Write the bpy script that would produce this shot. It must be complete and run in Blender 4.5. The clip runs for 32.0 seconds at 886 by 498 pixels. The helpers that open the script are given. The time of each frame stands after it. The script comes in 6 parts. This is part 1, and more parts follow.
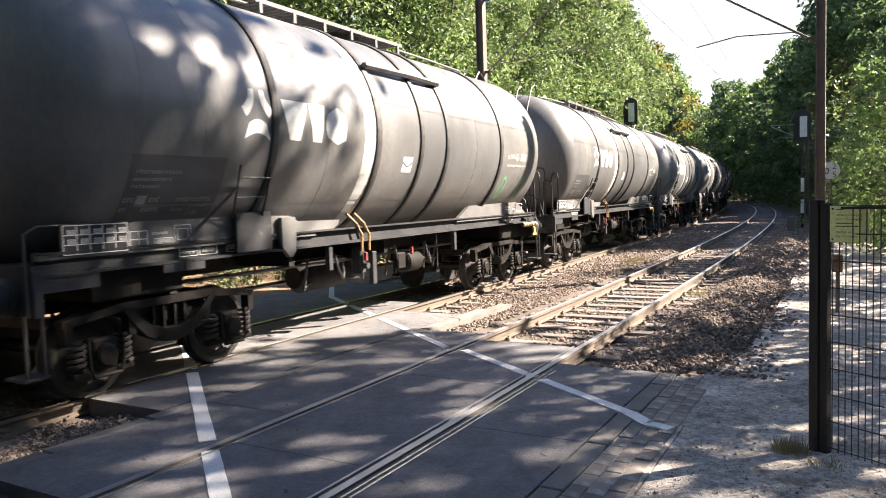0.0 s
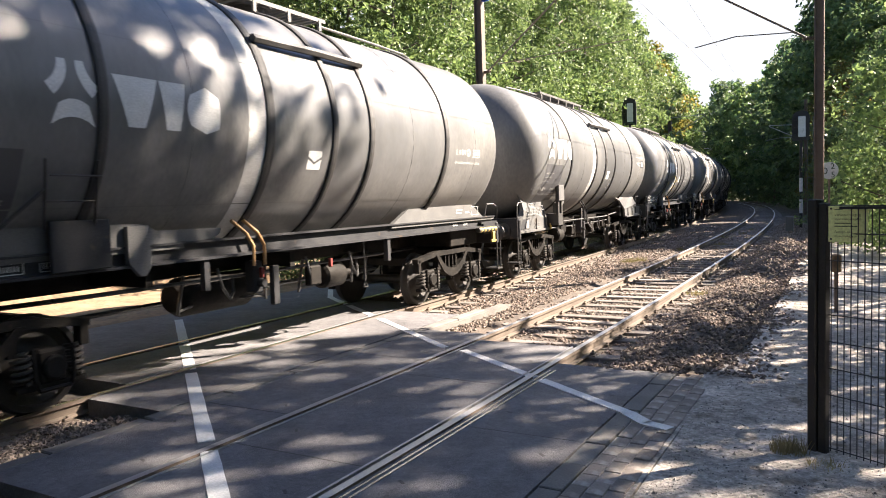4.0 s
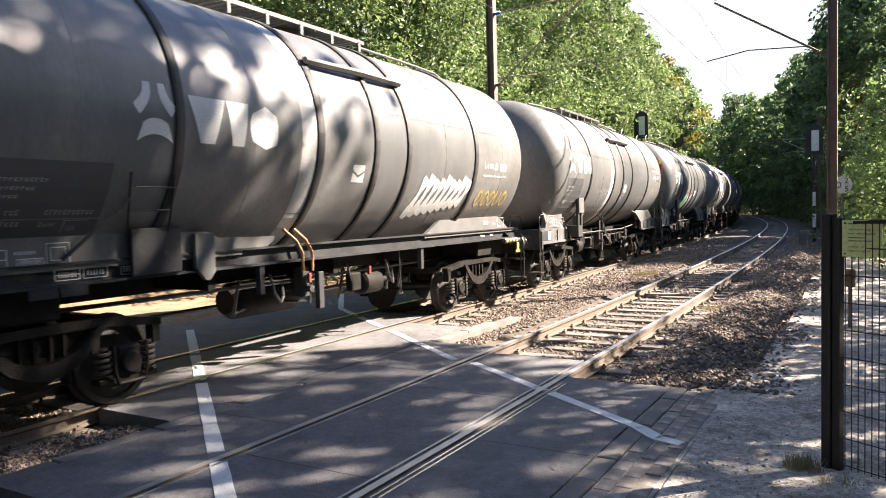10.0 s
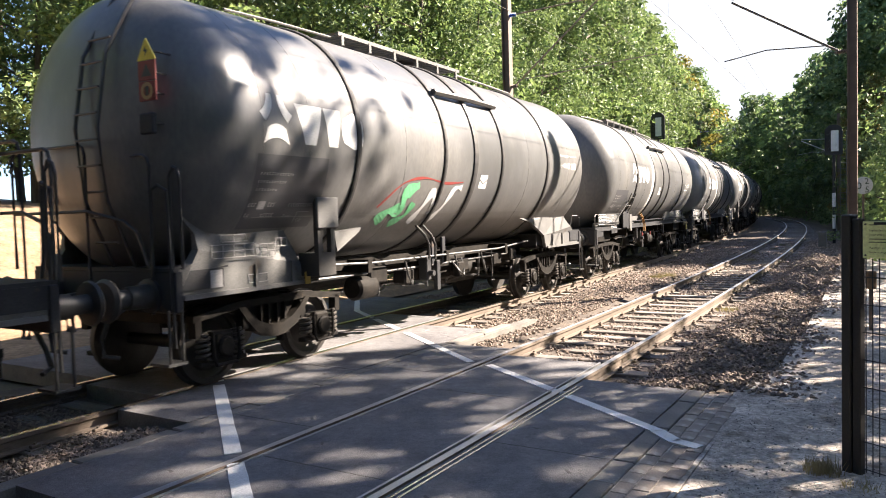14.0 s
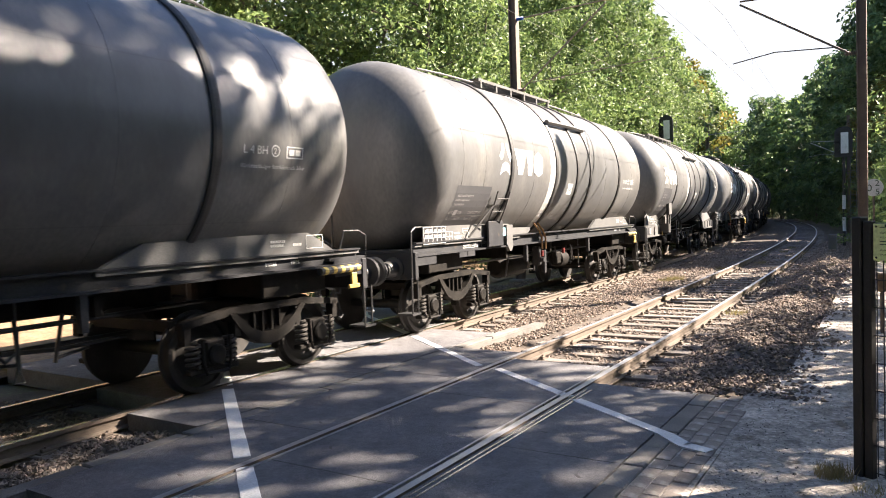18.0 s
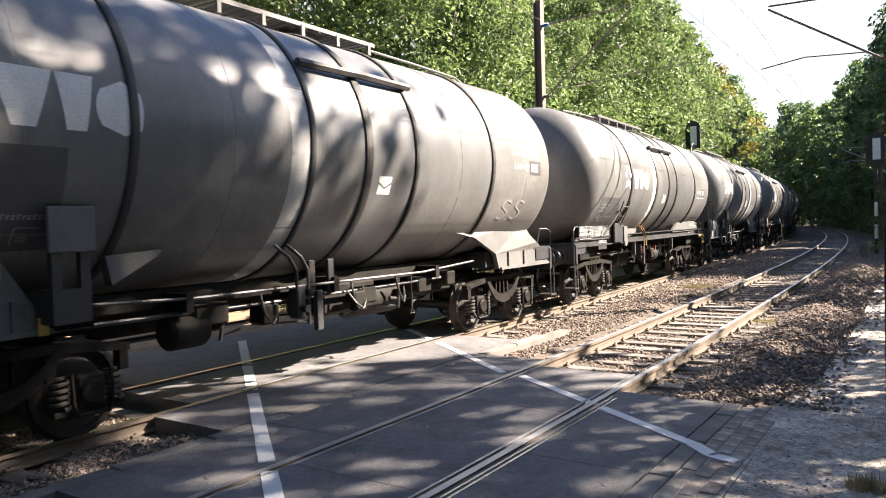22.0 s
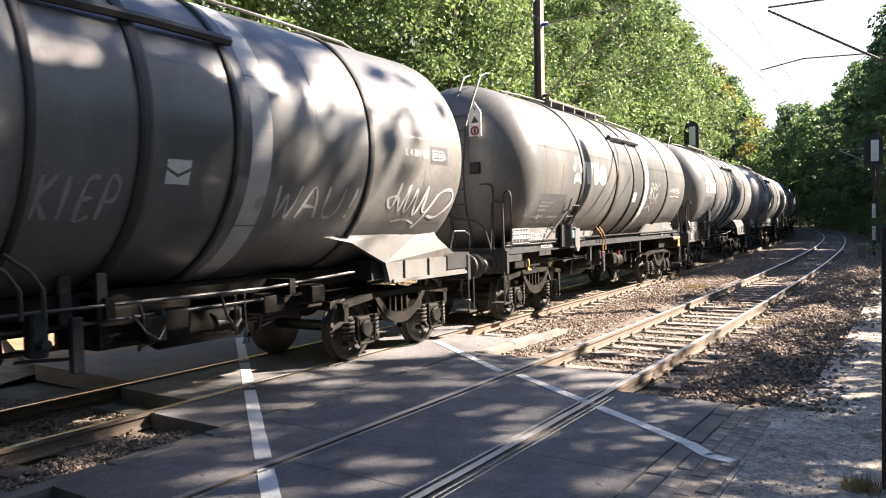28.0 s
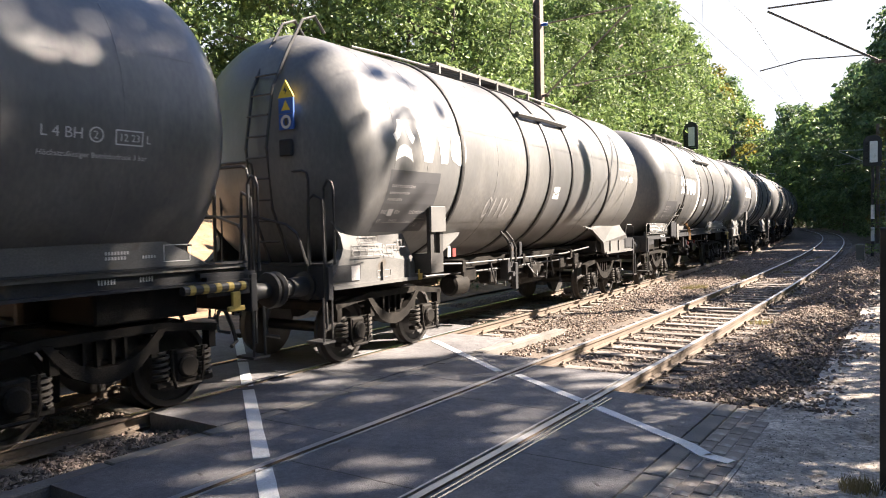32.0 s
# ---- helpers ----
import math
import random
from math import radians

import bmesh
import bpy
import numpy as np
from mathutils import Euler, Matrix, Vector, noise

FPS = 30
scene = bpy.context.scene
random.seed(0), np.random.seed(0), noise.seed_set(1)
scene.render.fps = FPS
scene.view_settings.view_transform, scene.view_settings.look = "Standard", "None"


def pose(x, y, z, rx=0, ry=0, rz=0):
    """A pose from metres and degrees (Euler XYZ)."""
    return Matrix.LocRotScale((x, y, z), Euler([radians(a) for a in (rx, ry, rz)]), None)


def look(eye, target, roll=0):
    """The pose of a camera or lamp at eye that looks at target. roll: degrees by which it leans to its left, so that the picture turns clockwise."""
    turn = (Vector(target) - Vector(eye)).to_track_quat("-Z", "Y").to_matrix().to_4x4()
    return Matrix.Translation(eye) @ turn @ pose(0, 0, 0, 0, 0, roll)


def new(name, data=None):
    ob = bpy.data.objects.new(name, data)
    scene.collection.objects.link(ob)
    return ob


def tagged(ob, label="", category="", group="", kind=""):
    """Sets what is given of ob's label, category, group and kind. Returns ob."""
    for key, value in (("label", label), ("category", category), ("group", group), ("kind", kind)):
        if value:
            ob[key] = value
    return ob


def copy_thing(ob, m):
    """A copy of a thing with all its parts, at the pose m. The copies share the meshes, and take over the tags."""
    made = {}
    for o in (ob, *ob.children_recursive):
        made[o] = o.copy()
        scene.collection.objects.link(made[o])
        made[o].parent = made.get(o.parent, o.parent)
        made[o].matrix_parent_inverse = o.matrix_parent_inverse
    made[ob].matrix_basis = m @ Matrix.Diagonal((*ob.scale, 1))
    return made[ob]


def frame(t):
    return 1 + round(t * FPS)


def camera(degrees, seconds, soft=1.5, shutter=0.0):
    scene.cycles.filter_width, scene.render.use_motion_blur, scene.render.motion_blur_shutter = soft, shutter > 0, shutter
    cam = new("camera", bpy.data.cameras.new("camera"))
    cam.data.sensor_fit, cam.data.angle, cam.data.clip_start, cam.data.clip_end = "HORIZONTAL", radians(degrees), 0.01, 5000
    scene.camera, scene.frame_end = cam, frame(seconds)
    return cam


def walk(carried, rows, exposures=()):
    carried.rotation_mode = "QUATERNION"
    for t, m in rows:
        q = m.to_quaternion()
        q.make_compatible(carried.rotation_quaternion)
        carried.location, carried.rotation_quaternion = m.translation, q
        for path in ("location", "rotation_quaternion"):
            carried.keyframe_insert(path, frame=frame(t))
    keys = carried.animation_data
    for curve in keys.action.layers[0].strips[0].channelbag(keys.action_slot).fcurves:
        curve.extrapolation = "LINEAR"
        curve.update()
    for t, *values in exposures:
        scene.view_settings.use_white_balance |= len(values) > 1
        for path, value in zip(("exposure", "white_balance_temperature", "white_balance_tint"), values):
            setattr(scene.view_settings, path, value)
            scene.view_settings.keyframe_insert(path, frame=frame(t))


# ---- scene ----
EYE = (0.0, 0.0, 1.96)


def view(turn, down, lean):
    """The camera's pose at its place: degrees to the left of the track's line, degrees down, degrees of lean."""
    return Matrix.Translation(EYE) @ pose(0, 0, 0, 90 - down, 0, turn) @ pose(0, 0, 0, 0, 0, lean)


cam = camera(62.2, 32.0, soft=1.0, shutter=0.12)
walk(cam, [
    (0, view(29.79, 3.91, -1.80)),
    (0.5, view(29.64, 3.85, -1.76)),
    (1, view(29.45, 3.90, -1.71)),
    (1.5, view(29.34, 3.89, -1.71)),
    (2, view(29.25, 4.02, -1.72)),
    (2.5, view(29.25, 4.13, -1.87)),
    (3, view(29.35, 4.13, -1.75)),
    (3.5, view(29.55, 3.99, -1.79)),
    (5.5, view(29.95, 3.84, -1.79)),
    (6, view(30.08, 3.85, -1.83)),
    (6.5, view(30.04, 3.92, -1.79)),
    (7, view(29.84, 3.97, -1.57)),
    (7.5, view(29.90, 3.77, -1.48)),
    (8, view(29.86, 3.40, -1.47)),
    (8.5, view(30.02, 3.44, -1.62)),
    (9, view(30.30, 3.43, -1.70)),
    (9.5, view(30.48, 3.18, -1.61)),
    (10, view(30.51, 2.93, -1.51)),
    (10.5, view(30.55, 2.92, -1.55)),
    (11, view(30.67, 2.95, -1.48)),
    (11.5, view(30.74, 2.91, -1.37)),
    (12, view(30.93, 2.76, -1.41)),
    (12.5, view(31.22, 2.85, -1.56)),
    (13, view(31.51, 2.87, -1.64)),
    (13.5, view(31.64, 2.75, -1.68)),
    (14, view(31.73, 2.73, -1.67)),
    (14.5, view(31.82, 2.73, -1.77)),
    (16.5, view(32.12, 2.50, -1.79)),
    (17, view(32.39, 2.37, -1.90)),
    (17.5, view(32.41, 2.42, -1.88)),
    (18, view(32.35, 2.42, -1.87)),
    (18.5, view(32.39, 2.37, -1.73)),
    (19, view(32.46, 2.26, -1.74)),
    (19.5, view(32.63, 2.15, -1.75)),
    (20, view(32.75, 2.10, -1.77)),
    (20.5, view(32.77, 2.00, -1.76)),
    (21, view(32.90, 1.70, -1.51)),
    (21.5, view(33.43, 1.54, -1.44)),
    (22, view(34.23, 1.87, -1.73)),
    (22.5, view(34.63, 2.10, -1.85)),
    (23, view(34.49, 2.14, -1.91)),
    (23.5, view(34.34, 2.17, -1.85)),
    (24, view(34.25, 2.21, -1.92)),
    (24.5, view(34.22, 2.20, -1.89)),
    (25, view(34.16, 2.04, -1.80)),
    (25.5, view(34.09, 2.00, -1.76)),
    (27.5, view(34.18, 1.97, -1.40)),
    (28, view(34.08, 2.01, -1.28)),
    (28.5, view(34.07, 1.98, -1.28)),
    (29, view(34.24, 2.10, -1.40)),
    (29.5, view(34.42, 2.13, -1.60)),
    (30, view(34.19, 2.09, -1.60)),
    (30.5, view(33.80, 2.08, -1.48)),
    (31, view(33.60, 2.10, -1.25)),
    (31.5, view(33.57, 2.15, -1.08)),
    (32, view(34.00, 2.02, -1.12)),
], [(0.0, 2.7, 6220, 14), (32.0, 2.7, 6220, 14)])

# ---- light ----
SUN_TURN, SUN_HEIGHT = 46.0, 36.0  # degrees from +x towards +y, and above the ground
scene.view_settings.exposure = 2.7
sun_way = Vector((math.cos(radians(SUN_TURN)) * math.cos(radians(SUN_HEIGHT)),
                  math.sin(radians(SUN_TURN)) * math.cos(radians(SUN_HEIGHT)), math.sin(radians(SUN_HEIGHT))))
world = bpy.data.worlds.new("sky")
scene.world = world
world.use_nodes = True
wn = world.node_tree.nodes
sky = wn.new("ShaderNodeTexSky")
sky.sky_type, sky.sun_disc = "NISHITA", False
sky.sun_elevation, sky.sun_rotation = radians(SUN_HEIGHT), radians(90 - SUN_TURN)
sky.air_density, sky.dust_density, sky.ozone_density = 0.62, 0.5, 1.8
world.node_tree.links.new(sky.outputs[0], wn["Background"].inputs[0])
wn["Background"].inputs[1].default_value = 0.053
sun = new("sun", bpy.data.lights.new("sun", "SUN"))
sun.data.energy, sun.data.angle, sun.data.color = 5.0, radians(0.55), (1.0, 0.86, 0.68)
sun.matrix_world = look(sun_way * 60, (0, 0, 0))

# ---- materials ----
def material(name, colors, rough=0.8, scale=6.0, metal=0.0, bump=0.0, fine=60.0, spots=None, island=0.0, per_object=0.0, coords="Object", stretch=(1, 1, 1), spec=0.5, grit=0.62, mottle=None):
    """A surface of two mixed colours in coarse and fine noise, with fine relief; spots: (colour, scale, share) for stains."""
    m = bpy.data.materials.new(name)
    m.use_nodes = True
    n, link = m.node_tree.nodes, m.node_tree.links.new
    b = n["Principled BSDF"]
    where = n.new("ShaderNodeTexCoord")
    mp = n.new("ShaderNodeMapping")
    mp.inputs["Scale"].default_value = stretch
    link(where.outputs[coords], mp.inputs[0])

    def noise_at(s, detail=4.0):
        t = n.new("ShaderNodeTexNoise")
        t.inputs["Scale"].default_value, t.inputs["Detail"].default_value = s, detail
        link(mp.outputs[0], t.inputs["Vector"])
        return t.outputs["Fac"]

    def ramp(src, lo, hi):
        r = n.new("ShaderNodeMapRange")
        r.inputs["From Min"].default_value, r.inputs["From Max"].default_value = lo, hi
        link(src, r.inputs["Value"])
        return r.outputs[0]

    def mix(fac, a, c, mode="MIX"):
        x = n.new("ShaderNodeMix")
        x.data_type, x.blend_type = "RGBA", mode
        for src, slot in ((fac, 0), (a, 6), (c, 7)):
            if isinstance(src, (float, int)):
                x.inputs[slot].default_value = src
            elif isinstance(src, tuple):
                x.inputs[slot].default_value = (*src, 1)
            else:
                link(src, x.inputs[slot])
        return x.outputs[2]

    coarse, grain = noise_at(scale), noise_at(fine, 6.0)
    col = mix(ramp(coarse, 0.35, 0.65), colors[0], colors[1])
    if len(colors) > 2:
        col = mix(ramp(grain, 0.55, 0.75), col, colors[2])
    else:
        col = mix(ramp(grain, 0.3, 0.9), col, tuple(c * grit for c in colors[0]))
    if spots:
        col = mix(ramp(noise_at(spots[1], 3.0), 1 - spots[2], 1 - spots[2] + 0.08), col, spots[0])
    for amount, kind, out in ((island, "ShaderNodeNewGeometry", "Random Per Island"), (per_object, "ShaderNodeObjectInfo", "Random")):
        if amount:
            r = n.new("ShaderNodeMapRange")
            r.inputs["To Min"].default_value, r.inputs["To Max"].default_value = 1 - amount, 1 + amount
            link(n.new(kind).outputs[out], r.inputs["Value"])
            hsv = n.new("ShaderNodeHueSaturation")
            link(r.outputs[0], hsv.inputs["Value"])
            link(col, hsv.inputs["Color"])
            col = hsv.outputs[0]
    if mottle:
        for size, amount in mottle:
            r = n.new("ShaderNodeMapRange")
            r.inputs["From Min"].default_value, r.inputs["From Max"].default_value = 0.33, 0.67
            r.inputs["To Min"].default_value, r.inputs["To Max"].default_value = 1 - amount, 1 + amount
            link(noise_at(size, 3.0), r.inputs["Value"])
            hsv = n.new("ShaderNodeHueSaturation")
            link(r.outputs[0], hsv.inputs["Value"])
            link(col, hsv.inputs["Color"])
            col = hsv.outputs[0]
    link(col, b.inputs["Base Color"])
    rr = n.new("ShaderNodeMapRange")
    rr.inputs["To Min"].default_value, rr.inputs["To Max"].default_value = max(0.05, rough - 0.12), min(1, rough + 0.12)
    link(coarse, rr.inputs["Value"])
    link(rr.outputs[0], b.inputs["Roughness"])
    b.inputs["Metallic"].default_value = metal
    b.inputs["Specular IOR Level"].default_value = spec
    if bump:
        bp = n.new("ShaderNodeBump")
        bp.inputs["Strength"].default_value, bp.inputs["Distance"].default_value = bump, 0.02
        link(grain, bp.inputs["Height"])
        link(bp.outputs[0], b.inputs["Normal"])
    return m


def leaf_material(name, a, b2, glow=0.35):
    m = bpy.data.materials.new(name)
    m.use_nodes = True
    n, link = m.node_tree.nodes, m.node_tree.links.new
    b = n["Principled BSDF"]
    g, o = n.new("ShaderNodeNewGeometry"), n.new("ShaderNodeObjectInfo")
    x = n.new("ShaderNodeMix")
    x.data_type = "RGBA"
    x.inputs[6].default_value, x.inputs[7].default_value = (*a, 1), (*b2, 1)
    link(g.outputs["Random Per Island"], x.inputs[0])
    hsv = n.new("ShaderNodeHueSaturation")
    r = n.new("ShaderNodeMapRange")
    r.inputs["To Min"].default_value, r.inputs["To Max"].default_value = 0.75, 1.25
    link(o.outputs["Random"], r.inputs["Value"])
    # clump-scale noise puts the boughs' light and shade into the leaf colour
    sprays = n.new("ShaderNodeTexNoise")
    sprays.inputs["Scale"].default_value = 0.9
    link(n.new("ShaderNodeTexCoord").outputs["Object"], sprays.inputs["Vector"])
    clump_shade = n.new("ShaderNodeMapRange")
    for slot, value in (("From Min", 0.35), ("From Max", 0.65), ("To Min", 0.62), ("To Max", 1.3)):
        clump_shade.inputs[slot].default_value = value
    link(sprays.outputs["Fac"], clump_shade.inputs["Value"])
    both = n.new("ShaderNodeMath")
    both.operation = "MULTIPLY"
    link(r.outputs[0], both.inputs[0])
    link(clump_shade.outputs[0], both.inputs[1])
    link(both.outputs[0], hsv.inputs["Value"])
    link(x.outputs[2], hsv.inputs["Color"])
    link(hsv.outputs[0], b.inputs["Base Color"])
    b.inputs["Roughness"].default_value = 0.58
    tr = n.new("ShaderNodeBsdfTranslucent")
    link(hsv.outputs[0], tr.inputs["Color"])
    mx = n.new("ShaderNodeMixShader")
    mx.inputs[0].default_value = glow
    link(b.outputs[0], mx.inputs[1])
    link(tr.outputs[0], mx.inputs[2])
    link(mx.outputs[0], n["Material Output"].inputs["Surface"])
    return m


TANK = material("tank_paint", [(0.108, 0.109, 0.111), (0.172, 0.166, 0.156)], 0.36, 0.8, metal=0.0, bump=0.012, fine=22, spots=((0.088, 0.089, 0.09), 1.1, 0.34), spec=0.55, per_object=0.1, grit=0.86, stretch=(1, 1, 0.45), mottle=((0.5, 0.18), (3.0, 0.1)))
HOOP = material("hoop_steel", [(0.035, 0.034, 0.034), (0.06, 0.055, 0.05)], 0.6, 5, bump=0.1)
FRAME = material("underframe_paint", [(0.032, 0.033, 0.037), (0.055, 0.055, 0.057)], 0.6, 3, metal=0.0, bump=0.12, spots=((0.085, 0.066, 0.05), 4, 0.33), per_object=0.1, spec=0.18)
GRATE = material("weathered_grating", [(0.1, 0.098, 0.094), (0.16, 0.155, 0.148)], 0.6, 4, metal=0.4, spots=((0.14, 0.1, 0.07), 5, 0.35))
ARM = material("weathered_arm_tube", [(0.24, 0.19, 0.15), (0.33, 0.27, 0.22)], 0.6, 5)
GALVANISED = material("galvanised_tube", [(0.42, 0.42, 0.41), (0.55, 0.55, 0.54)], 0.45, 5, metal=0.3)
SADDLE = material("saddle_paint", [(0.125, 0.125, 0.124), (0.175, 0.172, 0.165)], 0.56, 2, metal=0.0, bump=0.06, spots=((0.1, 0.088, 0.077), 3, 0.35), spec=0.25)
BOGIE = material("bogie_grime", [(0.012, 0.011, 0.010), (0.03, 0.026, 0.022)], 0.66, 6, metal=0.0, bump=0.3, spots=((0.07, 0.052, 0.036), 7, 0.26), spec=0.12)
WHEEL = material("wheel_steel", [(0.035, 0.032, 0.03), (0.06, 0.054, 0.048)], 0.6, 8, metal=0.2, bump=0.15)
TREAD = material("wheel_tread", [(0.5, 0.49, 0.47), (0.6, 0.58, 0.56)], 0.3, 8, metal=1.0)
SPRING = material("spring_steel", [(0.05, 0.045, 0.04), (0.09, 0.08, 0.07)], 0.6, 9, bump=0.1)
PIPE = material("pipe_steel", [(0.035, 0.035, 0.036), (0.06, 0.058, 0.055)], 0.5, 8)
PANEL = material("dark_panel_paint", [(0.07, 0.07, 0.075), (0.09, 0.09, 0.095)], 0.45, 2, grit=0.9)
WHITE = material("white_paint", [(0.66, 0.66, 0.65), (0.76, 0.76, 0.75)], 0.6, 6, bump=0.05, spots=((0.5, 0.49, 0.47), 5, 0.36))
STRIPE = material("worn_white_stripe", [(0.5, 0.495, 0.48), (0.6, 0.59, 0.57)], 0.55, 3, spots=((0.3, 0.3, 0.3), 3, 0.36))
LETTER = material("lettering", [(0.7, 0.7, 0.68), (0.78, 0.78, 0.76)], 0.55, 6)
SPRAY = material("spray_paint", [(0.5, 0.5, 0.5), (0.62, 0.62, 0.62)], 0.6, 4)
SPRAY_DULL = material("faded_spray_paint", [(0.3, 0.29, 0.29), (0.4, 0.39, 0.38)], 0.6, 4)
GREEN_SPRAY = material("green_spray_paint", [(0.1, 0.35, 0.16), (0.16, 0.5, 0.25)], 0.6, 4)
YELLOW = material("yellow_paint", [(0.46, 0.33, 0.07), (0.55, 0.4, 0.1)], 0.6, 6)
SIGN_YELLOW = material("sign_yellow", [(0.78, 0.55, 0.03), (0.85, 0.62, 0.06)], 0.5, 6)
RED = material("red_paint", [(0.2, 0.025, 0.022), (0.27, 0.04, 0.03)], 0.6, 6)
BLUE = material("blue_plate", [(0.02, 0.1, 0.42), (0.03, 0.13, 0.5)], 0.5, 6)
CYAN = material("pale_blue_paper", [(0.25, 0.6, 0.68), (0.3, 0.66, 0.74)], 0.7, 6)
ORANGE_PIPE = material("primed_pipe", [(0.42, 0.24, 0.1), (0.5, 0.3, 0.13)], 0.6, 6)
RAIL_SIDE = material("rusty_rail", [(0.12, 0.092, 0.07), (0.19, 0.15, 0.115)], 0.85, 4, bump=0.2, stretch=(1, 0.3, 1))
RAIL_TOP = material("polished_rail", [(0.66, 0.65, 0.64), (0.76, 0.75, 0.73)], 0.22, 3, metal=0.95)
RAIL_DULL = material("dull_rail_top", [(0.47, 0.465, 0.47), (0.58, 0.57, 0.57)], 0.4, 3, metal=0.6)
SLEEPER = material("weathered_sleeper", [(0.17, 0.145, 0.125), (0.26, 0.225, 0.195)], 0.9, 5, bump=0.5, stretch=(0.3, 2, 1), per_object=0.25)
ASPHALT = material("crossing_asphalt", [(0.102, 0.098, 0.103), (0.155, 0.15, 0.153), (0.24, 0.234, 0.23)], 0.78, 0.9, bump=0.6, fine=110, mottle=((2.2, 0.16), (9, 0.14), (40, 0.16)), spots=((0.12, 0.116, 0.117), 2.2, 0.42))
CONCRETE = material("kerb_concrete", [(0.16, 0.148, 0.134), (0.235, 0.218, 0.197)], 0.9, 3, bump=0.3, per_object=0.15)
PAVER = material("paver_concrete", [(0.22, 0.185, 0.158), (0.31, 0.265, 0.228)], 0.9, 4, bump=0.35, per_object=0.3, spots=((0.34, 0.305, 0.265), 6, 0.42))
DUST = material("gravel_path", [(0.26, 0.23, 0.2), (0.4, 0.36, 0.315), (0.54, 0.495, 0.44)], 0.95, 1.1, mottle=((1.3, 0.22), (5, 0.27), (22, 0.35)), bump=0.9, fine=38, spots=((0.15, 0.122, 0.095), 2.5, 0.4))
# bed kept darker than STONE: shade between stones is put into its colour
BALLAST = material("ballast_bed", [(0.05, 0.038, 0.03), (0.095, 0.074, 0.057), (0.16, 0.13, 0.1)], 0.95, 2, bump=1.0, fine=22)
STONE = material("ballast_stone", [(0.17, 0.13, 0.103), (0.28, 0.222, 0.178)], 0.9, 12, bump=0.3, island=0.55)
GRIT = material("pale_grit", [(0.22, 0.205, 0.185), (0.4, 0.38, 0.35)], 0.9, 8, island=0.8)
# emission for the sky backdrop, which whitens the sky over the woods
SKY_GLOW = bpy.data.materials.new("glowing_sky")
SKY_GLOW.use_nodes = True
SKY_GLOW.node_tree.nodes.clear()
sky_glow_light = SKY_GLOW.node_tree.nodes.new("ShaderNodeEmission")
sky_glow_light.inputs[0].default_value, sky_glow_light.inputs[1].default_value = (0.95, 0.98, 1.0, 1), 0.185
SKY_GLOW.node_tree.links.new(sky_glow_light.outputs[0], SKY_GLOW.node_tree.nodes.new("ShaderNodeOutputMaterial").inputs[0])
SOIL = material("forest_soil", [(0.08, 0.065, 0.045), (0.14, 0.12, 0.08), (0.16, 0.17, 0.08)], 0.95, 0.5, bump=0.6, fine=15)
SAND = material("dry_verge", [(0.19, 0.118, 0.066), (0.24, 0.163, 0.1), (0.15, 0.12, 0.055)], 0.95, 0.7, mottle=((2.5, 0.25), (12, 0.25)), bump=0.5, fine=20)
POST = material("fence_paint", [(0.022, 0.021, 0.021), (0.036, 0.033, 0.032)], 0.55, 6)
SIGN = material("sign_yellow_green", [(0.82, 0.86, 0.4), (0.86, 0.9, 0.46)], 0.45, 5)
INK = material("sign_print", [(0.03, 0.06, 0.03), (0.05, 0.08, 0.04)], 0.6, 5)
MAST = material("mast_steel", [(0.15, 0.11, 0.085), (0.22, 0.165, 0.125)], 0.75, 3, bump=0.15)
SIGNAL = material("signal_black", [(0.012, 0.012, 0.013), (0.02, 0.02, 0.02)], 0.6, 5)
WIRE = material("wire_copper", [(0.1, 0.09, 0.08), (0.14, 0.12, 0.1)], 0.6, 5)
BARK = material("bark", [(0.1, 0.08, 0.06), (0.17, 0.14, 0.11)], 0.95, 5, bump=0.8, stretch=(3, 3, 0.6))
LEAF_A = leaf_material("leaves_mid_green", (0.09, 0.15, 0.048), (0.262, 0.338, 0.115), 0.34)
LEAF_B = leaf_material("leaves_dark_green", (0.072, 0.128, 0.05), (0.17, 0.225, 0.09), 0.38)
LEAF_C = leaf_material("leaves_yellowing", (0.128, 0.142, 0.027), (0.24, 0.19, 0.045), 0.42)
GRASS = leaf_material("grass_blades", (0.17, 0.16, 0.06), (0.34, 0.28, 0.12), 0.25)
DRY = leaf_material("dry_grass", (0.3, 0.25, 0.12), (0.4, 0.34, 0.18), 0.25)


# ---- mesh helpers ----
def box(bm, x0, x1, y0, y1, z0, z1, bevel=0.0):
    m = Matrix.Translation(((x0 + x1) / 2, (y0 + y1) / 2, (z0 + z1) / 2)) @ Matrix.Diagonal((x1 - x0, y1 - y0, z1 - z0, 1))
    made = bmesh.ops.create_cube(bm, size=1, matrix=m)["verts"]
    if bevel:
        edges = {e for v in made for e in v.link_edges}
        bmesh.ops.bevel(bm, geom=list(edges), offset=bevel, segments=1, affect="EDGES")
    return bm


def rod(bm, a, b, r, n=8):
    a, b = Vector(a), Vector(b)
    d = b - a
    m = Matrix.Translation((a + b) / 2) @ d.to_track_quat("Z", "Y").to_matrix().to_4x4()
    bmesh.ops.create_cone(bm, cap_ends=True, segments=n, radius1=r, radius2=r, depth=d.length, matrix=m)
    return bm


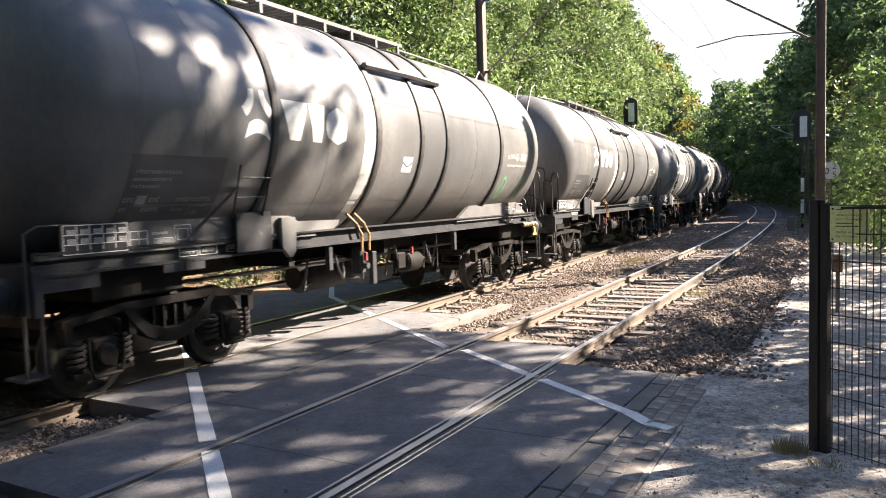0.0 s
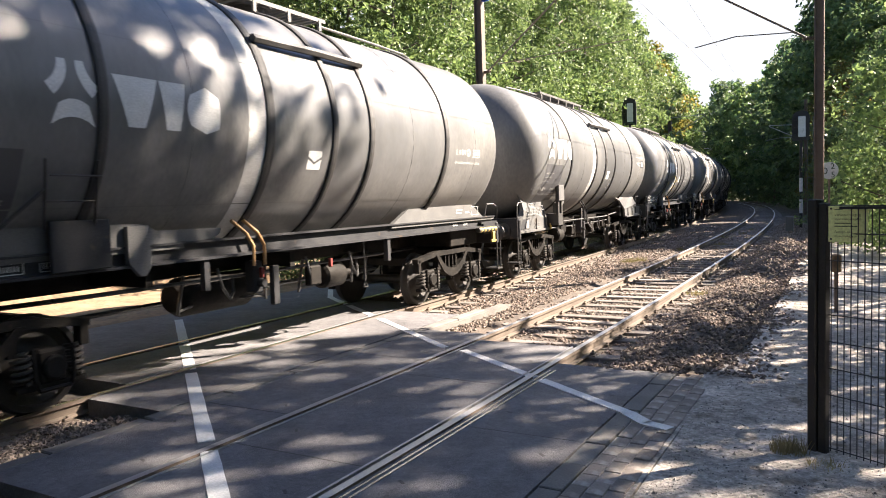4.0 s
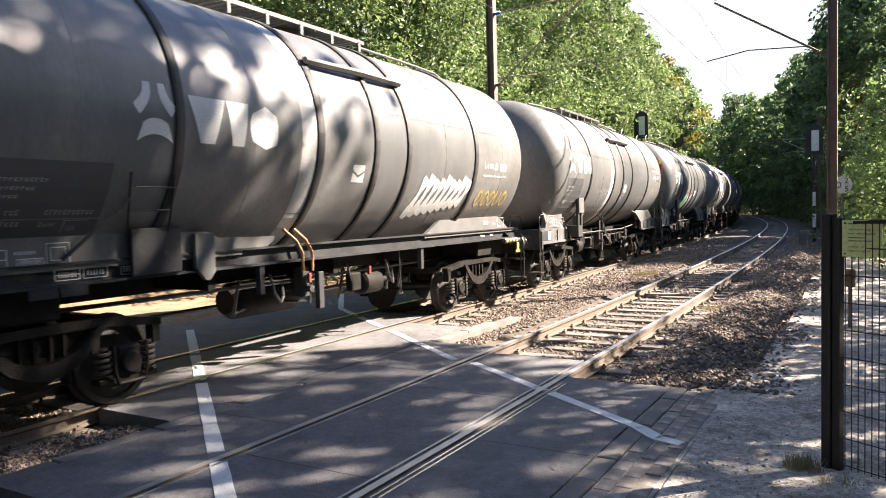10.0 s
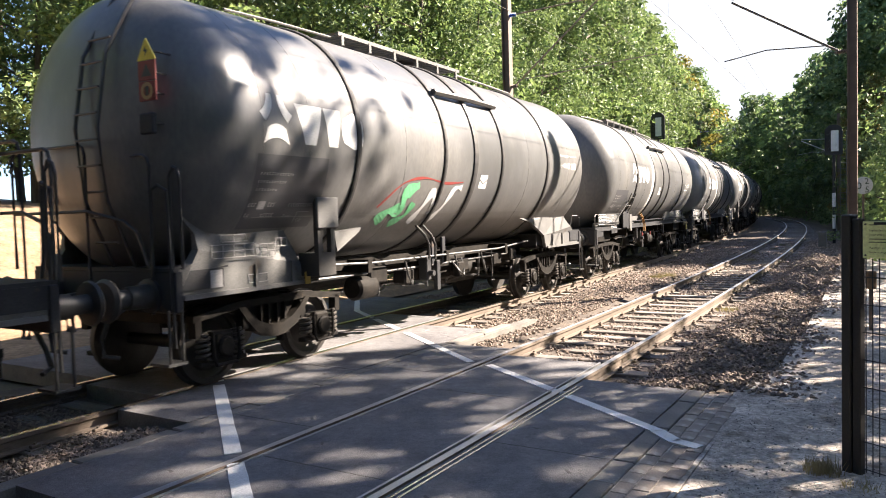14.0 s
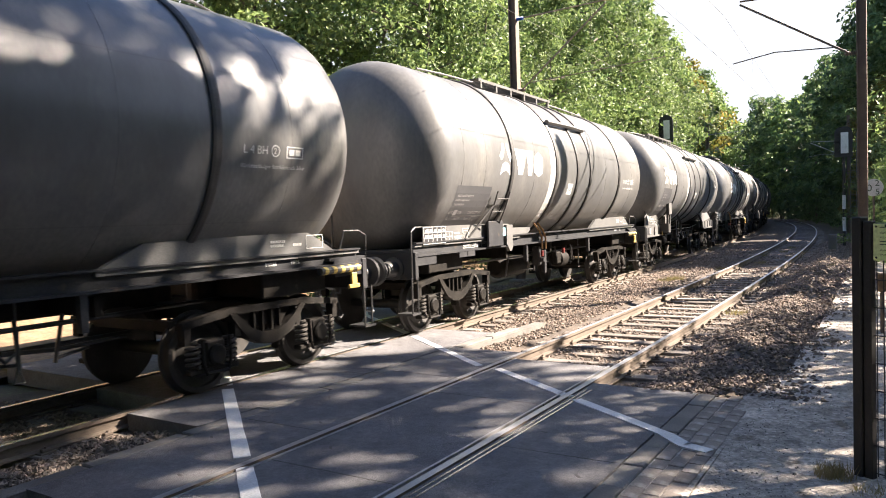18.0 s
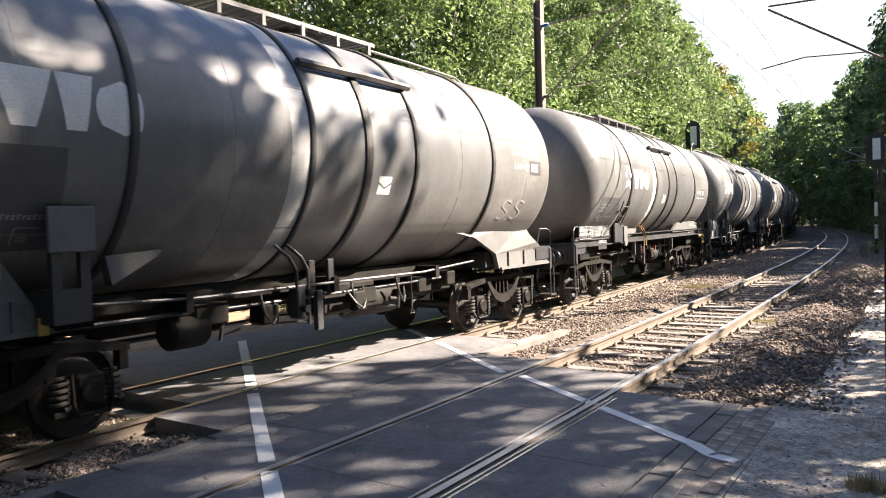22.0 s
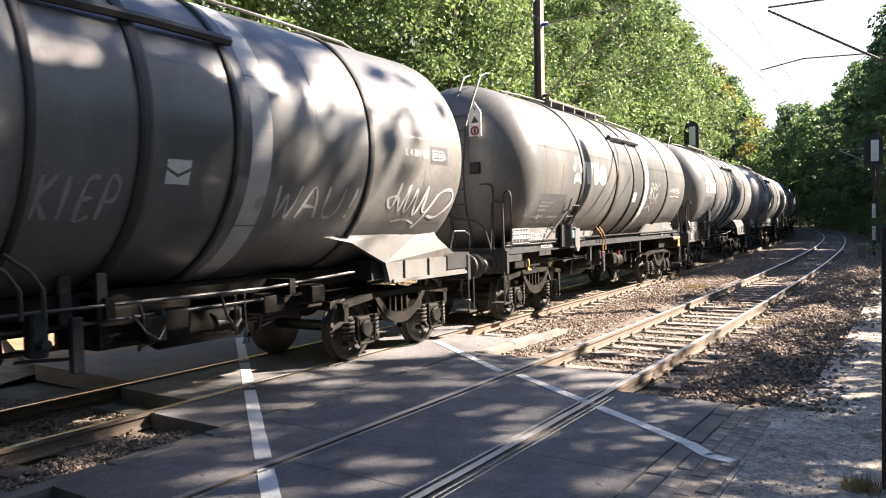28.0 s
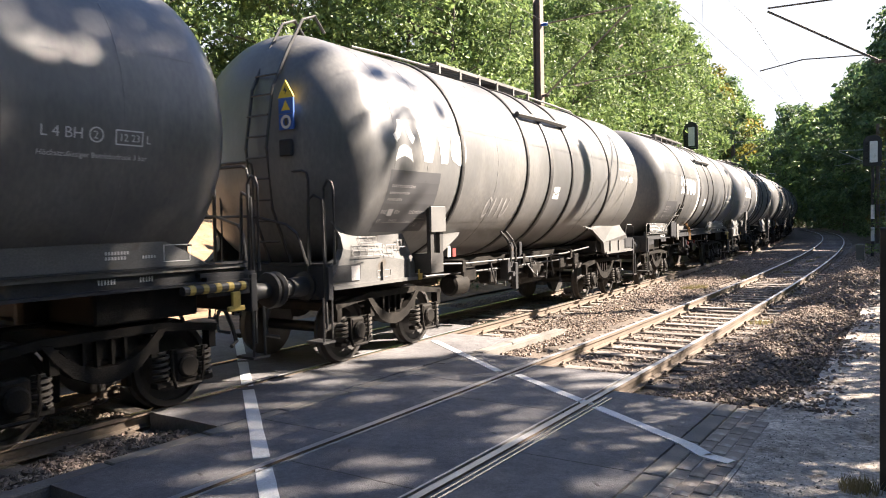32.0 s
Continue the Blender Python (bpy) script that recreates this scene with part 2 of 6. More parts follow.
def tube(bm, pts, r, n=6):
    """A bent tube with open joints closed by its own overlap."""
    pts = [Vector(p) for p in pts]
    rings = []
    for i, p in enumerate(pts):
        d = (pts[min(i + 1, len(pts) - 1)] - pts[max(i - 1, 0)]).normalized()
        q = d.to_track_quat("Z", "Y")
        rings.append([bm.verts.new(p + q @ Vector((r * math.cos(6.28318 * j / n), r * math.sin(6.28318 * j / n), 0))) for j in range(n)])
    for a, b in zip(rings, rings[1:]):
        for j in range(n):
            bm.faces.new((a[j], a[(j + 1) % n], b[(j + 1) % n], b[j]))
    bm.faces.new(rings[0][::-1])
    bm.faces.new(rings[-1])
    return bm


def lathe_y(bm, profile, n=40, cx=0.0, cz=0.0):
    """Turn (radius, y) pairs about the axis along y through (cx, cz)."""
    rings = []
    for r, y in profile:
        if r < 1e-6:
            rings.append([bm.verts.new((cx, y, cz))])
        else:
            rings.append([bm.verts.new((cx + r * math.cos(6.283185 * j / n), y, cz + r * math.sin(6.283185 * j / n))) for j in range(n)])
    for a, b in zip(rings, rings[1:]):
        for j in range(n):
            k = (j + 1) % n
            if len(a) == 1 and len(b) == 1:
                continue
            if len(a) == 1:
                bm.faces.new((a[0], b[k], b[j]))
            elif len(b) == 1:
                bm.faces.new((a[j], a[k], b[0]))
            else:
                bm.faces.new((a[j], a[k], b[k], b[j]))
    bmesh.ops.recalc_face_normals(bm, faces=bm.faces)
    return bm


def prism(bm, outline, x0, x1):
    """A (y, z) outline pulled along x."""
    a = [bm.verts.new((x0, y, z)) for y, z in outline]
    b = [bm.verts.new((x1, y, z)) for y, z in outline]
    n = len(outline)
    for i in range(n):
        bm.faces.new((a[i], a[(i + 1) % n], b[(i + 1) % n], b[i]))
    bm.faces.new(a[::-1])
    bm.faces.new(b)
    bmesh.ops.recalc_face_normals(bm, faces=bm.faces)
    return bm


def mesh_of(name, bm, mat, smooth=False):
    me = bpy.data.meshes.new(name)
    bm.to_mesh(me)
    bm.free()
    me.materials.append(mat)
    if smooth:
        me.shade_smooth()
        me.set_sharp_from_angle(angle=radians(38))
    return me


SMALL_PRINT = {"panel_print", "frame_lettering", "table_line_work", "tank_code", "weld_seam", "saddle_lettering", "small_plate", "spray_tag", "spray_piece", "spray_outline", "chevron_notice"}


def part(name, bm, mat, parent=None, label="", smooth=False):
    """Link a bmesh as one mesh object under a thing or a part."""
    ob = new(name, mesh_of(name, bm, mat, smooth))
    if parent:
        ob.parent = parent
    if name in SMALL_PRINT:
        ob["kind"] = "stuff"
    return tagged(ob, label) if label else ob


def placed(name, mesh, parent, m=None):
    ob = new(name, mesh)
    ob.parent = parent
    if m:
        ob.matrix_basis = m
    return ob


def bm_new():
    return bmesh.new()


# ---- plan of the tracks: z = 0 is the rail's top ----
def main_x(y):
    """The centre line of the train's track."""
    return -7.76 - 0.0141 * y - 0.00067 * y * y - 3e-6 * max(0.0, y - 45) ** 3


def side_x(y):
    """The centre line of the empty track."""
    return -3.85 - 0.00067 * y * y - 4e-6 * max(0.0, y - 30) ** 3


def slope(f, y):
    return (f(y + 0.05) - f(y - 0.05)) / 0.1


# ---- ground ----
def structure(name, bm, mat, label, category="", smooth=False):
    ob = part(name, bm, mat, smooth=smooth)
    return tagged(ob, label, category or name.replace("_", " "), kind="structure")


def ground_z(x, y):
    """Level soil round the tracks that rises into the wood on both sides."""
    far_left = max(0.0, (main_x(min(y, 160)) - 9) - x)
    far_right = max(0.0, x - (side_x(min(max(y, 0), 160)) + 9)) if y > 26 else 0.0
    u = min(1.0, max(0.0, (main_x(min(y, 160)) - 5.0 - x) / 9.0))
    bank = 2.3 * u * u * (3 - 2 * u) * min(1.0, max(0.0, (33 - y) / 10))
    return -0.3 + bank + min(3.0, far_left * 0.06) + min(4.0, far_right * 0.1) + 0.05 * noise.noise((x * 0.35, y * 0.35, 0))


def lay_ground():
    bm = bm_new()
    xs = [-900, -500, -250, -130] + [-80 + 2.0 * i for i in range(61)] + [60, 120, 250, 500, 900]
    ys = [-500, -200, -80, -40] + [-20 + 2.0 * i for i in range(91)] + [200, 260, 400, 800, 1600]
    grid = [[bm.verts.new((x, y, ground_z(x, y))) for x in xs] for y in ys]
    for i in range(len(ys) - 1):
        for j in range(len(xs) - 1):
            bm.faces.new((grid[i][j], grid[i][j + 1], grid[i + 1][j + 1], grid[i + 1][j]))
    structure("ground", bm, SOIL, "dark forest soil with leaf litter beside the railway", smooth=True)


def bed_z(u, y, v):
    """Height of the ballast: u is the distance from the near track's centre, v from the train's track."""
    n = 0.045 * noise.noise((u * 1.6, y * 1.1, 3)) + 0.02 * noise.noise((u * 6, y * 6, 7))
    crib = -0.195
    z = crib
    if abs(u) > 1.35 and abs(v) > 1.35:
        between = u < 0 < v
        z = -0.13 if between else crib - 0.09 * max(0.0, min(abs(u), abs(v)) - 1.5)
    heap = 0.0
    if 0.95 < u < 4.2 and 8.3 < y < 60:
        heap = 0.40 * math.exp(-((u - 1.95) / 0.5) ** 2) * min(1, (y - 8.3) / 2.2) * (0.65 + 0.6 * noise.noise((1.0, y * 0.45, 5)))
    return z + n + heap


def lay_ballast():
    bm = bm_new()
    us = [-8.2 + 0.2 * i for i in range(64)]
    ys = [-14 + 0.25 * i for i in range(270)] + [53.5 + 1.5 * i for i in range(80)]
    grid = []
    for y in ys:
        s, m = side_x(y), main_x(y)
        grid.append([bm.verts.new((s + u, y, bed_z(u, y, s + u - m) if y < 110 else -0.2)) for u in us])
    for a, b in zip(grid, grid[1:]):
        for j in range(len(us) - 1):
            bm.faces.new((a[j], a[j + 1], b[j + 1], b[j]))
    structure("ballast_bed", bm, BALLAST, "brown crushed stone ballast under both tracks", "ballast", smooth=True)


def ribbon(left, right, y0, y1, z0, z1, step=0.5):
    """A slab between two lines along the tracks."""
    bm = bm_new()
    n = max(2, int(round((y1 - y0) / step)))
    rows = []
    for i in range(n + 1):
        y = y0 + (y1 - y0) * i / n
        rows.append([bm.verts.new(p) for p in ((left(y), y, z0), (right(y), y, z0), (right(y), y, z1), (left(y), y, z1))])
    for a, b in zip(rows, rows[1:]):
        for j in range(4):
            bm.faces.new((a[j], a[(j + 1) % 4], b[(j + 1) % 4], b[j]))
    bm.faces.new(rows[0])
    bm.faces.new(rows[-1][::-1])
    bmesh.ops.recalc_face_normals(bm, faces=bm.faces)
    return bm


def off(f, d):
    return lambda y: f(y) + d


def at(x):
    return lambda y: x


KERB_MID = at(-5.82)


def lay_crossing():
    """Asphalt panels, cut along the rails, that make up the level crossing."""
    panels = [
        (off(side_x, 0.805), at(-1.915), -6.0, 8.05),
        (off(side_x, -0.655), off(side_x, 0.655), -5.0, 9.0),
        (at(-5.72), off(side_x, -0.80), 2.95, 9.45),
        (off(main_x, 0.80), at(-5.93), 4.72, 10.9),
        (off(main_x, -0.655), off(main_x, 0.655), 5.3, 11.9),
        (at(-11.2), off(main_x, -0.80), 5.6, 14.3),
    ]
    root = structure("road", ribbon(*panels[0], -0.25, -0.012), ASPHALT, "worn dark asphalt crossing panels between the rails", "road")
    for left, right, y0, y1 in panels[1:]:
        part("asphalt_panel", ribbon(left, right, y0, y1, -0.25, -0.012), ASPHALT, root)
    # cracks, joints and lifting slots in the panels
    rng = random.Random(21)
    slot = mesh_of("lifting_slot", box(bm_new(), -0.012, 0.012, -0.035, 0.035, -0.02, 0.0), HOOP)
    for x0, x1, y0, y1 in ((-2.9, -2.0, 1.0, 7.4), (-4.4, -3.3, 1.0, 8.6), (-5.6, -4.8, 3.3, 9.1), (-6.8, -6.05, 5.1, 10.4)):
        for i in range(7):
            placed("lifting_slot", slot, root, pose(x0 + (x1 - x0) * (0.12 if i % 2 else 0.88), y0 + (y1 - y0) * (i + 0.5) / 7, -0.0105, 0, 0, 60 + rng.uniform(-20, 20)))
    for x0, x1, y, turn in ((-2.95, -1.95, 5.55, 3), (-2.95, -1.95, 2.6, -2), (-4.5, -3.2, 4.35, 1), (-4.5, -3.2, 6.9, -1), (-5.7, -4.68, 5.2, 2), (-5.7, -4.7, 7.6, -2), (-6.95, -5.95, 7.4, 1)):
        bm = box(bm_new(), x0, x1, -0.006, 0.006, -0.03, -0.0105)
        part("panel_joint", bm, HOOP, root).matrix_basis = pose(0, y, 0, 0, 0, turn * 0.3)
    # steel edge strips along the inner flangeways
    for f, d, y0, y1 in ((side_x, 0.66, -5, 9.0), (side_x, -0.66, -5, 9.0), (main_x, 0.66, 5.3, 11.6)):
        part("edge_strip", ribbon(off(f, d - 0.012), off(f, d + 0.012), y0, y1, -0.2, -0.004), RAIL_DULL, root)
    # a pair of bright guide strips outside the near rail
    for d in (0.85, 0.905):
        part("edge_strip", ribbon(off(side_x, d - 0.010), off(side_x, d + 0.010), -6, 7.7, -0.2, -0.006), RAIL_TOP, root)


def lay_white_line(p, q, width, cuts):
    """A painted line in pieces, broken where rails cross it."""
    root = None
    a, b = Vector(p), Vector(q)
    d = (b - a).normalized()
    nrm = Vector((-d.y, d.x)) * width / 2
    for t0, t1 in cuts:
        u, v = a.lerp(b, t0), a.lerp(b, t1)
        bm = bm_new()
        n = 6
        rows = []
        for i in range(n + 1):
            c = u.lerp(v, i / n)
            w = nrm * (1 + 0.10 * noise.noise((c.x * 3, c.y * 3, 1)))
            l, r = c + w, c - w
            rows.append([bm.verts.new((*l, -0.004)), bm.verts.new((*r, -0.004)), bm.verts.new((*r, -0.03)), bm.verts.new((*l, -0.03))])
        for x, y in zip(rows, rows[1:]):
            for j in range(4):
                bm.faces.new((x[j], x[(j + 1) % 4], y[(j + 1) % 4], y[j]))
        bm.faces.new(rows[0])
        bm.faces.new(rows[-1][::-1])
        bmesh.ops.recalc_face_normals(bm, faces=bm.faces)
        if root is None:
            root = structure("road_line", bm, WHITE, "white painted line across the level crossing", "road marking")
        else:
            part("line_piece", bm, WHITE, root)


def lay_lines():
    lay_white_line((-3.70, 3.385), (-10.4, 8.79), 0.14, [(0.0, 0.128), (0.158, 0.478), (0.505, 0.70), (0.722, 1.0)])
    lay_white_line((-1.37, 6.12), (-1.60, 6.2), 0.12, [(0.0, 1.0)])
    lay_white_line((-1.58, 6.19), (-1.80, 6.42), 0.13, [(0.0, 1.0)])
    lay_white_line((-1.78, 6.41), (-4.66, 8.42), 0.115, [(0.0, 0.415), (0.455, 0.94)])
    lay_white_line((-4.70, 8.30), (-7.05, 10.1), 0.115, [(0.04, 0.52), (0.53, 0.98)])
    lay_white_line((-7.32, 10.3), (-9.62, 12.05), 0.115, [(0.0, 0.5), (0.6, 1.0)])
    lay_white_line((-9.6, 12.03), (-11.3, 14.2), 0.115, [(0.0, 1.0)])


def lay_kerbs():
    """Concrete edging blocks beside the crossing and along the seam between the tracks."""
    bm = box(bm_new(), -0.086, 0.086, -0.246, 0.246, -0.2, 0.0, 0.008)
    block = mesh_of("kerb_block", bm, CONCRETE)
    root = structure("kerb", ribbon(at(-1.913), at(-1.722), -6, 8.05, -0.3, -0.04), CONCRETE, "pale concrete kerb blocks along the asphalt edge", "kerb")
    for i in range(26):
        placed("kerb_block", block, root, pose(-1.815, -4.72 + i * 0.5, -0.010 + 0.004 * math.sin(i * 3.1), 0, 0, 0.6 * math.sin(i * 2.3)))
    root = structure("kerb_seam", ribbon(at(-5.92), at(-5.73), 1.5, 12.5, -0.3, -0.05), CONCRETE, "worn concrete edging between the two crossing decks", "kerb")
    slim = mesh_of("kerb_block", box(bm_new(), -0.085, 0.085, -0.49, 0.49, -0.2, 0.0, 0.012), CONCRETE)
    for i in range(10):
        placed("kerb_block", slim, root, pose(-5.825 + 0.012 * math.sin(i * 2.7), 2.0 + i * 1.0, -0.012 + 0.006 * math.sin(i * 5.0), 0, 0, 0.9 * math.sin(i * 1.7)))


def lay_pavers():
    """A strip of concrete pavers in running bond beside the kerb."""
    root = structure("pavement", ribbon(at(-1.72), at(-1.3), -2, 8.0, -0.3, -0.021), DUST, "strip of brown concrete pavers beside the kerb", "pavement")
    stone = mesh_of("paver", box(bm_new(), -0.062, 0.062, -0.107, 0.107, -0.08, 0.0, 0.006), PAVER)
    rng = random.Random(4)
    for row in range(44):
        for col in range(3 if row < 42 else 2):
            y = -1.6 + row * 0.22 + (0.11 if col % 2 else 0)
            placed("paver", stone, root, pose(-1.652 + 0.128 * col + rng.uniform(-0.004, 0.004), y, -0.014 + rng.uniform(-0.006, 0.004), rng.uniform(-0.7, 0.7), rng.uniform(-0.9, 0.9), rng.uniform(-1.5, 1.5)))


def path_z(x, y):
    return -0.021 + 0.016 * noise.noise((x * 0.9, y * 0.9, 2))


def lay_path():
    bm = bm_new()
    xs = [-1.30, -1.27, -1.15, -0.9, -0.6, -0.3, 0, 0.5, 1, 2, 4, 7, 12]
    ys = [-14 + 0.5 * i for i in range(42)] + [7.0 + 0.14 * i for i in range(120)] + [24 + 0.5 * i for i in range(36)]
    grid = []
    for y in ys:
        row = []
        wander = (0.34 * noise.noise((3.0, y * 0.8, 0)) + 0.12 * noise.noise((8.0, y * 2.6, 0))) * min(1.0, max(0.0, (y - 7.6) * 1.2))
        for i, x in enumerate(xs):
            shift = wander * max(0, 1 - i / 5) + 0.0 if y < 7.5 else max(0.0, min(0.5, (y - 7.5) * 0.25)) * max(0, 1 - i / 6)
            px = x + shift - (0.3 * min(1, max(0, (y - 7.4) * 2)) if i < 3 else 0) + (side_x(y) - side_x(0)) * (1 if y > 0 else 0)
            row.append(bm.verts.new((px, y, path_z(px, y) - (0.15 if i == 0 else 0) - (0.1 if y > 12 and x < -1.2 else 0))))
        grid.append(row)
    for a, b in zip(grid, grid[1:]):
        for j in range(len(xs) - 1):
            bm.faces.new((a[j], a[j + 1], b[j + 1], b[j]))
    structure("footpath", bm, DUST, "dusty grey gravel footpath beside the track", "path", smooth=True)


def lay_verge():
    """A dry sandy clearing and the gravel road on the far side of the train's track."""
    bm = bm_new()
    xs = [-11.25, -12.2, -13.5, -14.7, -16, -17.3, -18.6, -20, -21.5, -23, -27, -32]
    ys = [-20 + 1.0 * i for i in range(90)]
    grid = []
    for y in ys:
        row = []
        for i, x in enumerate(xs):
            px = -11.25 + (x + 11.25) * (1.0 if y < 18 else max(0.3, 1 - (y - 18) * 0.05)) + (main_x(y) - main_x(0)) * (1 if y > 12 else 0)
            row.append(bm.verts.new((px, y, max(-0.1, ground_z(px, y) + 0.08) - (0.15 if i == 0 and not 5.6 < y < 14.3 else 0) + 0.04 * noise.noise((px * 0.8, y * 0.8, 9)))))
        grid.append(row)
    for a, b in zip(grid, grid[1:]):
        for j in range(len(xs) - 1):
            bm.faces.new((a[j], a[j + 1], b[j + 1], b[j]))
    bmesh.ops.recalc_face_normals(bm, faces=bm.faces)
    structure("verge", bm, SAND, "dry sandy clearing with bleached grass beyond the train", smooth=True)
    bm = bm_new()
    rows = []
    for i in range(13):
        x = -11.3 - i * 1.6
        c = 8.8 + i * 0.55
        rows.append([bm.verts.new((x, c + d, max(-0.1, ground_z(x, c + d) + 0.08) + 0.07)) for d in (-3.2, -1.5, 0, 1.5, 3.2)])
    for a, b in zip(rows, rows[1:]):
        for j in range(4):
            bm.faces.new((a[j], b[j], b[j + 1], a[j + 1]))
    bmesh.ops.recalc_face_normals(bm, faces=bm.faces)
    structure("far_road", bm, SAND, "dusty tan sand road beyond the crossing", "road", smooth=True)


# ---- track ----
RAIL_PROFILE = [(-0.036, 0.0), (0.036, 0.0), (0.036, -0.04), (0.010, -0.055), (0.010, -0.13), (0.065, -0.145), (0.065, -0.16), (-0.065, -0.16), (-0.065, -0.145), (-0.010, -0.13), (-0.010, -0.055), (-0.036, -0.04)]


def rail(f, d, y0, y1, top, label):
    me = bpy.data.meshes.new("rail")
    n = int((y1 - y0) / 1.0)
    k = len(RAIL_PROFILE)
    verts, faces, mats = [], [], []
    for i in range(n + 1):
        y = y0 + (y1 - y0) * i / n
        for x, z in RAIL_PROFILE:
            verts.append((f(y) + d + x, y, z))
    for i in range(n):
        for j in range(k):
            faces.append((i * k + j, i * k + (j + 1) % k, (i + 1) * k + (j + 1) % k, (i + 1) * k + j))
            mats.append(1 if j == 0 else 0)
    me.from_pydata(verts, [], faces)
    me.materials.append(RAIL_SIDE)
    me.materials.append(top)
    me.polygons.foreach_set("material_index", mats)
    bm = bm_new()
    bm.from_mesh(me)
    bmesh.ops.recalc_face_normals(bm, faces=bm.faces)
    bm.to_mesh(me)
    bm.free()
    return tagged(new("rail", me), label, "rail", "track rails", "structure")


def lay_tracks():
    for d in (-0.7535, 0.7535):
        rail(main_x, d, -24, 150, RAIL_TOP, "rusty rail with a bright running top under the train")
        rail(side_x, d, -24, 118, RAIL_DULL, "rusty rail of the empty track with a dull worn top")
    bm = box(bm_new(), -1.27, 1.27, -0.125, 0.125, -0.3, -0.162, 0.012)
    tie = mesh_of("sleeper", bm, SLEEPER)
    bm = box(bm_new(), -0.15, 0.15, -0.08, 0.08, -0.168, -0.148, 0.004)
    for x in (-0.1, 0.1):
        box(bm, x - 0.025, x + 0.025, -0.05, 0.05, -0.15, -0.115, 0.006)
        rod(bm, (x, 0, -0.12), (x, 0, -0.095), 0.016, 6)
    plate = mesh_of("tie_plate", bm, RAIL_SIDE)
    rng = random.Random(11)
    first = True
    for f, y0, y1, plated in ((side_x, 9.25, 90, 48), (main_x, 11.9, 66, 40), (main_x, -8.0, 5.1, 6), (side_x, -8.0, -5.2, -9)):
        y = y0
        while y < y1:
            turn = math.degrees(math.atan(-slope(f, y))) * -1
            t = new("sleeper", tie)
            t.matrix_basis = pose(f(y) + rng.uniform(-0.04, 0.04), y + rng.uniform(-0.03, 0.03), rng.uniform(-0.012, 0.004), 0, 0, -turn * 0 + math.degrees(math.atan(-slope(f, y))) * -1 * -1 + rng.uniform(-0.8, 0.8))
            tagged(t, "weathered grey-brown timber sleeper in the ballast", "sleeper", "sleepers of the tracks", "structure")
            if y < plated:
                for d in (-0.7535, 0.7535):
                    placed("tie_plate", plate, t, pose(d, 0, 0))
            y += 0.62


def lay_stones():
    """Loose ballast stones on the bed, denser near the crossing."""
    rng = np.random.default_rng(5)
    base = np.array([(1, 0, 0), (-1, 0, 0), (0, 1, 0), (0, -1, 0), (0, 0, 1), (0, 0, -1)], float)
    tri = np.array([(0, 2, 4), (2, 1, 4), (1, 3, 4), (3, 0, 4), (2, 0, 5), (1, 2, 5), (3, 1, 5), (0, 3, 5)])
    spots = []
    while len(spots) < 72000:
        y = 2.0 + 44 * rng.random() ** 1.8
        u = rng.uniform(-7.6, 3.3)
        s = side_x(y)
        x = s + u
        v = x - main_x(y)
        edge = x + 1.35 + (0.3 if y < 9 else 0) - (s + 3.85) - (0.45 if y > 9 else 0)
        beyond = u - 2.62 - 0.15 * math.sin(y * 1.7)
        if beyond > 0 and rng.random() < 0.25 + beyond * 1.5 or edge > 0 and y < 8.2:
            continue
        if x > -1.95 and y < 7.8:
            continue
        if -2.95 < x <= -1.95 and y < 7.75:
            continue
        if abs(u) <= 0.9 and y < 9.0 or -5.95 < x < s - 0.7 and 2.9 < y < 9.5:
            continue
        if -7.1 < x < -5.7 and 4.7 < y < 11.0 or x < -6.9 and 4.9 < y < 11.7:
            continue
        if abs(abs(u) - 0.7535) < 0.1 or abs(abs(v) - 0.7535) < 0.1:
            continue
        if abs(u) < 1.25 and rng.random() < 0.45:
            continue
        spots.append((x, y, bed_z(u, y, v) if edge < -0.8 or y < 8 else max(bed_z(u, y, v), path_z(x, y) - (0.1 if y > 12 and edge < -0.3 else 0.004))))
    c = np.array(spots)
    n = len(c)
    size = rng.uniform(0.018, 0.042, (n, 1, 1)) * (1 + 0.35 * (c[:, 1] > 18))[:, None, None]
    v = base[None] * rng.uniform(0.6, 1.25, (n, 6, 1)) * size * np.array([1.15, 1.0, 0.8])
    a = rng.uniform(0, 6.28, n)
    tilt = rng.uniform(-0.7, 0.7, n)
    y1 = v[..., 1] * np.cos(tilt)[:, None] - v[..., 2] * np.sin(tilt)[:, None]
    z1 = v[..., 1] * np.sin(tilt)[:, None] + v[..., 2] * np.cos(tilt)[:, None]
    x2 = v[..., 0] * np.cos(a)[:, None] - y1 * np.sin(a)[:, None]
    y2 = v[..., 0] * np.sin(a)[:, None] + y1 * np.cos(a)[:, None]
    pts = np.stack([x2, y2, z1], -1) + c[:, None] + np.array([0, 0, 0.008])
    faces = (tri[None] + 6 * np.arange(n)[:, None, None]).reshape(-1, 3)
    me = bpy.data.meshes.new("ballast_stones")
    me.from_pydata(pts.reshape(-1, 3).tolist(), [], faces.tolist())
    me.materials.append(STONE)
    tagged(new("ballast_stones", me), "loose brown and grey crushed ballast stones", "ballast", kind="stuff")


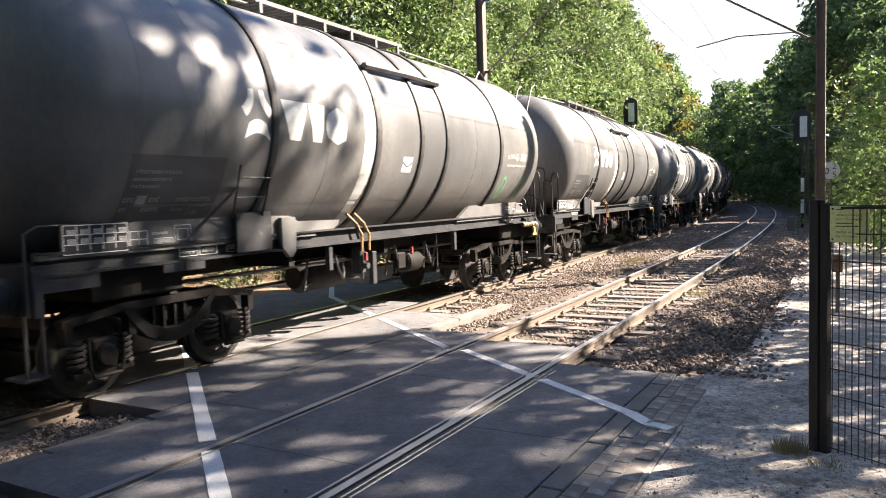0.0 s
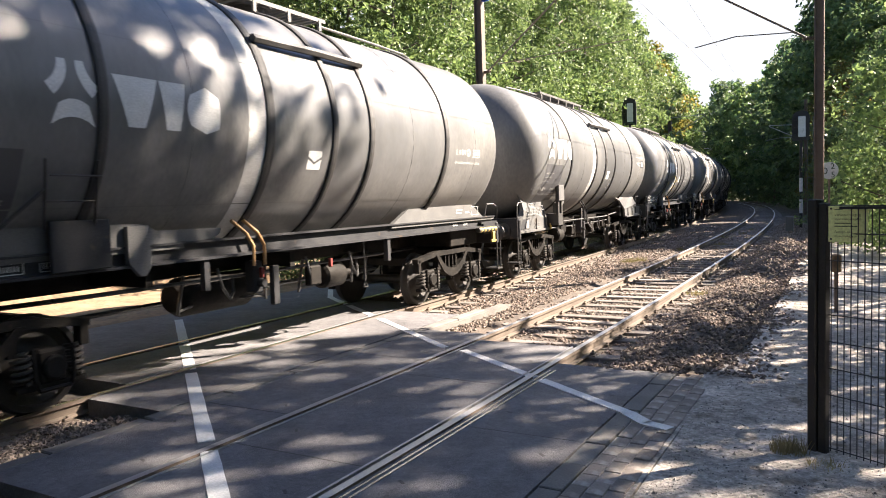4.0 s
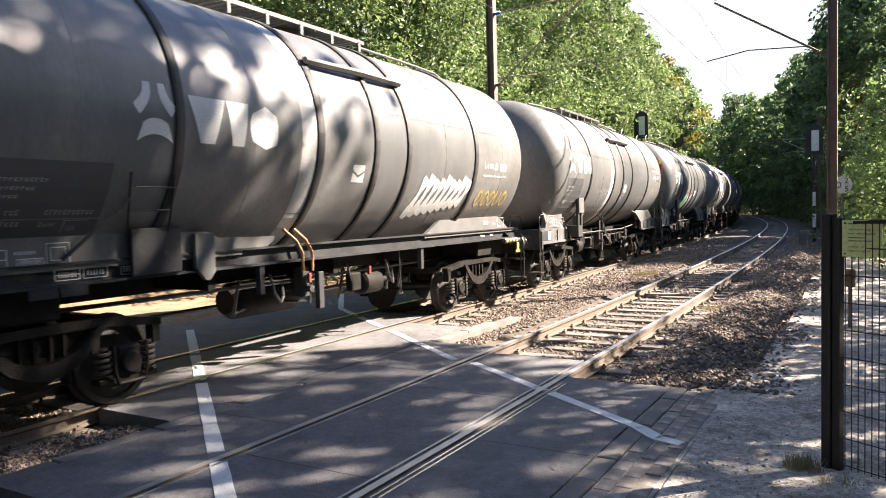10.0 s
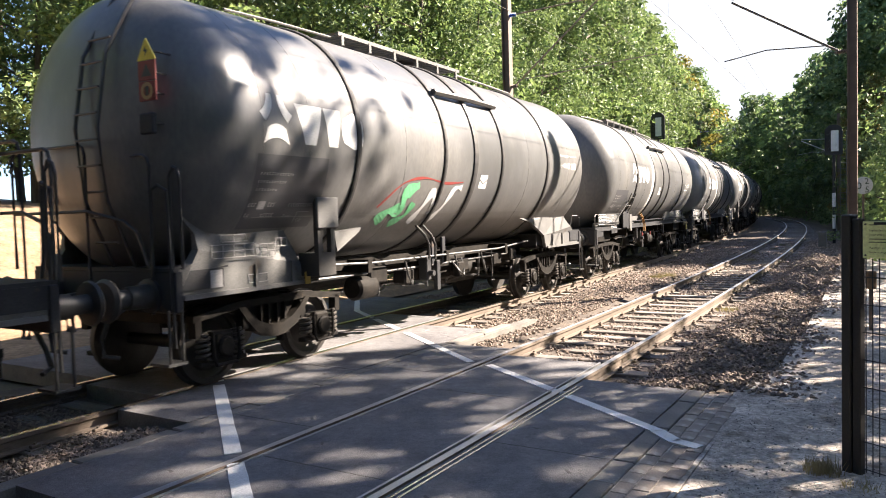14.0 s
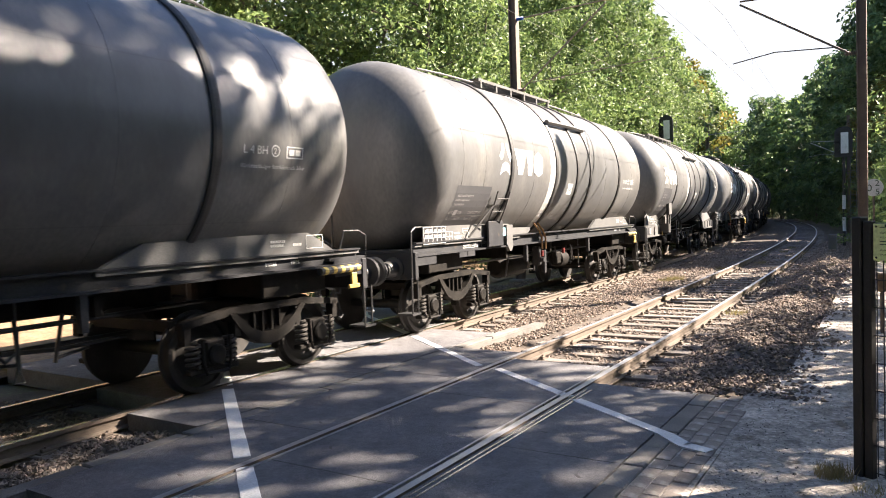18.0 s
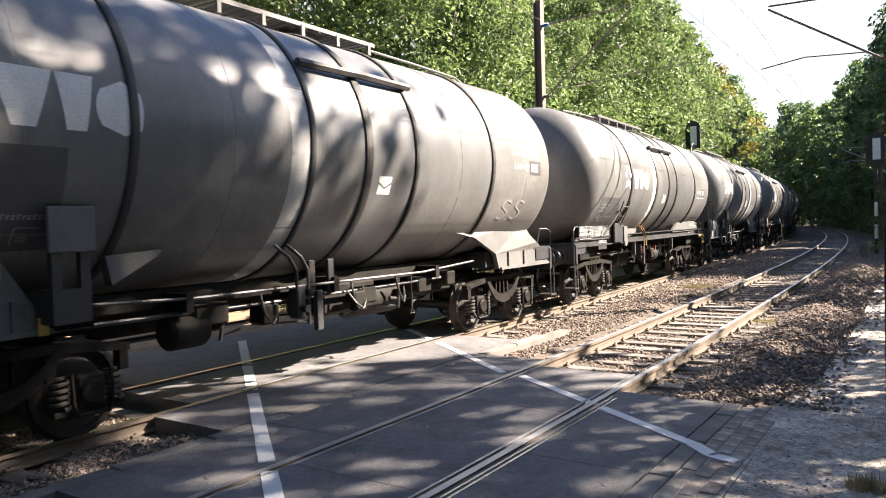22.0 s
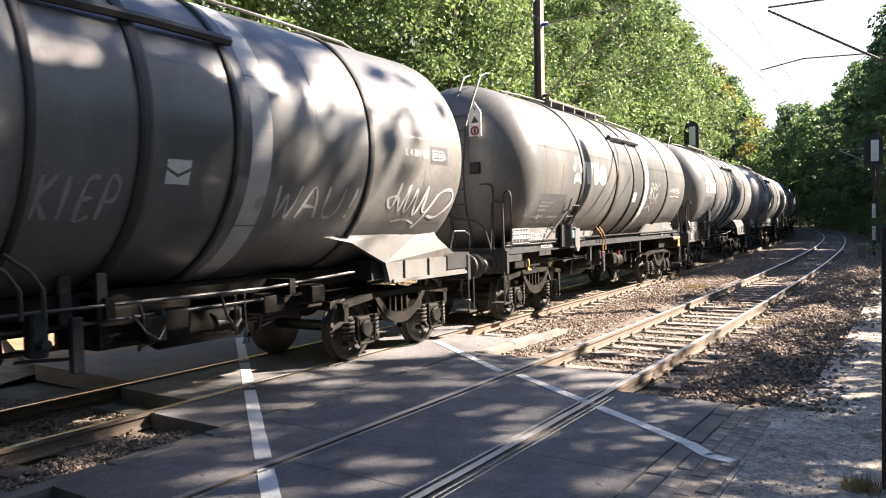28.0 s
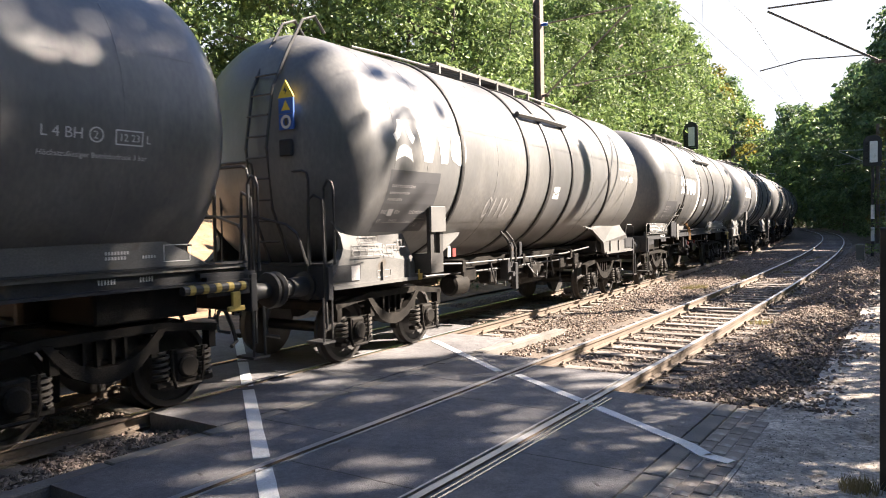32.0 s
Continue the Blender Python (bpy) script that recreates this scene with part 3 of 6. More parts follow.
# ---- plants ----
def leaf_mesh(name, centres, outward, size, rng, mat):
    """Bent leaf sprays, two triangles each, that face outward and up from their clump."""
    n = len(centres)
    c = np.asarray(centres, float)
    nrm = outward * 0.75 + np.array([0, 0, 0.35]) + rng.normal(size=(n, 3)) * 0.5
    nrm /= np.linalg.norm(nrm, axis=1)[:, None]
    d = np.cross(nrm, rng.normal(size=(n, 3)))
    d /= np.linalg.norm(d, axis=1)[:, None]
    w = np.cross(d, nrm)
    s = size * rng.uniform(0.5, 1.4, (n, 1))
    p = [c - d * s * 0.5, c + w * s * 0.3 + nrm * s * 0.1, c + d * s * 0.55 - nrm * s * 0.12, c - w * s * 0.3 + nrm * s * 0.1]
    pts = np.stack(p, 1).reshape(-1, 3)
    i = np.arange(n)[:, None] * 4
    faces = np.concatenate([i + np.array([[0, 1, 2]]), i + np.array([[0, 2, 3]])])
    me = bpy.data.meshes.new(name)
    me.from_pydata(pts.tolist(), [], faces.tolist())
    me.materials.append(mat)
    return me


def tree(seed, height, spread, leaves, size, mat, low=0.12, trunk=0.16, count=60, puff=0.26):
    """A broadleaf tree: tapered trunk, limbs, and a crown of leaf clumps round the limbs' ends."""
    rng = np.random.default_rng(seed)
    bm = bm_new()
    lean = rng.uniform(-0.05, 0.05, 2)
    spine = [(lean[0] * z + 0.12 * math.sin(z * 0.7 + seed), lean[1] * z, z) for z in np.linspace(-0.4, height * 0.86, 9)]
    for a, b, i in zip(spine, spine[1:], range(8)):
        r0, r1 = trunk * (1 - i / 9), trunk * (1 - (i + 1) / 9)
        d = Vector(b) - Vector(a)
        bmesh.ops.create_cone(bm, cap_ends=True, segments=7, radius1=r0, radius2=r1, depth=d.length * 1.04,
                              matrix=Matrix.Translation((Vector(a) + Vector(b)) / 2) @ d.to_track_quat("Z", "Y").to_matrix().to_4x4())
    clumps = []
    for i in range(count):
        z = height * (low + (1 - low) * (i + 0.5) / count)
        reach = spread * math.sin(math.pi * min(1, 0.16 + 0.84 * (z / height)) ** 0.8) ** 0.75 * rng.uniform(0.6, 1.15)
        turn = i * 2.4 + rng.uniform(-0.5, 0.5)
        tip = Vector((math.cos(turn) * reach, math.sin(turn) * reach, z + rng.uniform(-0.4, 0.7)))
        foot = Vector((lean[0] * z, lean[1] * z, max(0.8, z - reach * 0.45)))
        if i % 3 == 0 and z < height * 0.9:
            d = tip - foot
            bmesh.ops.create_cone(bm, cap_ends=True, segments=5, radius1=trunk * 0.3, radius2=0.015, depth=d.length,
                                  matrix=Matrix.Translation((tip + foot) / 2) @ d.to_track_quat("Z", "Y").to_matrix().to_4x4())
        clumps.append((tip, rng.uniform(0.6, 1.15) * spread * puff, 1.0))
        if i % 2:
            clumps.append((foot.lerp(tip, 0.55), rng.uniform(0.6, 1.0) * spread * puff, 0.6))
    share = sum(w for _, _, w in clumps)
    pts, outs = [], []
    for c, r, w in clumps:
        each = int(leaves * w / share)
        v = rng.normal(size=(each, 3))
        v /= np.linalg.norm(v, axis=1)[:, None]
        outs.append(v.copy())
        v *= r * rng.uniform(0.3, 1.15, (each, 1)) ** 0.5
        v[:, 2] *= 0.7
        pts.append(v + np.array(c))
    pts, outs = np.concatenate(pts), np.concatenate(outs)
    keep = pts[:, 2] > 0.25
    return mesh_of("trunk", bm, BARK), leaf_mesh("crown", pts[keep], outs[keep], size, rng, mat)


def plant(kinds, which, x, y, z, turn, scale, label, group, name="tree"):
    trunk, crown = kinds[which]
    root = new(name, None)
    root.empty_display_size = 0.3
    root.matrix_basis = pose(x, y, z, 0, 0, turn) @ Matrix.Scale(scale, 4)
    placed("trunk", trunk, root)
    placed("crown", crown, root)
    return tagged(root, label, name.replace("_", " "), group)


def plant_woods():
    kinds = [tree(1, 13, 3.6, 12500, 0.18, LEAF_A, count=44, puff=0.27), tree(2, 15, 3.9, 11500, 0.21, LEAF_B, count=44, puff=0.27), tree(3, 11, 3.4, 12000, 0.175, LEAF_A, 0.03, count=44, puff=0.27), tree(4, 14, 3.7, 11000, 0.2, LEAF_C, count=44, puff=0.27),
             tree(5, 17, 4.2, 1360, 0.36, LEAF_B, 0.44, 0.2, 40, 0.2), tree(6, 6, 2.4, 4600, 0.18, LEAF_B, 0.02, 0.08),
             tree(7, 13, 3.7, 5600, 0.34, LEAF_A, count=44, puff=0.27), tree(8, 15, 3.9, 5600, 0.36, LEAF_B, count=44, puff=0.27), tree(9, 14, 3.8, 5600, 0.35, LEAF_C, count=44, puff=0.27),
             tree(10, 19.5, 4.0, 2200, 0.36, LEAF_B, 0.58, 0.2, 36, 0.24), tree(11, 6, 2.4, 6000, 0.16, LEAF_A, 0.02, 0.08),
             tree(12, 13, 3.7, 2200, 0.58, LEAF_A, count=44, puff=0.27), tree(13, 15, 3.9, 2200, 0.6, LEAF_B, count=44, puff=0.27)]
    rng = random.Random(8)
    # the lit edge of the wood behind the train
    for row, (d, step) in enumerate(((8.6, 3.6), (12.5, 4.4), (18.0, 6.0))):
        y = 3.0 + row
        while y < 175:
            if not (row < 2 and y < 23):
                near = y < 62 and row < 2 or y < 36
                which = rng.choice([0, 0, 1, 2, 0, 2, 3 if rng.random() < 0.3 else 2]) if near else rng.choice([6, 6, 7, 8 if rng.random() < 0.4 else 6]) if y < 100 else rng.choice([11, 11, 12])
                x = main_x(y) - d + rng.uniform(-1.0, 1.0) + min(3.2, max(0.0, (y - 18) * 0.1)) - (7.0 if y < 18 else 0.0)
                if 34 < y < 64:
                    x = min(x, -0.2235 * y - 4.4)
                plant(kinds, which, x, y, ground_z(x, y) - 0.1, rng.uniform(0, 360), rng.uniform(0.9, 1.15) * (1.0 + 0.12 * row) * (1.0 + 0.25 * min(1, y / 60)),
                      ("green-yellow" if which in (3, 8) else "bright green") + " broadleaf tree at the sunlit wood edge", "trees along the railway")
            y += step * rng.uniform(0.8, 1.2) * (1 + y / 160)
    # low growth at the foot of that edge
    y = 14.0
    while y < 110:
        x = main_x(y) - 5.6 + rng.uniform(-0.5, 0.5) + min(1.2, max(0.0, (y - 18) * 0.05))
        plant(kinds, 5, x, y, ground_z(x, y) - 0.05, rng.uniform(0, 360), rng.uniform(0.45, 0.8), "bright green bush at the foot of the trees", "bushes along the railway", "bush")
        y += rng.uniform(2.2, 3.6) * (1 + y / 90)
    # the dark backlit wood on the near side, further on
    for row, (d, step) in enumerate(((6.6, 4.6), (11.0, 5.5), (17.0, 7), (25, 9))):
        y = 46.0 + 3 * row
        while y < 225:
            x = side_x(y) + d + rng.uniform(-0.6, 0.8)
            grown = 0.62 if y < 66 and row == 0 else 0.6 if y < 70 and row == 1 else 1.42 if y < 80 and row > 1 else 1.5 if 70 < y < 104 and row < 2 else 1.15 + 0.36 * min(1, max(0, y - 70) / 90)
            plant(kinds, rng.choice([7, 7, 6, 7]) if y < 105 and row < 2 else rng.choice([12, 12, 11]), x, y, ground_z(x, y) - 0.1, rng.uniform(0, 360), rng.uniform(0.88, 1.12) * (1 + 0.06 * row) * grown,
                  "dark green broadleaf tree seen against the light", "trees along the railway")
            y += step * rng.uniform(0.8, 1.2) * (1 + y / 200)
    plant(kinds, 3, side_x(60) + 5.2, 60, ground_z(side_x(60) + 5.2, 60) - 0.1, 40, 0.75, "yellowing broadleaf tree at the edge of the dark wood", "trees along the railway")
    # bushes beside the path behind the fence
    for x, y, s in ((1.6, 26.5, 1.2), (2.2, 23.0, 0.85), (0.6, 31.0, 0.75), (-0.1, 36.5, 0.7), (-0.8, 41.0, 0.8), (3.4, 29.5, 1.25), (0.9, 46.5, 0.9), (-0.6, 52.0, 0.8)):
        plant(kinds, 10, x, y, -0.15, rng.uniform(0, 360), s, "leafy green bush beside the footpath", "bushes beside the path", "bush")
    for i in range(16):
        y = 70 + i * 8.5
        for d in (4.8, 8.5):
            x = side_x(y) + d + rng.uniform(-0.8, 0.8)
            plant(kinds, 5, x, y, ground_z(x, y) - 0.1, rng.uniform(0, 360), rng.uniform(0.9, 1.3), "dark green bush under the far trees", "bushes along the railway", "bush")
    # unseen bushes, added to shade the ballast heap
    for x, y, s in ((4.3, 12.4, 1.05), (4.6, 16.4, 1.1), (4.3, 20.4, 1.0)):
        plant(kinds, 10, x, y, -0.15, rng.uniform(0, 360), s, "leafy green bush beside the footpath", "bushes beside the path", "bush")
    # unseen tall trees beside the path, placed so their shade dapples crossing and train
    for x, y, s in ((10.0, 19.2, 1.28), (9.6, 13.4, 1.28), (10.2, 7.4, 1.22), (6.5, -1.0, 1.05), (6.0, 6.8, 0.96)):
        plant(kinds, 4, x, y, -0.2, rng.uniform(0, 360), s, "unseen tall thin-crowned broadleaf tree placed beside the footpath for shade", "trees beside the path")
    for x, y, s in ((11.4, 20.4, 1.4), (13.2, 23.4, 1.2), (14.4, 12.4, 1.28), (14.0, 6.4, 1.28)):
        plant(kinds, 9, x, y, -0.2, rng.uniform(0, 360), s, "unseen tall high-crowned broadleaf tree placed beside the footpath for shade", "trees beside the path")
    # unseen low trees, added to shade the ballast beside the path
    for x, y, s in ((8.8, 24.6, 0.62), (9.2, 29.6, 0.52)):
        plant(kinds, 7, x, y, -0.2, rng.uniform(0, 360), s, "unseen young broadleaf tree added beside the footpath to block light", "trees beside the path")
    # unseen denser young wood under and behind them, added to cut sky light
    for row in range(3):
        for i in range(13):
            x, y = 11.5 + row * 3.6 + rng.uniform(-0.7, 0.7), -12 + i * 3.4 + row * 1.5 + rng.uniform(-0.6, 0.6)
            plant(kinds, 12, x, y, -0.2, rng.uniform(0, 360), rng.uniform(0.52, 0.62) + 0.08 * row, "unseen young broadleaf tree added beside the footpath to block light", "trees beside the path")
    # unseen low undergrowth along the footpath and behind the eye, added against side light
    for i in range(10):
        plant(kinds, 5, 8.0 + rng.uniform(-0.6, 0.8), -11 + i * 2.7, -0.2, rng.uniform(0, 360), rng.uniform(0.85, 1.0), "unseen dark green bush added beside the footpath to block light", "bushes beside the path", "bush")
    for i in range(6):
        plant(kinds, 5, -1.0 + i * 1.9, -5.6 + rng.uniform(-0.5, 0.5), -0.2, rng.uniform(0, 360), rng.uniform(0.8, 0.95), "unseen dark green bush added beside the footpath to block light", "bushes beside the path", "bush")
    # unseen rows behind the eye and beyond the shade trees, added to block sky
    for row in range(3):
        for i in range(9):
            x, y = -24 + i * 6.0 + rng.uniform(-1, 1) + row * 2, -9 - row * 6.5 + rng.uniform(-1, 1) - (4 if -12 < -24 + i * 6 < -3 else 0)
            plant(kinds, 12, x, y, -0.2, rng.uniform(0, 360), rng.uniform(1.05, 1.3), "unseen tall broadleaf tree added behind the crossing to block sky light", "trees behind the crossing")
    for i in range(6):
        plant(kinds, 12, 31 + rng.uniform(-1, 1), -6 + i * 6.0, -0.2, rng.uniform(0, 360), 1.15, "unseen tall broadleaf tree added behind the footpath to block sky light", "trees beside the path")
    # the wood goes on round the far clearing
    for x, y in ((-24, -8), (-31, -3), (-34, 4), (-36, 10), (-30, 17), (-33, 24), (-26, 19), (-40, 7), (-41, 15), (-38, -6), (-22.5, 22), (-25, 27), (-29, 30), (-35, 19), (-38, 27), (-28.5, 11), (-21, 27)):
        plant(kinds, 0, x, y, ground_z(x, y) - 0.1, rng.uniform(0, 360), 1.3, "bright green broadleaf tree at the sunlit wood edge", "trees along the railway")


def lay_path_gravel():
    """Loose pale grit and bits of leaf on the footpath."""
    rng = np.random.default_rng(15)
    n = 20000
    y = 3.2 + 17 * rng.random(n) ** 1.5
    x = -1.26 + 2.1 * rng.random(n)
    h = np.full(n, -0.055)
    size = rng.uniform(0.004, 0.013, (n, 1, 1)) * (1 + 1.0 * (rng.random((n, 1, 1)) < 0.08))
    base = np.array([(1, 0, 0), (-0.5, 0.87, 0), (-0.5, -0.87, 0), (0, 0, 0.8)])
    ang = rng.uniform(0, 6.28, n)
    v = base[None] * size * rng.uniform(0.6, 1.3, (n, 4, 1))
    vx = v[..., 0] * np.cos(ang)[:, None] - v[..., 1] * np.sin(ang)[:, None]
    vy = v[..., 0] * np.sin(ang)[:, None] + v[..., 1] * np.cos(ang)[:, None]
    ground = np.array([path_z(px, py) for px, py in zip(x, y)])
    pts = np.stack([vx + x[:, None], vy + y[:, None], v[..., 2] + ground[:, None] - 0.003], -1)
    faces = (np.array([(0, 1, 3), (1, 2, 3), (2, 0, 3)])[None] + 4 * np.arange(n)[:, None, None]).reshape(-1, 3)
    me = bpy.data.meshes.new("path_grit")
    me.from_pydata(pts.reshape(-1, 3).tolist(), [], faces.tolist())
    me.materials.append(GRIT)
    tagged(new("path_grit", me), "pale loose grit on the footpath", "gravel", kind="stuff")


def hang_sky():
    """An added glowing arc that stands in for the bright sky low over the far woods."""
    bm = bm_new()
    rows = []
    for i in range(25):
        a = radians(62 + i * 3.4)
        rows.append((bm.verts.new((1900 * math.cos(a), 1900 * math.sin(a), -40)), bm.verts.new((1900 * math.cos(a), 1900 * math.sin(a), 950))))
    for p, q in zip(rows, rows[1:]):
        bm.faces.new((p[0], q[0], q[1], p[1]))
    structure("backdrop", bm, SKY_GLOW, "glowing pale sky backdrop low over the woods", "sky")


def lay_plan():
    lay_ground()
    lay_ballast()
    lay_crossing()
    lay_lines()
    lay_kerbs()
    lay_pavers()
    lay_path()
    lay_verge()
    lay_tracks()
    lay_stones()
    lay_path_gravel()
    hang_sky()
    plant_woods()


lay_plan()

# ---- the train ----
PITCH, AXIS, RADIUS = 14.06, 3.01, 1.70
HALF = 5.33  # where the tank's straight shell ends
WHEEL_R = 0.47
PIVOT = 4.65
FRONT, DISH = 5.75, 0.85  # where the leading end begins to curve, and how far it bulges
FRAMELESS = {4, 7, 8, 11, 13, 15, 17, 19}


def travelled(t):
    """Metres that the train has run since the clip began."""
    return -1.797 + 7.9101 * t - 0.07292 * t ** 2 - 0.0003754 * t ** 3 + 5.8257e-05 * t ** 4 - 1.00246e-06 * t ** 5


def wagon_pose(k, t):
    y = k * PITCH - travelled(t) - (5.66 if k in FRAMELESS else 5.6)
    return pose(main_x(y), y, 0, 0, 0, math.degrees(math.atan(-slope(main_x, y))))


def on_tank(y, v, lift=0.004):
    """The place on the tank's near side: y along it, v metres of arc above its mid height."""
    a = v / RADIUS
    return Vector(((RADIUS + lift) * math.cos(a), y, AXIS + (RADIUS + lift) * math.sin(a)))


def decal(bm, corners, lift=0.004, cuts=4):
    """A four-cornered patch of paint (y, v) laid on the shell: lower left, lower right, upper right, upper left."""
    a, b, c, d = [Vector(p) for p in corners]
    rows = []
    for i in range(cuts + 1):
        l, r = a.lerp(d, i / cuts), b.lerp(c, i / cuts)
        rows.append((bm.verts.new(on_tank(l.x, l.y, lift)), bm.verts.new(on_tank(r.x, r.y, lift))))
    for (p, q), (r, s) in zip(rows, rows[1:]):
        bm.faces.new((p, q, s, r))
    return bm


def slab(bm, y0, y1, v0, v1, lift=0.004, cuts=3):
    return decal(bm, ((y0, v0), (y1, v0), (y1, v1), (y0, v1)), lift, cuts)


def stroke(bm, pts, width, lift=0.006):
    """A brush line over the shell through (y, v) points, rounded off by in-between points."""
    pts = [Vector(p) for p in pts]
    fine = []
    for i in range(len(pts) - 1):
        p0, p1, p2, p3 = pts[max(i - 1, 0)], pts[i], pts[i + 1], pts[min(i + 2, len(pts) - 1)]
        for j in range(5):
            s = j / 5
            fine.append(0.5 * ((2 * p1) + (p2 - p0) * s + (2 * p0 - 5 * p1 + 4 * p2 - p3) * s * s + (3 * p1 - p0 - 3 * p2 + p3) * s ** 3))
    fine.append(pts[-1])
    last = None
    for i, p in enumerate(fine):
        d = (fine[min(i + 1, len(fine) - 1)] - fine[max(i - 1, 0)])
        n = Vector((-d.y, d.x)).normalized() * width / 2 * (0.7 + 0.3 * math.sin(i * 0.9))
        pair = (bm.verts.new(on_tank(*(p + n), lift)), bm.verts.new(on_tank(*(p - n), lift)))
        if last:
            bm.faces.new((last[0], last[1], pair[1], pair[0]))
        last = pair
    return bm


def words(text, size):
    """Flat outline of a text in the built-in font: vertices and faces in the plane."""
    cu = bpy.data.curves.new("text", "FONT")
    cu.body, cu.size, cu.resolution_u = text, size, 2
    ob = bpy.data.objects.new("text", cu)
    me = bpy.data.meshes.new_from_object(ob)
    out = [tuple(v.co) for v in me.vertices], [tuple(p.vertices) for p in me.polygons]
    bpy.data.objects.remove(ob)
    bpy.data.curves.remove(cu)
    bpy.data.meshes.remove(me)
    return out


def write_on_tank(bm, text, y, v, size):
    vs, fs = words(text, size)
    made = [bm.verts.new(on_tank(y + p[0], v + p[1], 0.006)) for p in vs]
    for f in fs:
        try:
            bm.faces.new([made[i] for i in f])
        except ValueError:
            pass
    return bm


def turned_x(bm):
    """Turn what was built about the y axis so that it runs along x."""
    bmesh.ops.rotate(bm, verts=bm.verts, cent=(0, 0, 0), matrix=Matrix.Rotation(radians(-90), 3, "Z"))
    return bm


def turned_z(bm):
    bmesh.ops.rotate(bm, verts=bm.verts, cent=(0, 0, 0), matrix=Matrix.Rotation(radians(90), 3, "X"))
    return bm


def shifted(bm, x, y, z):
    bmesh.ops.translate(bm, verts=bm.verts, vec=(x, y, z))
    return bm


# -- bogie --
def wheelset_mesh():
    bm = bm_new()
    for s in (-1, 1):
        prof = [(0.08, 0.63), (0.2, 0.64), (0.3, 0.69), (WHEEL_R - 0.07, 0.69), (WHEEL_R + 0.03, 0.685), (WHEEL_R + 0.03, 0.71), (WHEEL_R + 0.004, 0.73), (WHEEL_R - 0.004, 0.815),
                (WHEEL_R - 0.065, 0.82), (WHEEL_R - 0.07, 0.775), (0.31, 0.745), (0.2, 0.79), (0.17, 0.83), (0.08, 0.83)]
        lathe_y(bm, [(r, s * y) for r, y in prof], 30)
    lathe_y(bm, [(0.0, -1.02), (0.075, -1.02), (0.08, 0.0), (0.075, 1.02), (0.0, 1.02)], 10)
    return mesh_of("wheelset", turned_x(bm), WHEEL, True)


def side_frame_bm(s):
    """The pressed side frame of a freight bogie, with its top chord, belly and window bars; s: side."""
    x0, x1 = sorted((s * 0.93, s * 1.05))
    bm = prism(bm_new(), [(-1.34, 0.80), (-1.34, 0.88), (-0.62, 0.97), (0.62, 0.97), (1.34, 0.88), (1.34, 0.80), (0.62, 0.88), (-0.62, 0.88)], x0, x1)
    belly = [(-0.66, 0.90), (-0.52, 0.72), (-0.36, 0.56), (-0.16, 0.47), (0.0, 0.45), (0.16, 0.47), (0.36, 0.56), (0.52, 0.72), (0.66, 0.90)]
    inner = [(0.56, 0.90), (0.42, 0.76), (0.28, 0.67), (0.1, 0.61), (-0.1, 0.61), (-0.28, 0.67), (-0.42, 0.76), (-0.56, 0.90)]
    prism(bm, belly + inner, x0 - 0.01, x1 + 0.02)
    prism(bm, [(-0.5, 0.9), (-0.3, 0.68), (0.3, 0.68), (0.5, 0.9)], s * 0.95 - 0.01, s * 0.95 + 0.01)
    for y in (-0.22, -0.08, 0.08, 0.22):
        box(bm, min(s * 0.96, s * 1.02), max(s * 0.96, s * 1.02), y - 0.016, y + 0.016, 0.62, 0.9)
    for y in (-1.27, -0.53, 0.53, 1.27):
        box(bm, x0, x1, y - 0.045, y + 0.045, 0.62, 0.86)
    return bm


def axle_box_bm(s):
    bm = box(bm_new(), min(s * 0.9, s * 1.08), max(s * 0.9, s * 1.08), -0.15, 0.15, -0.16, 0.18, 0.03)
    cap = lathe_y(bm_new(), [(0, 1.13), (0.1, 1.13), (0.125, 1.11), (0.125, 1.06)], 14)
    me = mesh_of("cap", turned_x(cap) if s > 0 else turned_x(cap), BOGIE)
    if s < 0:
        me.transform(Matrix.Rotation(radians(180), 4, "Z"))
    bm.from_mesh(me)
    bpy.data.meshes.remove(me)
    box(bm, min(s * 0.93, s * 1.06), max(s * 0.93, s * 1.06), -0.36, 0.36, -0.2, -0.14, 0.01)
    tube(bm, [(s * 1.09, -0.2, 0.2), (s * 1.1, -0.2, -0.08), (s * 1.1, -0.16, -0.2), (s * 1.1, 0.16, -0.2), (s * 1.1, 0.2, -0.08), (s * 1.09, 0.2, 0.2)], 0.022)
    return bm


def spring_bm():
    """A close coil spring, standing."""
    pts = []
    for i in range(61):
        a = i / 60 * 5 * 6.28318
        pts.append((0.075 * math.cos(a), 0.075 * math.sin(a), -0.14 + 0.30 * i / 60))
    return tube(bm_new(), pts, 0.02, 5)


WHEELSET = wheelset_mesh()
SPRING_MESH = mesh_of("spring", spring_bm(), SPRING, True)
FRAME_MESH = {s: mesh_of("side_frame", side_frame_bm(s), BOGIE) for s in (-1, 1)}
BOX_MESH = {s: mesh_of("axle_box", axle_box_bm(s), BOGIE) for s in (-1, 1)}
BLOCK_MESH = mesh_of("brake_block", box(bm_new(), -0.06, 0.06, -0.03, 0.03, -0.16, 0.16, 0.012), BOGIE)


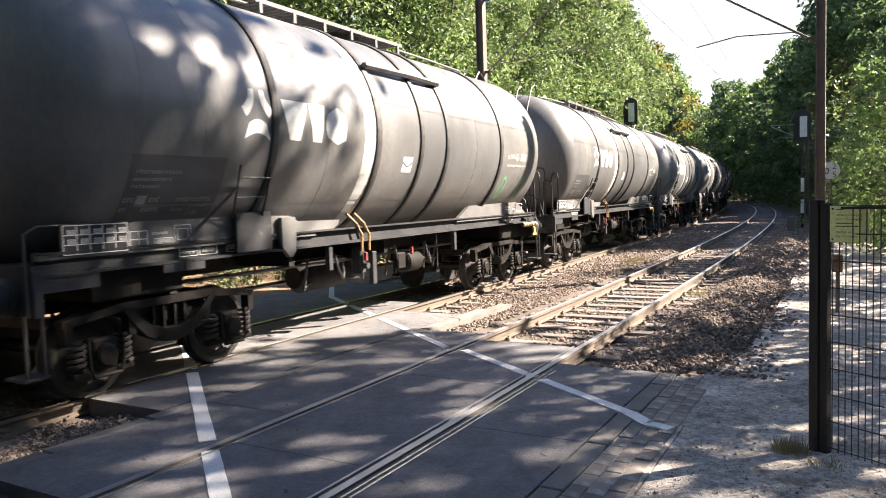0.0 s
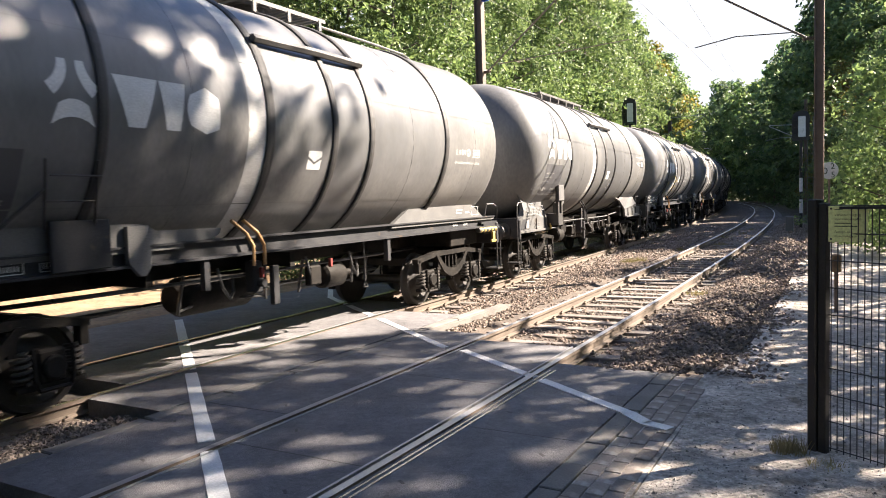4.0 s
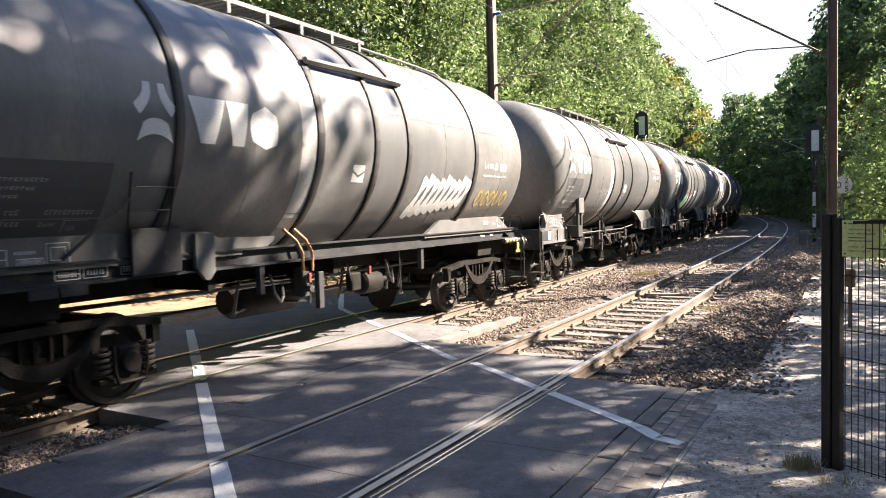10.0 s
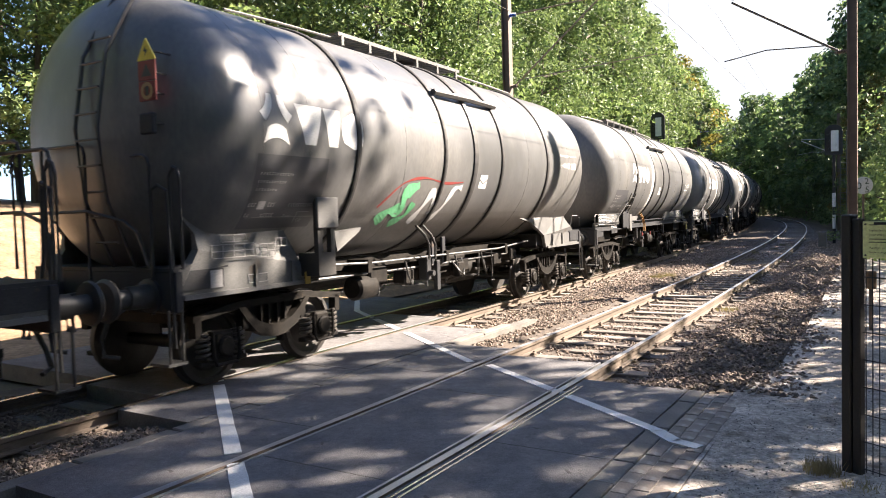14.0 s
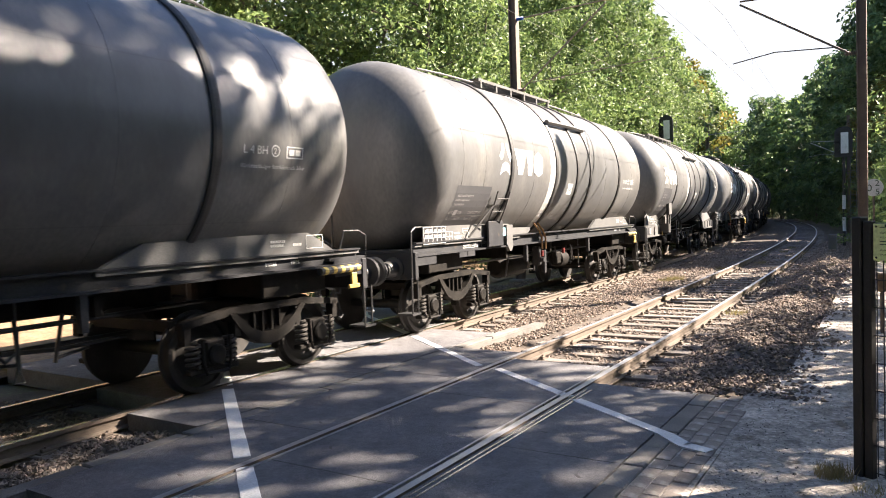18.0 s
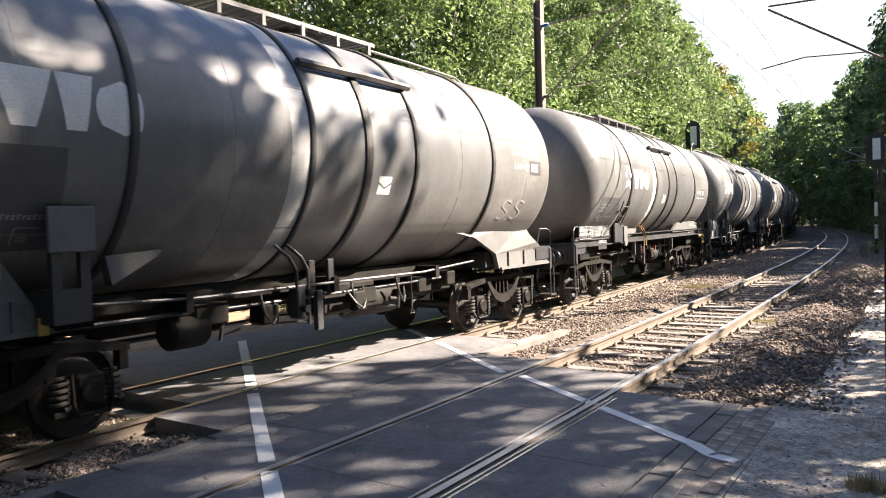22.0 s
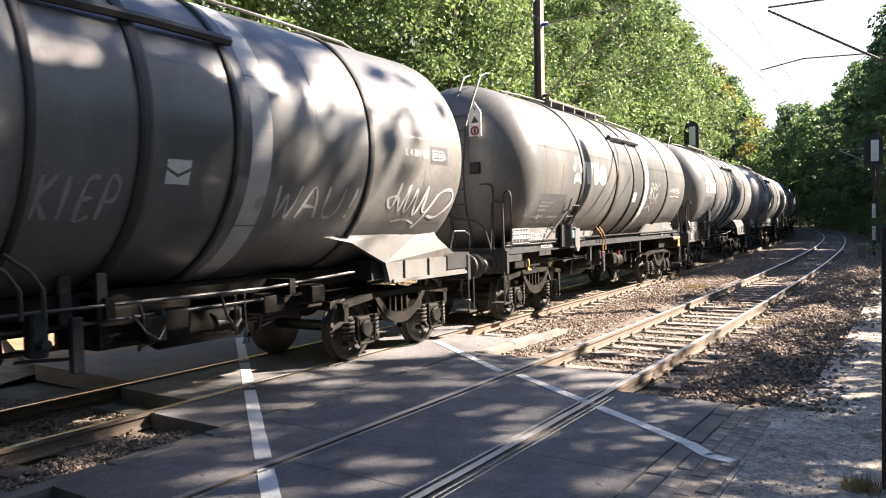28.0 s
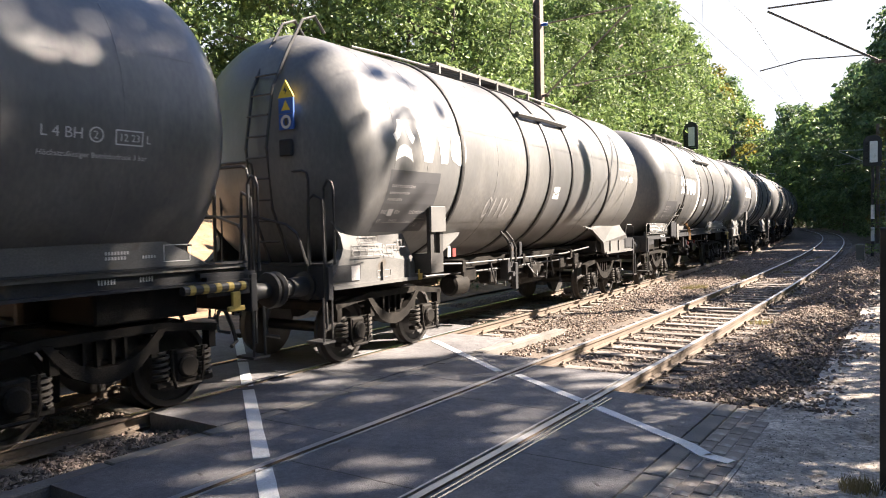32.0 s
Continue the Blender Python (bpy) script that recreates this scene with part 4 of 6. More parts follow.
def add_bogie(wagon, y):
    bm = box(bm_new(), -0.95, 0.95, -0.22, 0.22, 0.72, 1.0, 0.03)
    lathe = lathe_y(bm_new(), [(0, 0), (0.32, 0), (0.32, 0.3), (0, 0.3)], 20)
    me = mesh_of("c", shifted(turned_z(lathe), 0, 0, 1.0), BOGIE)
    bm.from_mesh(me)
    bpy.data.meshes.remove(me)
    for s in (-1, 1):
        box(bm, -0.75, 0.75, s * 1.22 - 0.05, s * 1.22 + 0.05, 0.76, 0.88)
        rod(bm, (-0.75, s * 0.42, 0.42), (0.75, s * 0.42, 0.42), 0.03)
    bogie = part("bogie", bm, BOGIE, wagon, "grimy brown two-axle freight bogie")
    bogie.matrix_basis = pose(0, y, 0)
    for a in (-0.9, 0.9):
        w = placed("wheelset", WHEELSET, bogie, pose(0, a, WHEEL_R))
        w["label"] = "dark steel wheelset with worn treads"
        for s in (-1, 1):
            placed("axle_box", BOX_MESH[s], bogie, pose(0, a, WHEEL_R))
            placed("brake_block", BLOCK_MESH, bogie, pose(s * 0.76, a - 0.52 * (1 if a > 0 else -1), WHEEL_R))
            if s > 0:
                for o in (-0.27, 0.27):
                    placed("spring", SPRING_MESH, bogie, pose(s * 1.0, a + o, WHEEL_R + 0.02))
    for s in (-1, 1):
        placed("side_frame", FRAME_MESH[s], bogie)


# -- shared wagon parts --
def tank_bm(front, dish):
    """Barrel with dished ends; front: where the shell begins at the leading end, dish: how far that end bulges."""
    prof, back = [(0, -front - dish)], [(0, HALF + 0.85)]
    for i in range(1, 13):
        a = i / 12 * math.pi / 2
        r = RADIUS * math.sin(a) ** 0.8
        prof.append((r, -front - dish * math.cos(a)))
        back.append((r, HALF + 0.85 * math.cos(a)))
    n = 16
    for i in range(1, n):
        prof.append((RADIUS, -front + (HALF + front) * i / n))
    return lathe_y(bm_new(), prof + back[::-1], 72, 0, AXIS)


def hoop_bm(y, half=0.05, rise=0.035):
    return lathe_y(bm_new(), [(RADIUS - 0.01, y - half), (RADIUS + rise * 0.7, y - half), (RADIUS + rise, y - half * 0.5), (RADIUS + rise, y + half * 0.5), (RADIUS + rise * 0.7, y + half), (RADIUS - 0.01, y + half)], 64, 0, AXIS)


def weld_bm(ys):
    bm = bm_new()
    for y in ys:
        lathe_y(bm, [(RADIUS - 0.003, y - 0.012), (RADIUS + 0.004, y), (RADIUS - 0.003, y + 0.012)], 48, 0, AXIS)
    for v in (0.62, -1.1):
        slab(bm, -HALF, HALF, v - 0.008, v + 0.008, 0.003, 1)
    return bm


def buffer_bm(end):
    bm = lathe_y(bm_new(), [(0, 6.40), (0.19, 6.40), (0.19, 6.44), (0.135, 6.45), (0.125, 6.72), (0.1, 6.72), (0.1, 6.92), (0.22, 6.925), (0.235, 6.955), (0.2, 6.99), (0, 6.998)], 20)
    if end < 0:
        bmesh.ops.rotate(bm, verts=bm.verts, cent=(0, 0, 0), matrix=Matrix.Rotation(radians(180), 3, "Z"))
    return bm


def end_gear(wagon, end, big):
    """Headstock, buffers, coupling, platform and rails at one end of a wagon; end is -1 or 1."""
    e = end
    bm = box(bm_new(), -1.28, 1.28, min(e * 6.3, e * 6.4), max(e * 6.3, e * 6.4), 0.98, 1.42, 0.01)
    for x in (-1.2, 1.2):
        box(bm, x - 0.06, x + 0.06, min(e * 5.7, e * 6.3), max(e * 5.7, e * 6.3), 1.2, 1.42)
    head = part("headstock", bm, FRAME, wagon)
    for x in (-0.875, 0.875):
        b = part("buffer", buffer_bm(e), PIPE, wagon, smooth=True)
        b.matrix_basis = pose(x, 0, 1.16)
    bm = box(bm_new(), -0.05, 0.05, min(e * 6.4, e * 6.78), max(e * 6.4, e * 6.78), 1.08, 1.2, 0.01)
    tube(bm, [(0, e * 6.74, 1.1), (0.06, e * 6.8, 0.95), (0.05, e * 6.78, 0.78), (-0.05, e * 6.78, 0.78), (-0.06, e * 6.8, 0.95), (0, e * 6.74, 1.1)], 0.025)
    part("coupling", bm, PIPE, wagon)
    for x in (-0.5, 0.45):
        bm = bm_new()
        tube(bm, [(x, e * 6.42, 1.0), (x, e * 6.62, 0.92), (x, e * 6.72, 0.7), (x + 0.05, e * 6.74, 0.52), (x + 0.12, e * 6.6, 0.48)], 0.028)
        part("brake_hose", bm, PIPE, wagon)
    # platform grating
    bm = box(bm_new(), -1.25, 1.25, min(e * 5.62, e * 6.4), max(e * 5.62, e * 6.4), 1.42, 1.46)
    part("end_platform", bm, FRAME, wagon)
    rails = []
    r = 0.02
    if big:
        for x0, x1, y, top, foot in ((-1.15, 0.24, 6.68, 2.83, 1.0), (-0.6, 1.06, 6.5, 2.68, 1.45), (1.2, 1.36, 6.36, 2.55, 1.45)):
            rails.append(tube(bm_new(), [(x0, e * y, 1.45), (x0, e * y, top - 0.1), (x0 + 0.07, e * y, top), (x1 - 0.1, e * y, top), (x1 - 0.03, e * y, top - 0.03), (x1, e * y, top - 0.12), (x1, e * y, foot)], r))
        rails.append(tube(bm_new(), [(-1.15, e * 6.68, 2.1), (0.24, e * 6.68, 2.1), (0.75, e * 6.6, 1.98), (0.9, e * 6.55, 1.85), (1.0, e * 6.5, 1.46)], r))
        rails.append(tube(bm_new(), [(-0.55, e * 6.68, 1.46), (-0.55, e * 6.68, 2.82)], r * 0.9))
        rails.append(tube(bm_new(), [(0.9, e * 6.4, 0.95), (0.98, e * 6.44, 1.7), (1.0, e * 6.44, 2.3), (1.06, e * 6.4, 2.36), (1.2, e * 6.4, 2.3), (1.24, e * 6.4, 0.6)], r))
    else:
        rails.append(tube(bm_new(), [(-1.2, e * 6.68, 1.4), (-1.2, e * 6.68, 2.72), (-1.12, e * 6.68, 2.84), (-0.26, e * 6.68, 2.84), (-0.17, e * 6.68, 2.74), (-0.15, e * 6.68, 1.4)], r))
        rails.append(tube(bm_new(), [(-1.2, e * 6.68, 2.0), (-0.85, e * 6.68, 2.0), (-0.6, e * 6.66, 1.86), (-0.2, e * 6.6, 1.5)], r * 0.8))
        rails.append(tube(bm_new(), [(1.24, e * 6.44, 1.0), (1.24, e * 6.44, 1.75), (1.22, e * 6.3, 1.82), (1.2, e * 6.0, 1.82), (1.18, e * 5.9, 1.5)], r * 0.8))
    for one in rails:
        part("handrail", one, PIPE, wagon, "black bent-pipe handrail")
    # shunter's step
    bm = box(bm_new(), 1.0, 1.3, min(e * 6.3, e * 6.55), max(e * 6.3, e * 6.55), 0.42, 0.45)
    for y in (6.33, 6.5):
        tube(bm, [(1.27, e * y, 0.44), (1.27, e * y, 1.02)], 0.016)
    part("step", bm, PIPE, wagon)
    if big:
        bm = bm_new()
        out = 0.23 if e < 0 else 0.0
        for x in ((0.18, 0.56) if e < 0 else (-0.15, 0.23)):
            tube(bm, [(x, e * (6.1 + out), 1.46), (x, e * (6.42 + out), 2.2), (x, e * (6.5 + out), 3.0), (x, e * (6.36 + out), 3.8), (x, e * (6.05 + out), 4.35), (x, e * (5.75 + out), 4.82), (x, e * (5.5 + out), 4.92), (x, e * (5.3 + out), 4.72)], 0.022)
        for i in range(9):
            z = 1.75 + i * 0.28
            y = out + (6.25 + 0.25 * min(1, (z - 1.46) / 1.2) if z < 3.1 else 6.5 - (z - 3.0) ** 2 * 0.22)
            tube(bm, [(0.18 if e < 0 else -0.15, e * y, z), (0.56 if e < 0 else 0.23, e * y, z)], 0.014)
        part("ladder", bm, PIPE, wagon, "dark steel ladder up the tank's end")


def top_walk(wagon):
    """Narrow gangway and valve gear along the crown of the tank."""
    z = AXIS + RADIUS
    bm = bm_new()
    for x in (-0.4, 0.4):
        box(bm, x - 0.012, x + 0.012, -2.3, 1.7, z + 0.13, z + 0.19)
    deck = part("gangway", bm, GRATE, wagon, "weathered grey grating gangway on the tank's crown")
    slat = mesh_of("slat", box(bm_new(), -0.388, 0.388, -0.035, 0.035, 0.0, 0.03), GRATE)
    for i in range(27):
        placed("slat", slat, deck, pose(0, -2.26 + i * 0.15, z + 0.155))
    post = mesh_of("gangway_post", box(bm_new(), -0.022, 0.022, -0.03, 0.03, -0.14, 0.02), GRATE)
    for y in (-2.2, -1.45, -0.7, 0.05, 0.8, 1.55):
        for x in (-0.4, 0.4):
            placed("gangway_post", post, wagon, pose(x, y, z + 0.13))
    bm = bm_new()
    tube(bm, [(0.3, 1.7, z + 0.1), (0.3, 3.0, z + 0.09), (0.3, 4.3, z + 0.06), (0.2, 4.9, z - 0.02)], 0.022)
    part("crown_pipe", bm, GRATE, wagon)
    bm = bm_new()
    tube(bm, [(0.3, -2.3, z + 0.1), (0.3, -3.6, z + 0.08), (0.3, -4.6, z + 0.04)], 0.02)
    part("crown_pipe", bm, GRATE, wagon)
    dome = lathe_y(bm_new(), [(0, 0.0), (0.3, 0.0), (0.3, 0.22), (0.36, 0.23), (0.36, 0.28), (0.2, 0.34), (0, 0.35)], 20)
    part("manhole", shifted(turned_z(dome), 0, 0, 0), HOOP, wagon).matrix_basis = pose(0, 0.35, z - 0.1)


def saddle_flared(wagon, e):
    """The pale flared saddle that carries a frameless tank's end."""
    for s in (-1, 1):
        if e > 0:
            out = [(2.5, 1.86), (3.3, 1.72), (4.05, 1.40), (4.15, 1.12), (6.3, 1.12), (6.3, 1.38), (6.0, 1.43), (5.68, 1.56), (5.45, 1.72), (5.3, 1.98)]
        else:
            out = [(4.66, 1.93), (4.62, 1.8), (4.36, 1.38), (4.28, 1.12), (6.34, 1.12), (6.36, 1.42), (6.18, 1.5), (6.06, 1.64), (6.06, 1.82), (6.2, 2.02), (5.9, 1.97)]
        bm = bm_new()
        a = [bm.verts.new((s * (1.24 if z < 1.5 else 1.30 - 0.28 * max(0, z - 1.5)), e * y, z)) for y, z in out]
        b = [bm.verts.new((s * (1.16 if z < 1.5 else 1.16), e * y, z)) for y, z in out]
        n = len(out)
        for i in range(n):
            bm.faces.new((a[i], a[(i + 1) % n], b[(i + 1) % n], b[i]))
        bm.faces.new(a)
        bm.faces.new(b[::-1])
        bmesh.ops.recalc_face_normals(bm, faces=bm.faces)
        box(bm, min(s * 1.22, s * 1.275), max(s * 1.22, s * 1.275), min(e * 4.2, e * 6.28), max(e * 4.2, e * 6.28), 1.1, 1.15)
        for y in (4.5, 5.15):
            box(bm, min(s * 1.22, s * 1.27), max(s * 1.22, s * 1.27), min(e * y, e * (y + 0.05)), max(e * y, e * (y + 0.05)), 1.15, 1.42)
        saddle = part("saddle", bm, SADDLE, wagon, "pale grey flared saddle plate")
        if e < 0 < s:
            # white-lined load tables on the sloping plate
            bm = bm_new()
            for y0, y1, z0, z1, rows, cols in ((-5.88, -5.2, 1.53, 1.68, 2, 4), (-5.7, -5.3, 1.71, 1.79, 1, 2), (-5.12, -4.86, 1.5, 1.66, 2, 2), (-4.82, -4.62, 1.62, 1.72, 1, 2), (-5.3, -4.98, 1.2, 1.3, 1, 1)):
                for i in range(rows + 1):
                    z = z0 + (z1 - z0) * i / rows
                    x = 1.305 - 0.28 * max(0, z - 1.5) if z > 1.5 else 1.243
                    box(bm, x, x + 0.004, y0, y1, z - 0.005, z + 0.005)
                for i in range(cols + 1):
                    y = y0 + (y1 - y0) * i / cols
                    x = 1.30 - 0.28 * max(0, (z0 + z1) / 2 - 1.5) if z0 > 1.45 else 1.243
                    box(bm, x, x + 0.006, y - 0.004, y + 0.004, z0, z1)
            part("table_line_work", bm, SPRAY_DULL, saddle)
    part("end_frame", box(bm_new(), -1.1, 1.1, min(e * 3.9, e * 6.3), max(e * 3.9, e * 6.3), 1.16, 1.44), FRAME, wagon)


def saddle_framed(wagon, e):
    """Sloping saddle sheets between sole bar and tank of a framed wagon."""
    for s in (-1, 1):
        out = [(2.2, 1.55), (2.75, 1.80), (5.2, 1.84), (5.42, 1.74), (5.75, 1.57), (6.3, 1.55), (6.3, 1.5), (2.2, 1.5)]
        bm = bm_new()
        a = [bm.verts.new((s * 1.22, e * y, z)) for y, z in out]
        b = [bm.verts.new((s * 1.15, e * y, z)) for y, z in out]
        n = len(out)
        for i in range(n):
            bm.faces.new((a[i], a[(i + 1) % n], b[(i + 1) % n], b[i]))
        bm.faces.new(a)
        bm.faces.new(b[::-1])
        bmesh.ops.recalc_face_normals(bm, faces=bm.faces)
        part("saddle", bm, SADDLE, wagon, "pale grey saddle sheet")


def common(wagon, front, dish):
    part("tank", tank_bm(front, dish), TANK, wagon, "smooth dark grey tank barrel with domed ends", smooth=True)
    part("weld_seam", weld_bm((-5.42, -4.6, -2.4, 2.2, 4.5)), TANK, wagon)
    bm = bm_new()
    a = radians(33)
    c, s_ = math.cos(a), math.sin(a)
    tube(bm, [((RADIUS + 0.07) * c, -1.22, AXIS + (RADIUS + 0.07) * s_), ((RADIUS + 0.09) * c, 0, AXIS + (RADIUS + 0.09) * s_), ((RADIUS + 0.07) * c, 1.06, AXIS + (RADIUS + 0.07) * s_)], 0.055, 6)
    part("side_beam", bm, HOOP, wagon)
    top_walk(wagon)
    for e in (-1, 1):
        add_bogie(wagon, e * PIVOT)


def under_gear(wagon, framed):
    """Brake cylinder, pipes, valves and rods below the tank."""
    z = 1.38 if framed else 1.2
    bm = lathe_y(bm_new(), [(0, -0.26), (0.15, -0.26), (0.19, -0.22), (0.19, 0.2), (0.15, 0.26), (0.05, 0.27), (0.05, 0.5), (0, 0.5)], 18)
    cyl = part("brake_cylinder", bm, BOGIE, wagon, "grimy brake cylinder", smooth=True)
    cyl.matrix_basis = pose(0.85, 0.95 if framed else -2.5, 0.86)
    bm = lathe_y(bm_new(), [(0, -0.68), (0.17, -0.68), (0.25, -0.56), (0.25, 0.56), (0.17, 0.68), (0, 0.68)], 18)
    res = part("air_reservoir", bm, BOGIE, wagon, smooth=True)
    res.matrix_basis = pose(0.35, -1.0 if framed else 1.4, 0.82)
    bm = bm_new()
    tube(bm, [(0.2, -6.2, 1.02), (0.35, -3.0, 1.0), (0.3, 0, 0.98), (0.35, 3.0, 1.0), (0.2, 6.2, 1.02)], 0.03)
    tube(bm, [(0.9, -3.6, 1.08), (0.95, -1.0, 1.06), (0.95, 2.6, 1.08)], 0.022)
    tube(bm, [(0.0, -3.4, 0.72), (0.0, 3.4, 0.72)], 0.035)
    tube(bm, [(0.85, 1.3, 0.86), (0.5, 2.2, 0.75), (0.2, 3.2, 0.72)], 0.025)
    part("brake_pipe", bm, PIPE, wagon)
    bm = bm_new()
    for y in (-1.15, -0.95):
        tube(bm, [(1.22, y - 0.3, 1.78), (1.26, y - 0.1, 1.62), (1.28, y, 1.45), (1.28, y, 1.2)], 0.022)
    part("drain_pipe", bm, ORANGE_PIPE if framed else PIPE, wagon, "bent drain pipe")
    bm = box(bm_new(), 0.95, 1.12, -0.98, -0.82, 0.82, 1.24, 0.02)
    rod(bm, (1.0, -0.9, 0.95), (1.22, -0.9, 0.95), 0.05)
    box(bm, 1.02, 1.1, -0.6, -0.48, 0.62, 1.15, 0.01)
    part("valve_box", bm, FRAME, wagon)
    if framed:
        for x, y, z0 in ((1.14, -0.92, 1.02), (1.02, 0.7, 1.0)):
            part("valve_handle", box(bm_new(), x, x + 0.05, y, y + 0.06, z0, z0 + 0.14, 0.01), RED, wagon, "red painted valve handle")
    bm = bm_new()
    tube(bm, [(1.16, 1.45, z), (1.17, 1.45, 0.75), (1.17, 1.4, 0.62), (1.17, 1.5, 0.62), (1.16, 1.45, 0.75)], 0.014)
    part("pull_rod", bm, PIPE, wagon)
    bm = box(bm_new(), -0.14, 0.14, -3.9, 3.9, 1.05 if framed else 0.9, 1.3 if framed else 1.34)
    part("centre_sill", bm, BOGIE, wagon)
    for y in (-2.6, -0.2, 2.3):
        for e in (-1, 1):
            part("cross_member", box(bm_new(), min(e * 0.142, e * 1.1), max(e * 0.142, e * 1.1), y - 0.05, y + 0.05, 1.1, 1.3), BOGIE, wagon)
    # brake levers, hangers and hoses
    for y, e in ((-1.9, 1), (-0.35, -1), (0.35, 1), (1.7, -1), (2.05, 1)):
        bm = rod(bm_new(), (0.72, y, 0.66), (0.78, y + 0.06 * e, 1.14), 0.022, 6)
        rod(bm, (0.72, y, 0.7), (0.5, y + 0.5 * e, 0.72), 0.018, 6)
        part("brake_lever", bm, PIPE, wagon)
    for y in (-1.55, 0.15, 1.2):
        part("brake_hose", tube(bm_new(), [(1.05, y, 1.2), (1.08, y + 0.05, 0.95), (1.05, y + 0.2, 0.8), (0.95, y + 0.36, 0.86), (0.9, y + 0.4, 1.05)], 0.018), PIPE, wagon)
    if not framed:
        for y0, y1, x, z0 in ((-2.9, -1.2, -0.55, 0.72), (-0.2, 1.0, 0.6, 0.74), (2.2, 3.3, 0.5, 0.8)):
            part("equipment_box", box(bm_new(), x - 0.22, x + 0.22, y0, y1, z0, 1.2, 0.05), BOGIE, wagon)
    bm = box(bm_new(), 0.98, 1.1, 0.18, 0.44, 0.78, 1.06, 0.02)
    part("relay_valve", bm, BOGIE, wagon)
    bm = bm_new()
    lathe_y(bm, [(0, 0.0), (0.16, 0.0), (0.16, 0.3), (0.1, 0.4), (0.1, 0.65), (0, 0.65)], 14)
    outlet = part("bottom_outlet", turned_z(bm), BOGIE, wagon)
    outlet.matrix_basis = pose(0.3, -0.15, 0.75)


def lined(bm, x, y0, y1, z0, z1, rows, cols):
    """Thin painted lines of a table that faces +x."""
    for i in range(rows + 1):
        z = z0 + (z1 - z0) * i / rows
        box(bm, x, x + 0.003, y0, y1, z - 0.004, z + 0.004)
    for i in range(cols + 1):
        y = y0 + (y1 - y0) * i / cols
        box(bm, x, x + 0.0036, y - 0.004, y + 0.004, z0, z1)


def framed_wagon():
    w = new("tank_wagon", None)
    common(w, FRONT, DISH)
    for y, h in ((-3.5, 0.055), (-1.2, 0.065), (0.1, 0.055), (1.0, 0.055), (3.35, 0.06)):
        part("hoop", hoop_bm(y, h), HOOP, w)
    for s in (-1, 1):
        o = [(1.12, 1.345), (1.28, 1.345), (1.28, 1.372), (1.17, 1.378), (1.17, 1.545), (1.25, 1.55), (1.25, 1.572), (1.12, 1.572)]
        bm = bm_new()
        a = [bm.verts.new((s * x, -6.3, z)) for x, z in o]
        b = [bm.verts.new((s * x, 6.3, z)) for x, z in o]
        for i in range(8):
            bm.faces.new((a[i], a[(i + 1) % 8], b[(i + 1) % 8], b[i]))
        bm.faces.new(a[::-1])
        bm.faces.new(b)
        bmesh.ops.recalc_face_normals(bm, faces=bm.faces)
        part("sole_bar", bm, FRAME, w)
    for e in (-1, 1):
        saddle_framed(w, e)
    for y in (-1.9, 2.05):
        bm = box(bm_new(), 1.17, 1.25, y - 0.04, y + 0.04, 0.98, 1.36)
        part("bracket", bm, FRAME, w)
    under_gear(w, True)
    for e in (-1, 1):
        part("body_bolster", box(bm_new(), -1.1, 1.1, min(e * 4.5, e * 5.7), max(e * 4.5, e * 5.7), 1.02, 1.34, 0.02), BOGIE, w)
    # striped hand bar and yellow coupling lever at the frame's end
    bar = part("hand_bar", rod(bm_new(), (1.3, 5.35, 1.3), (1.3, 6.2, 1.3), 0.05, 10), HOOP, w, "black and yellow striped bar")
    for i in range(5):
        part("stripe_band", rod(bm_new(), (1.3, 5.42 + i * 0.17, 1.3), (1.3, 5.49 + i * 0.17, 1.3), 0.053, 10), YELLOW, bar)
    bm = box(bm_new(), 1.3, 1.34, 5.98, 6.1, 1.05, 1.24, 0.01)
    box(bm, 1.3, 1.34, 5.92, 6.16, 1.02, 1.08, 0.01)
    part("coupling_lever", bm, YELLOW, w, "yellow painted lever plate")
    # dark board on brackets, with ladder irons
    part("tool_board", box(bm_new(), 1.28, 1.33, -3.86, -3.22, 1.38, 1.87, 0.01), FRAME, w, "dark grey square board")
    for y in (-3.9, -3.38):
        part("board_iron", tube(bm_new(), [(1.31, y, 1.8), (1.5, y - 0.1, 2.1), (1.66, y - 0.18, 2.42)], 0.013), HOOP, w)
    for z in (2.05, 2.28):
        part("board_rung", tube(bm_new(), [(1.47 + (z - 2.05) * 0.55, -4.0, z), (1.47 + (z - 2.05) * 0.55, -3.48, z)], 0.01), HOOP, w)
    part("board_stay", tube(bm_new(), [(1.53, -4.02, 2.16), (1.3, -4.6, 1.6)], 0.02), HOOP, w)
    # bracket box beside the board and the pale sheet behind the sole bar
    part("bracket_box", prism(bm_new(), [(-3.0, 1.78), (-2.72, 1.78), (-2.72, 1.34), (-2.8, 1.25), (-2.86, 1.25), (-3.0, 1.4)], 1.24, 1.3), SADDLE, w)
    part("side_sheet", prism(bm_new(), [(-2.7, 1.575), (-1.75, 1.575), (-1.62, 1.64), (-1.6, 1.7), (-2.7, 1.72)], 1.18, 1.2), SADDLE, w)
    # white-lined tables on the saddle and on dark plates under the sole bar
    plate = part("data_plate", box(bm_new(), 1.225, 1.238, -6.08, -5.31, 1.52, 1.83), FRAME, w, "dark plate with a white-lined load table")
    bm = bm_new()
    lined(bm, 1.237, -6.05, -5.33, 1.535, 1.815, 3, 5)
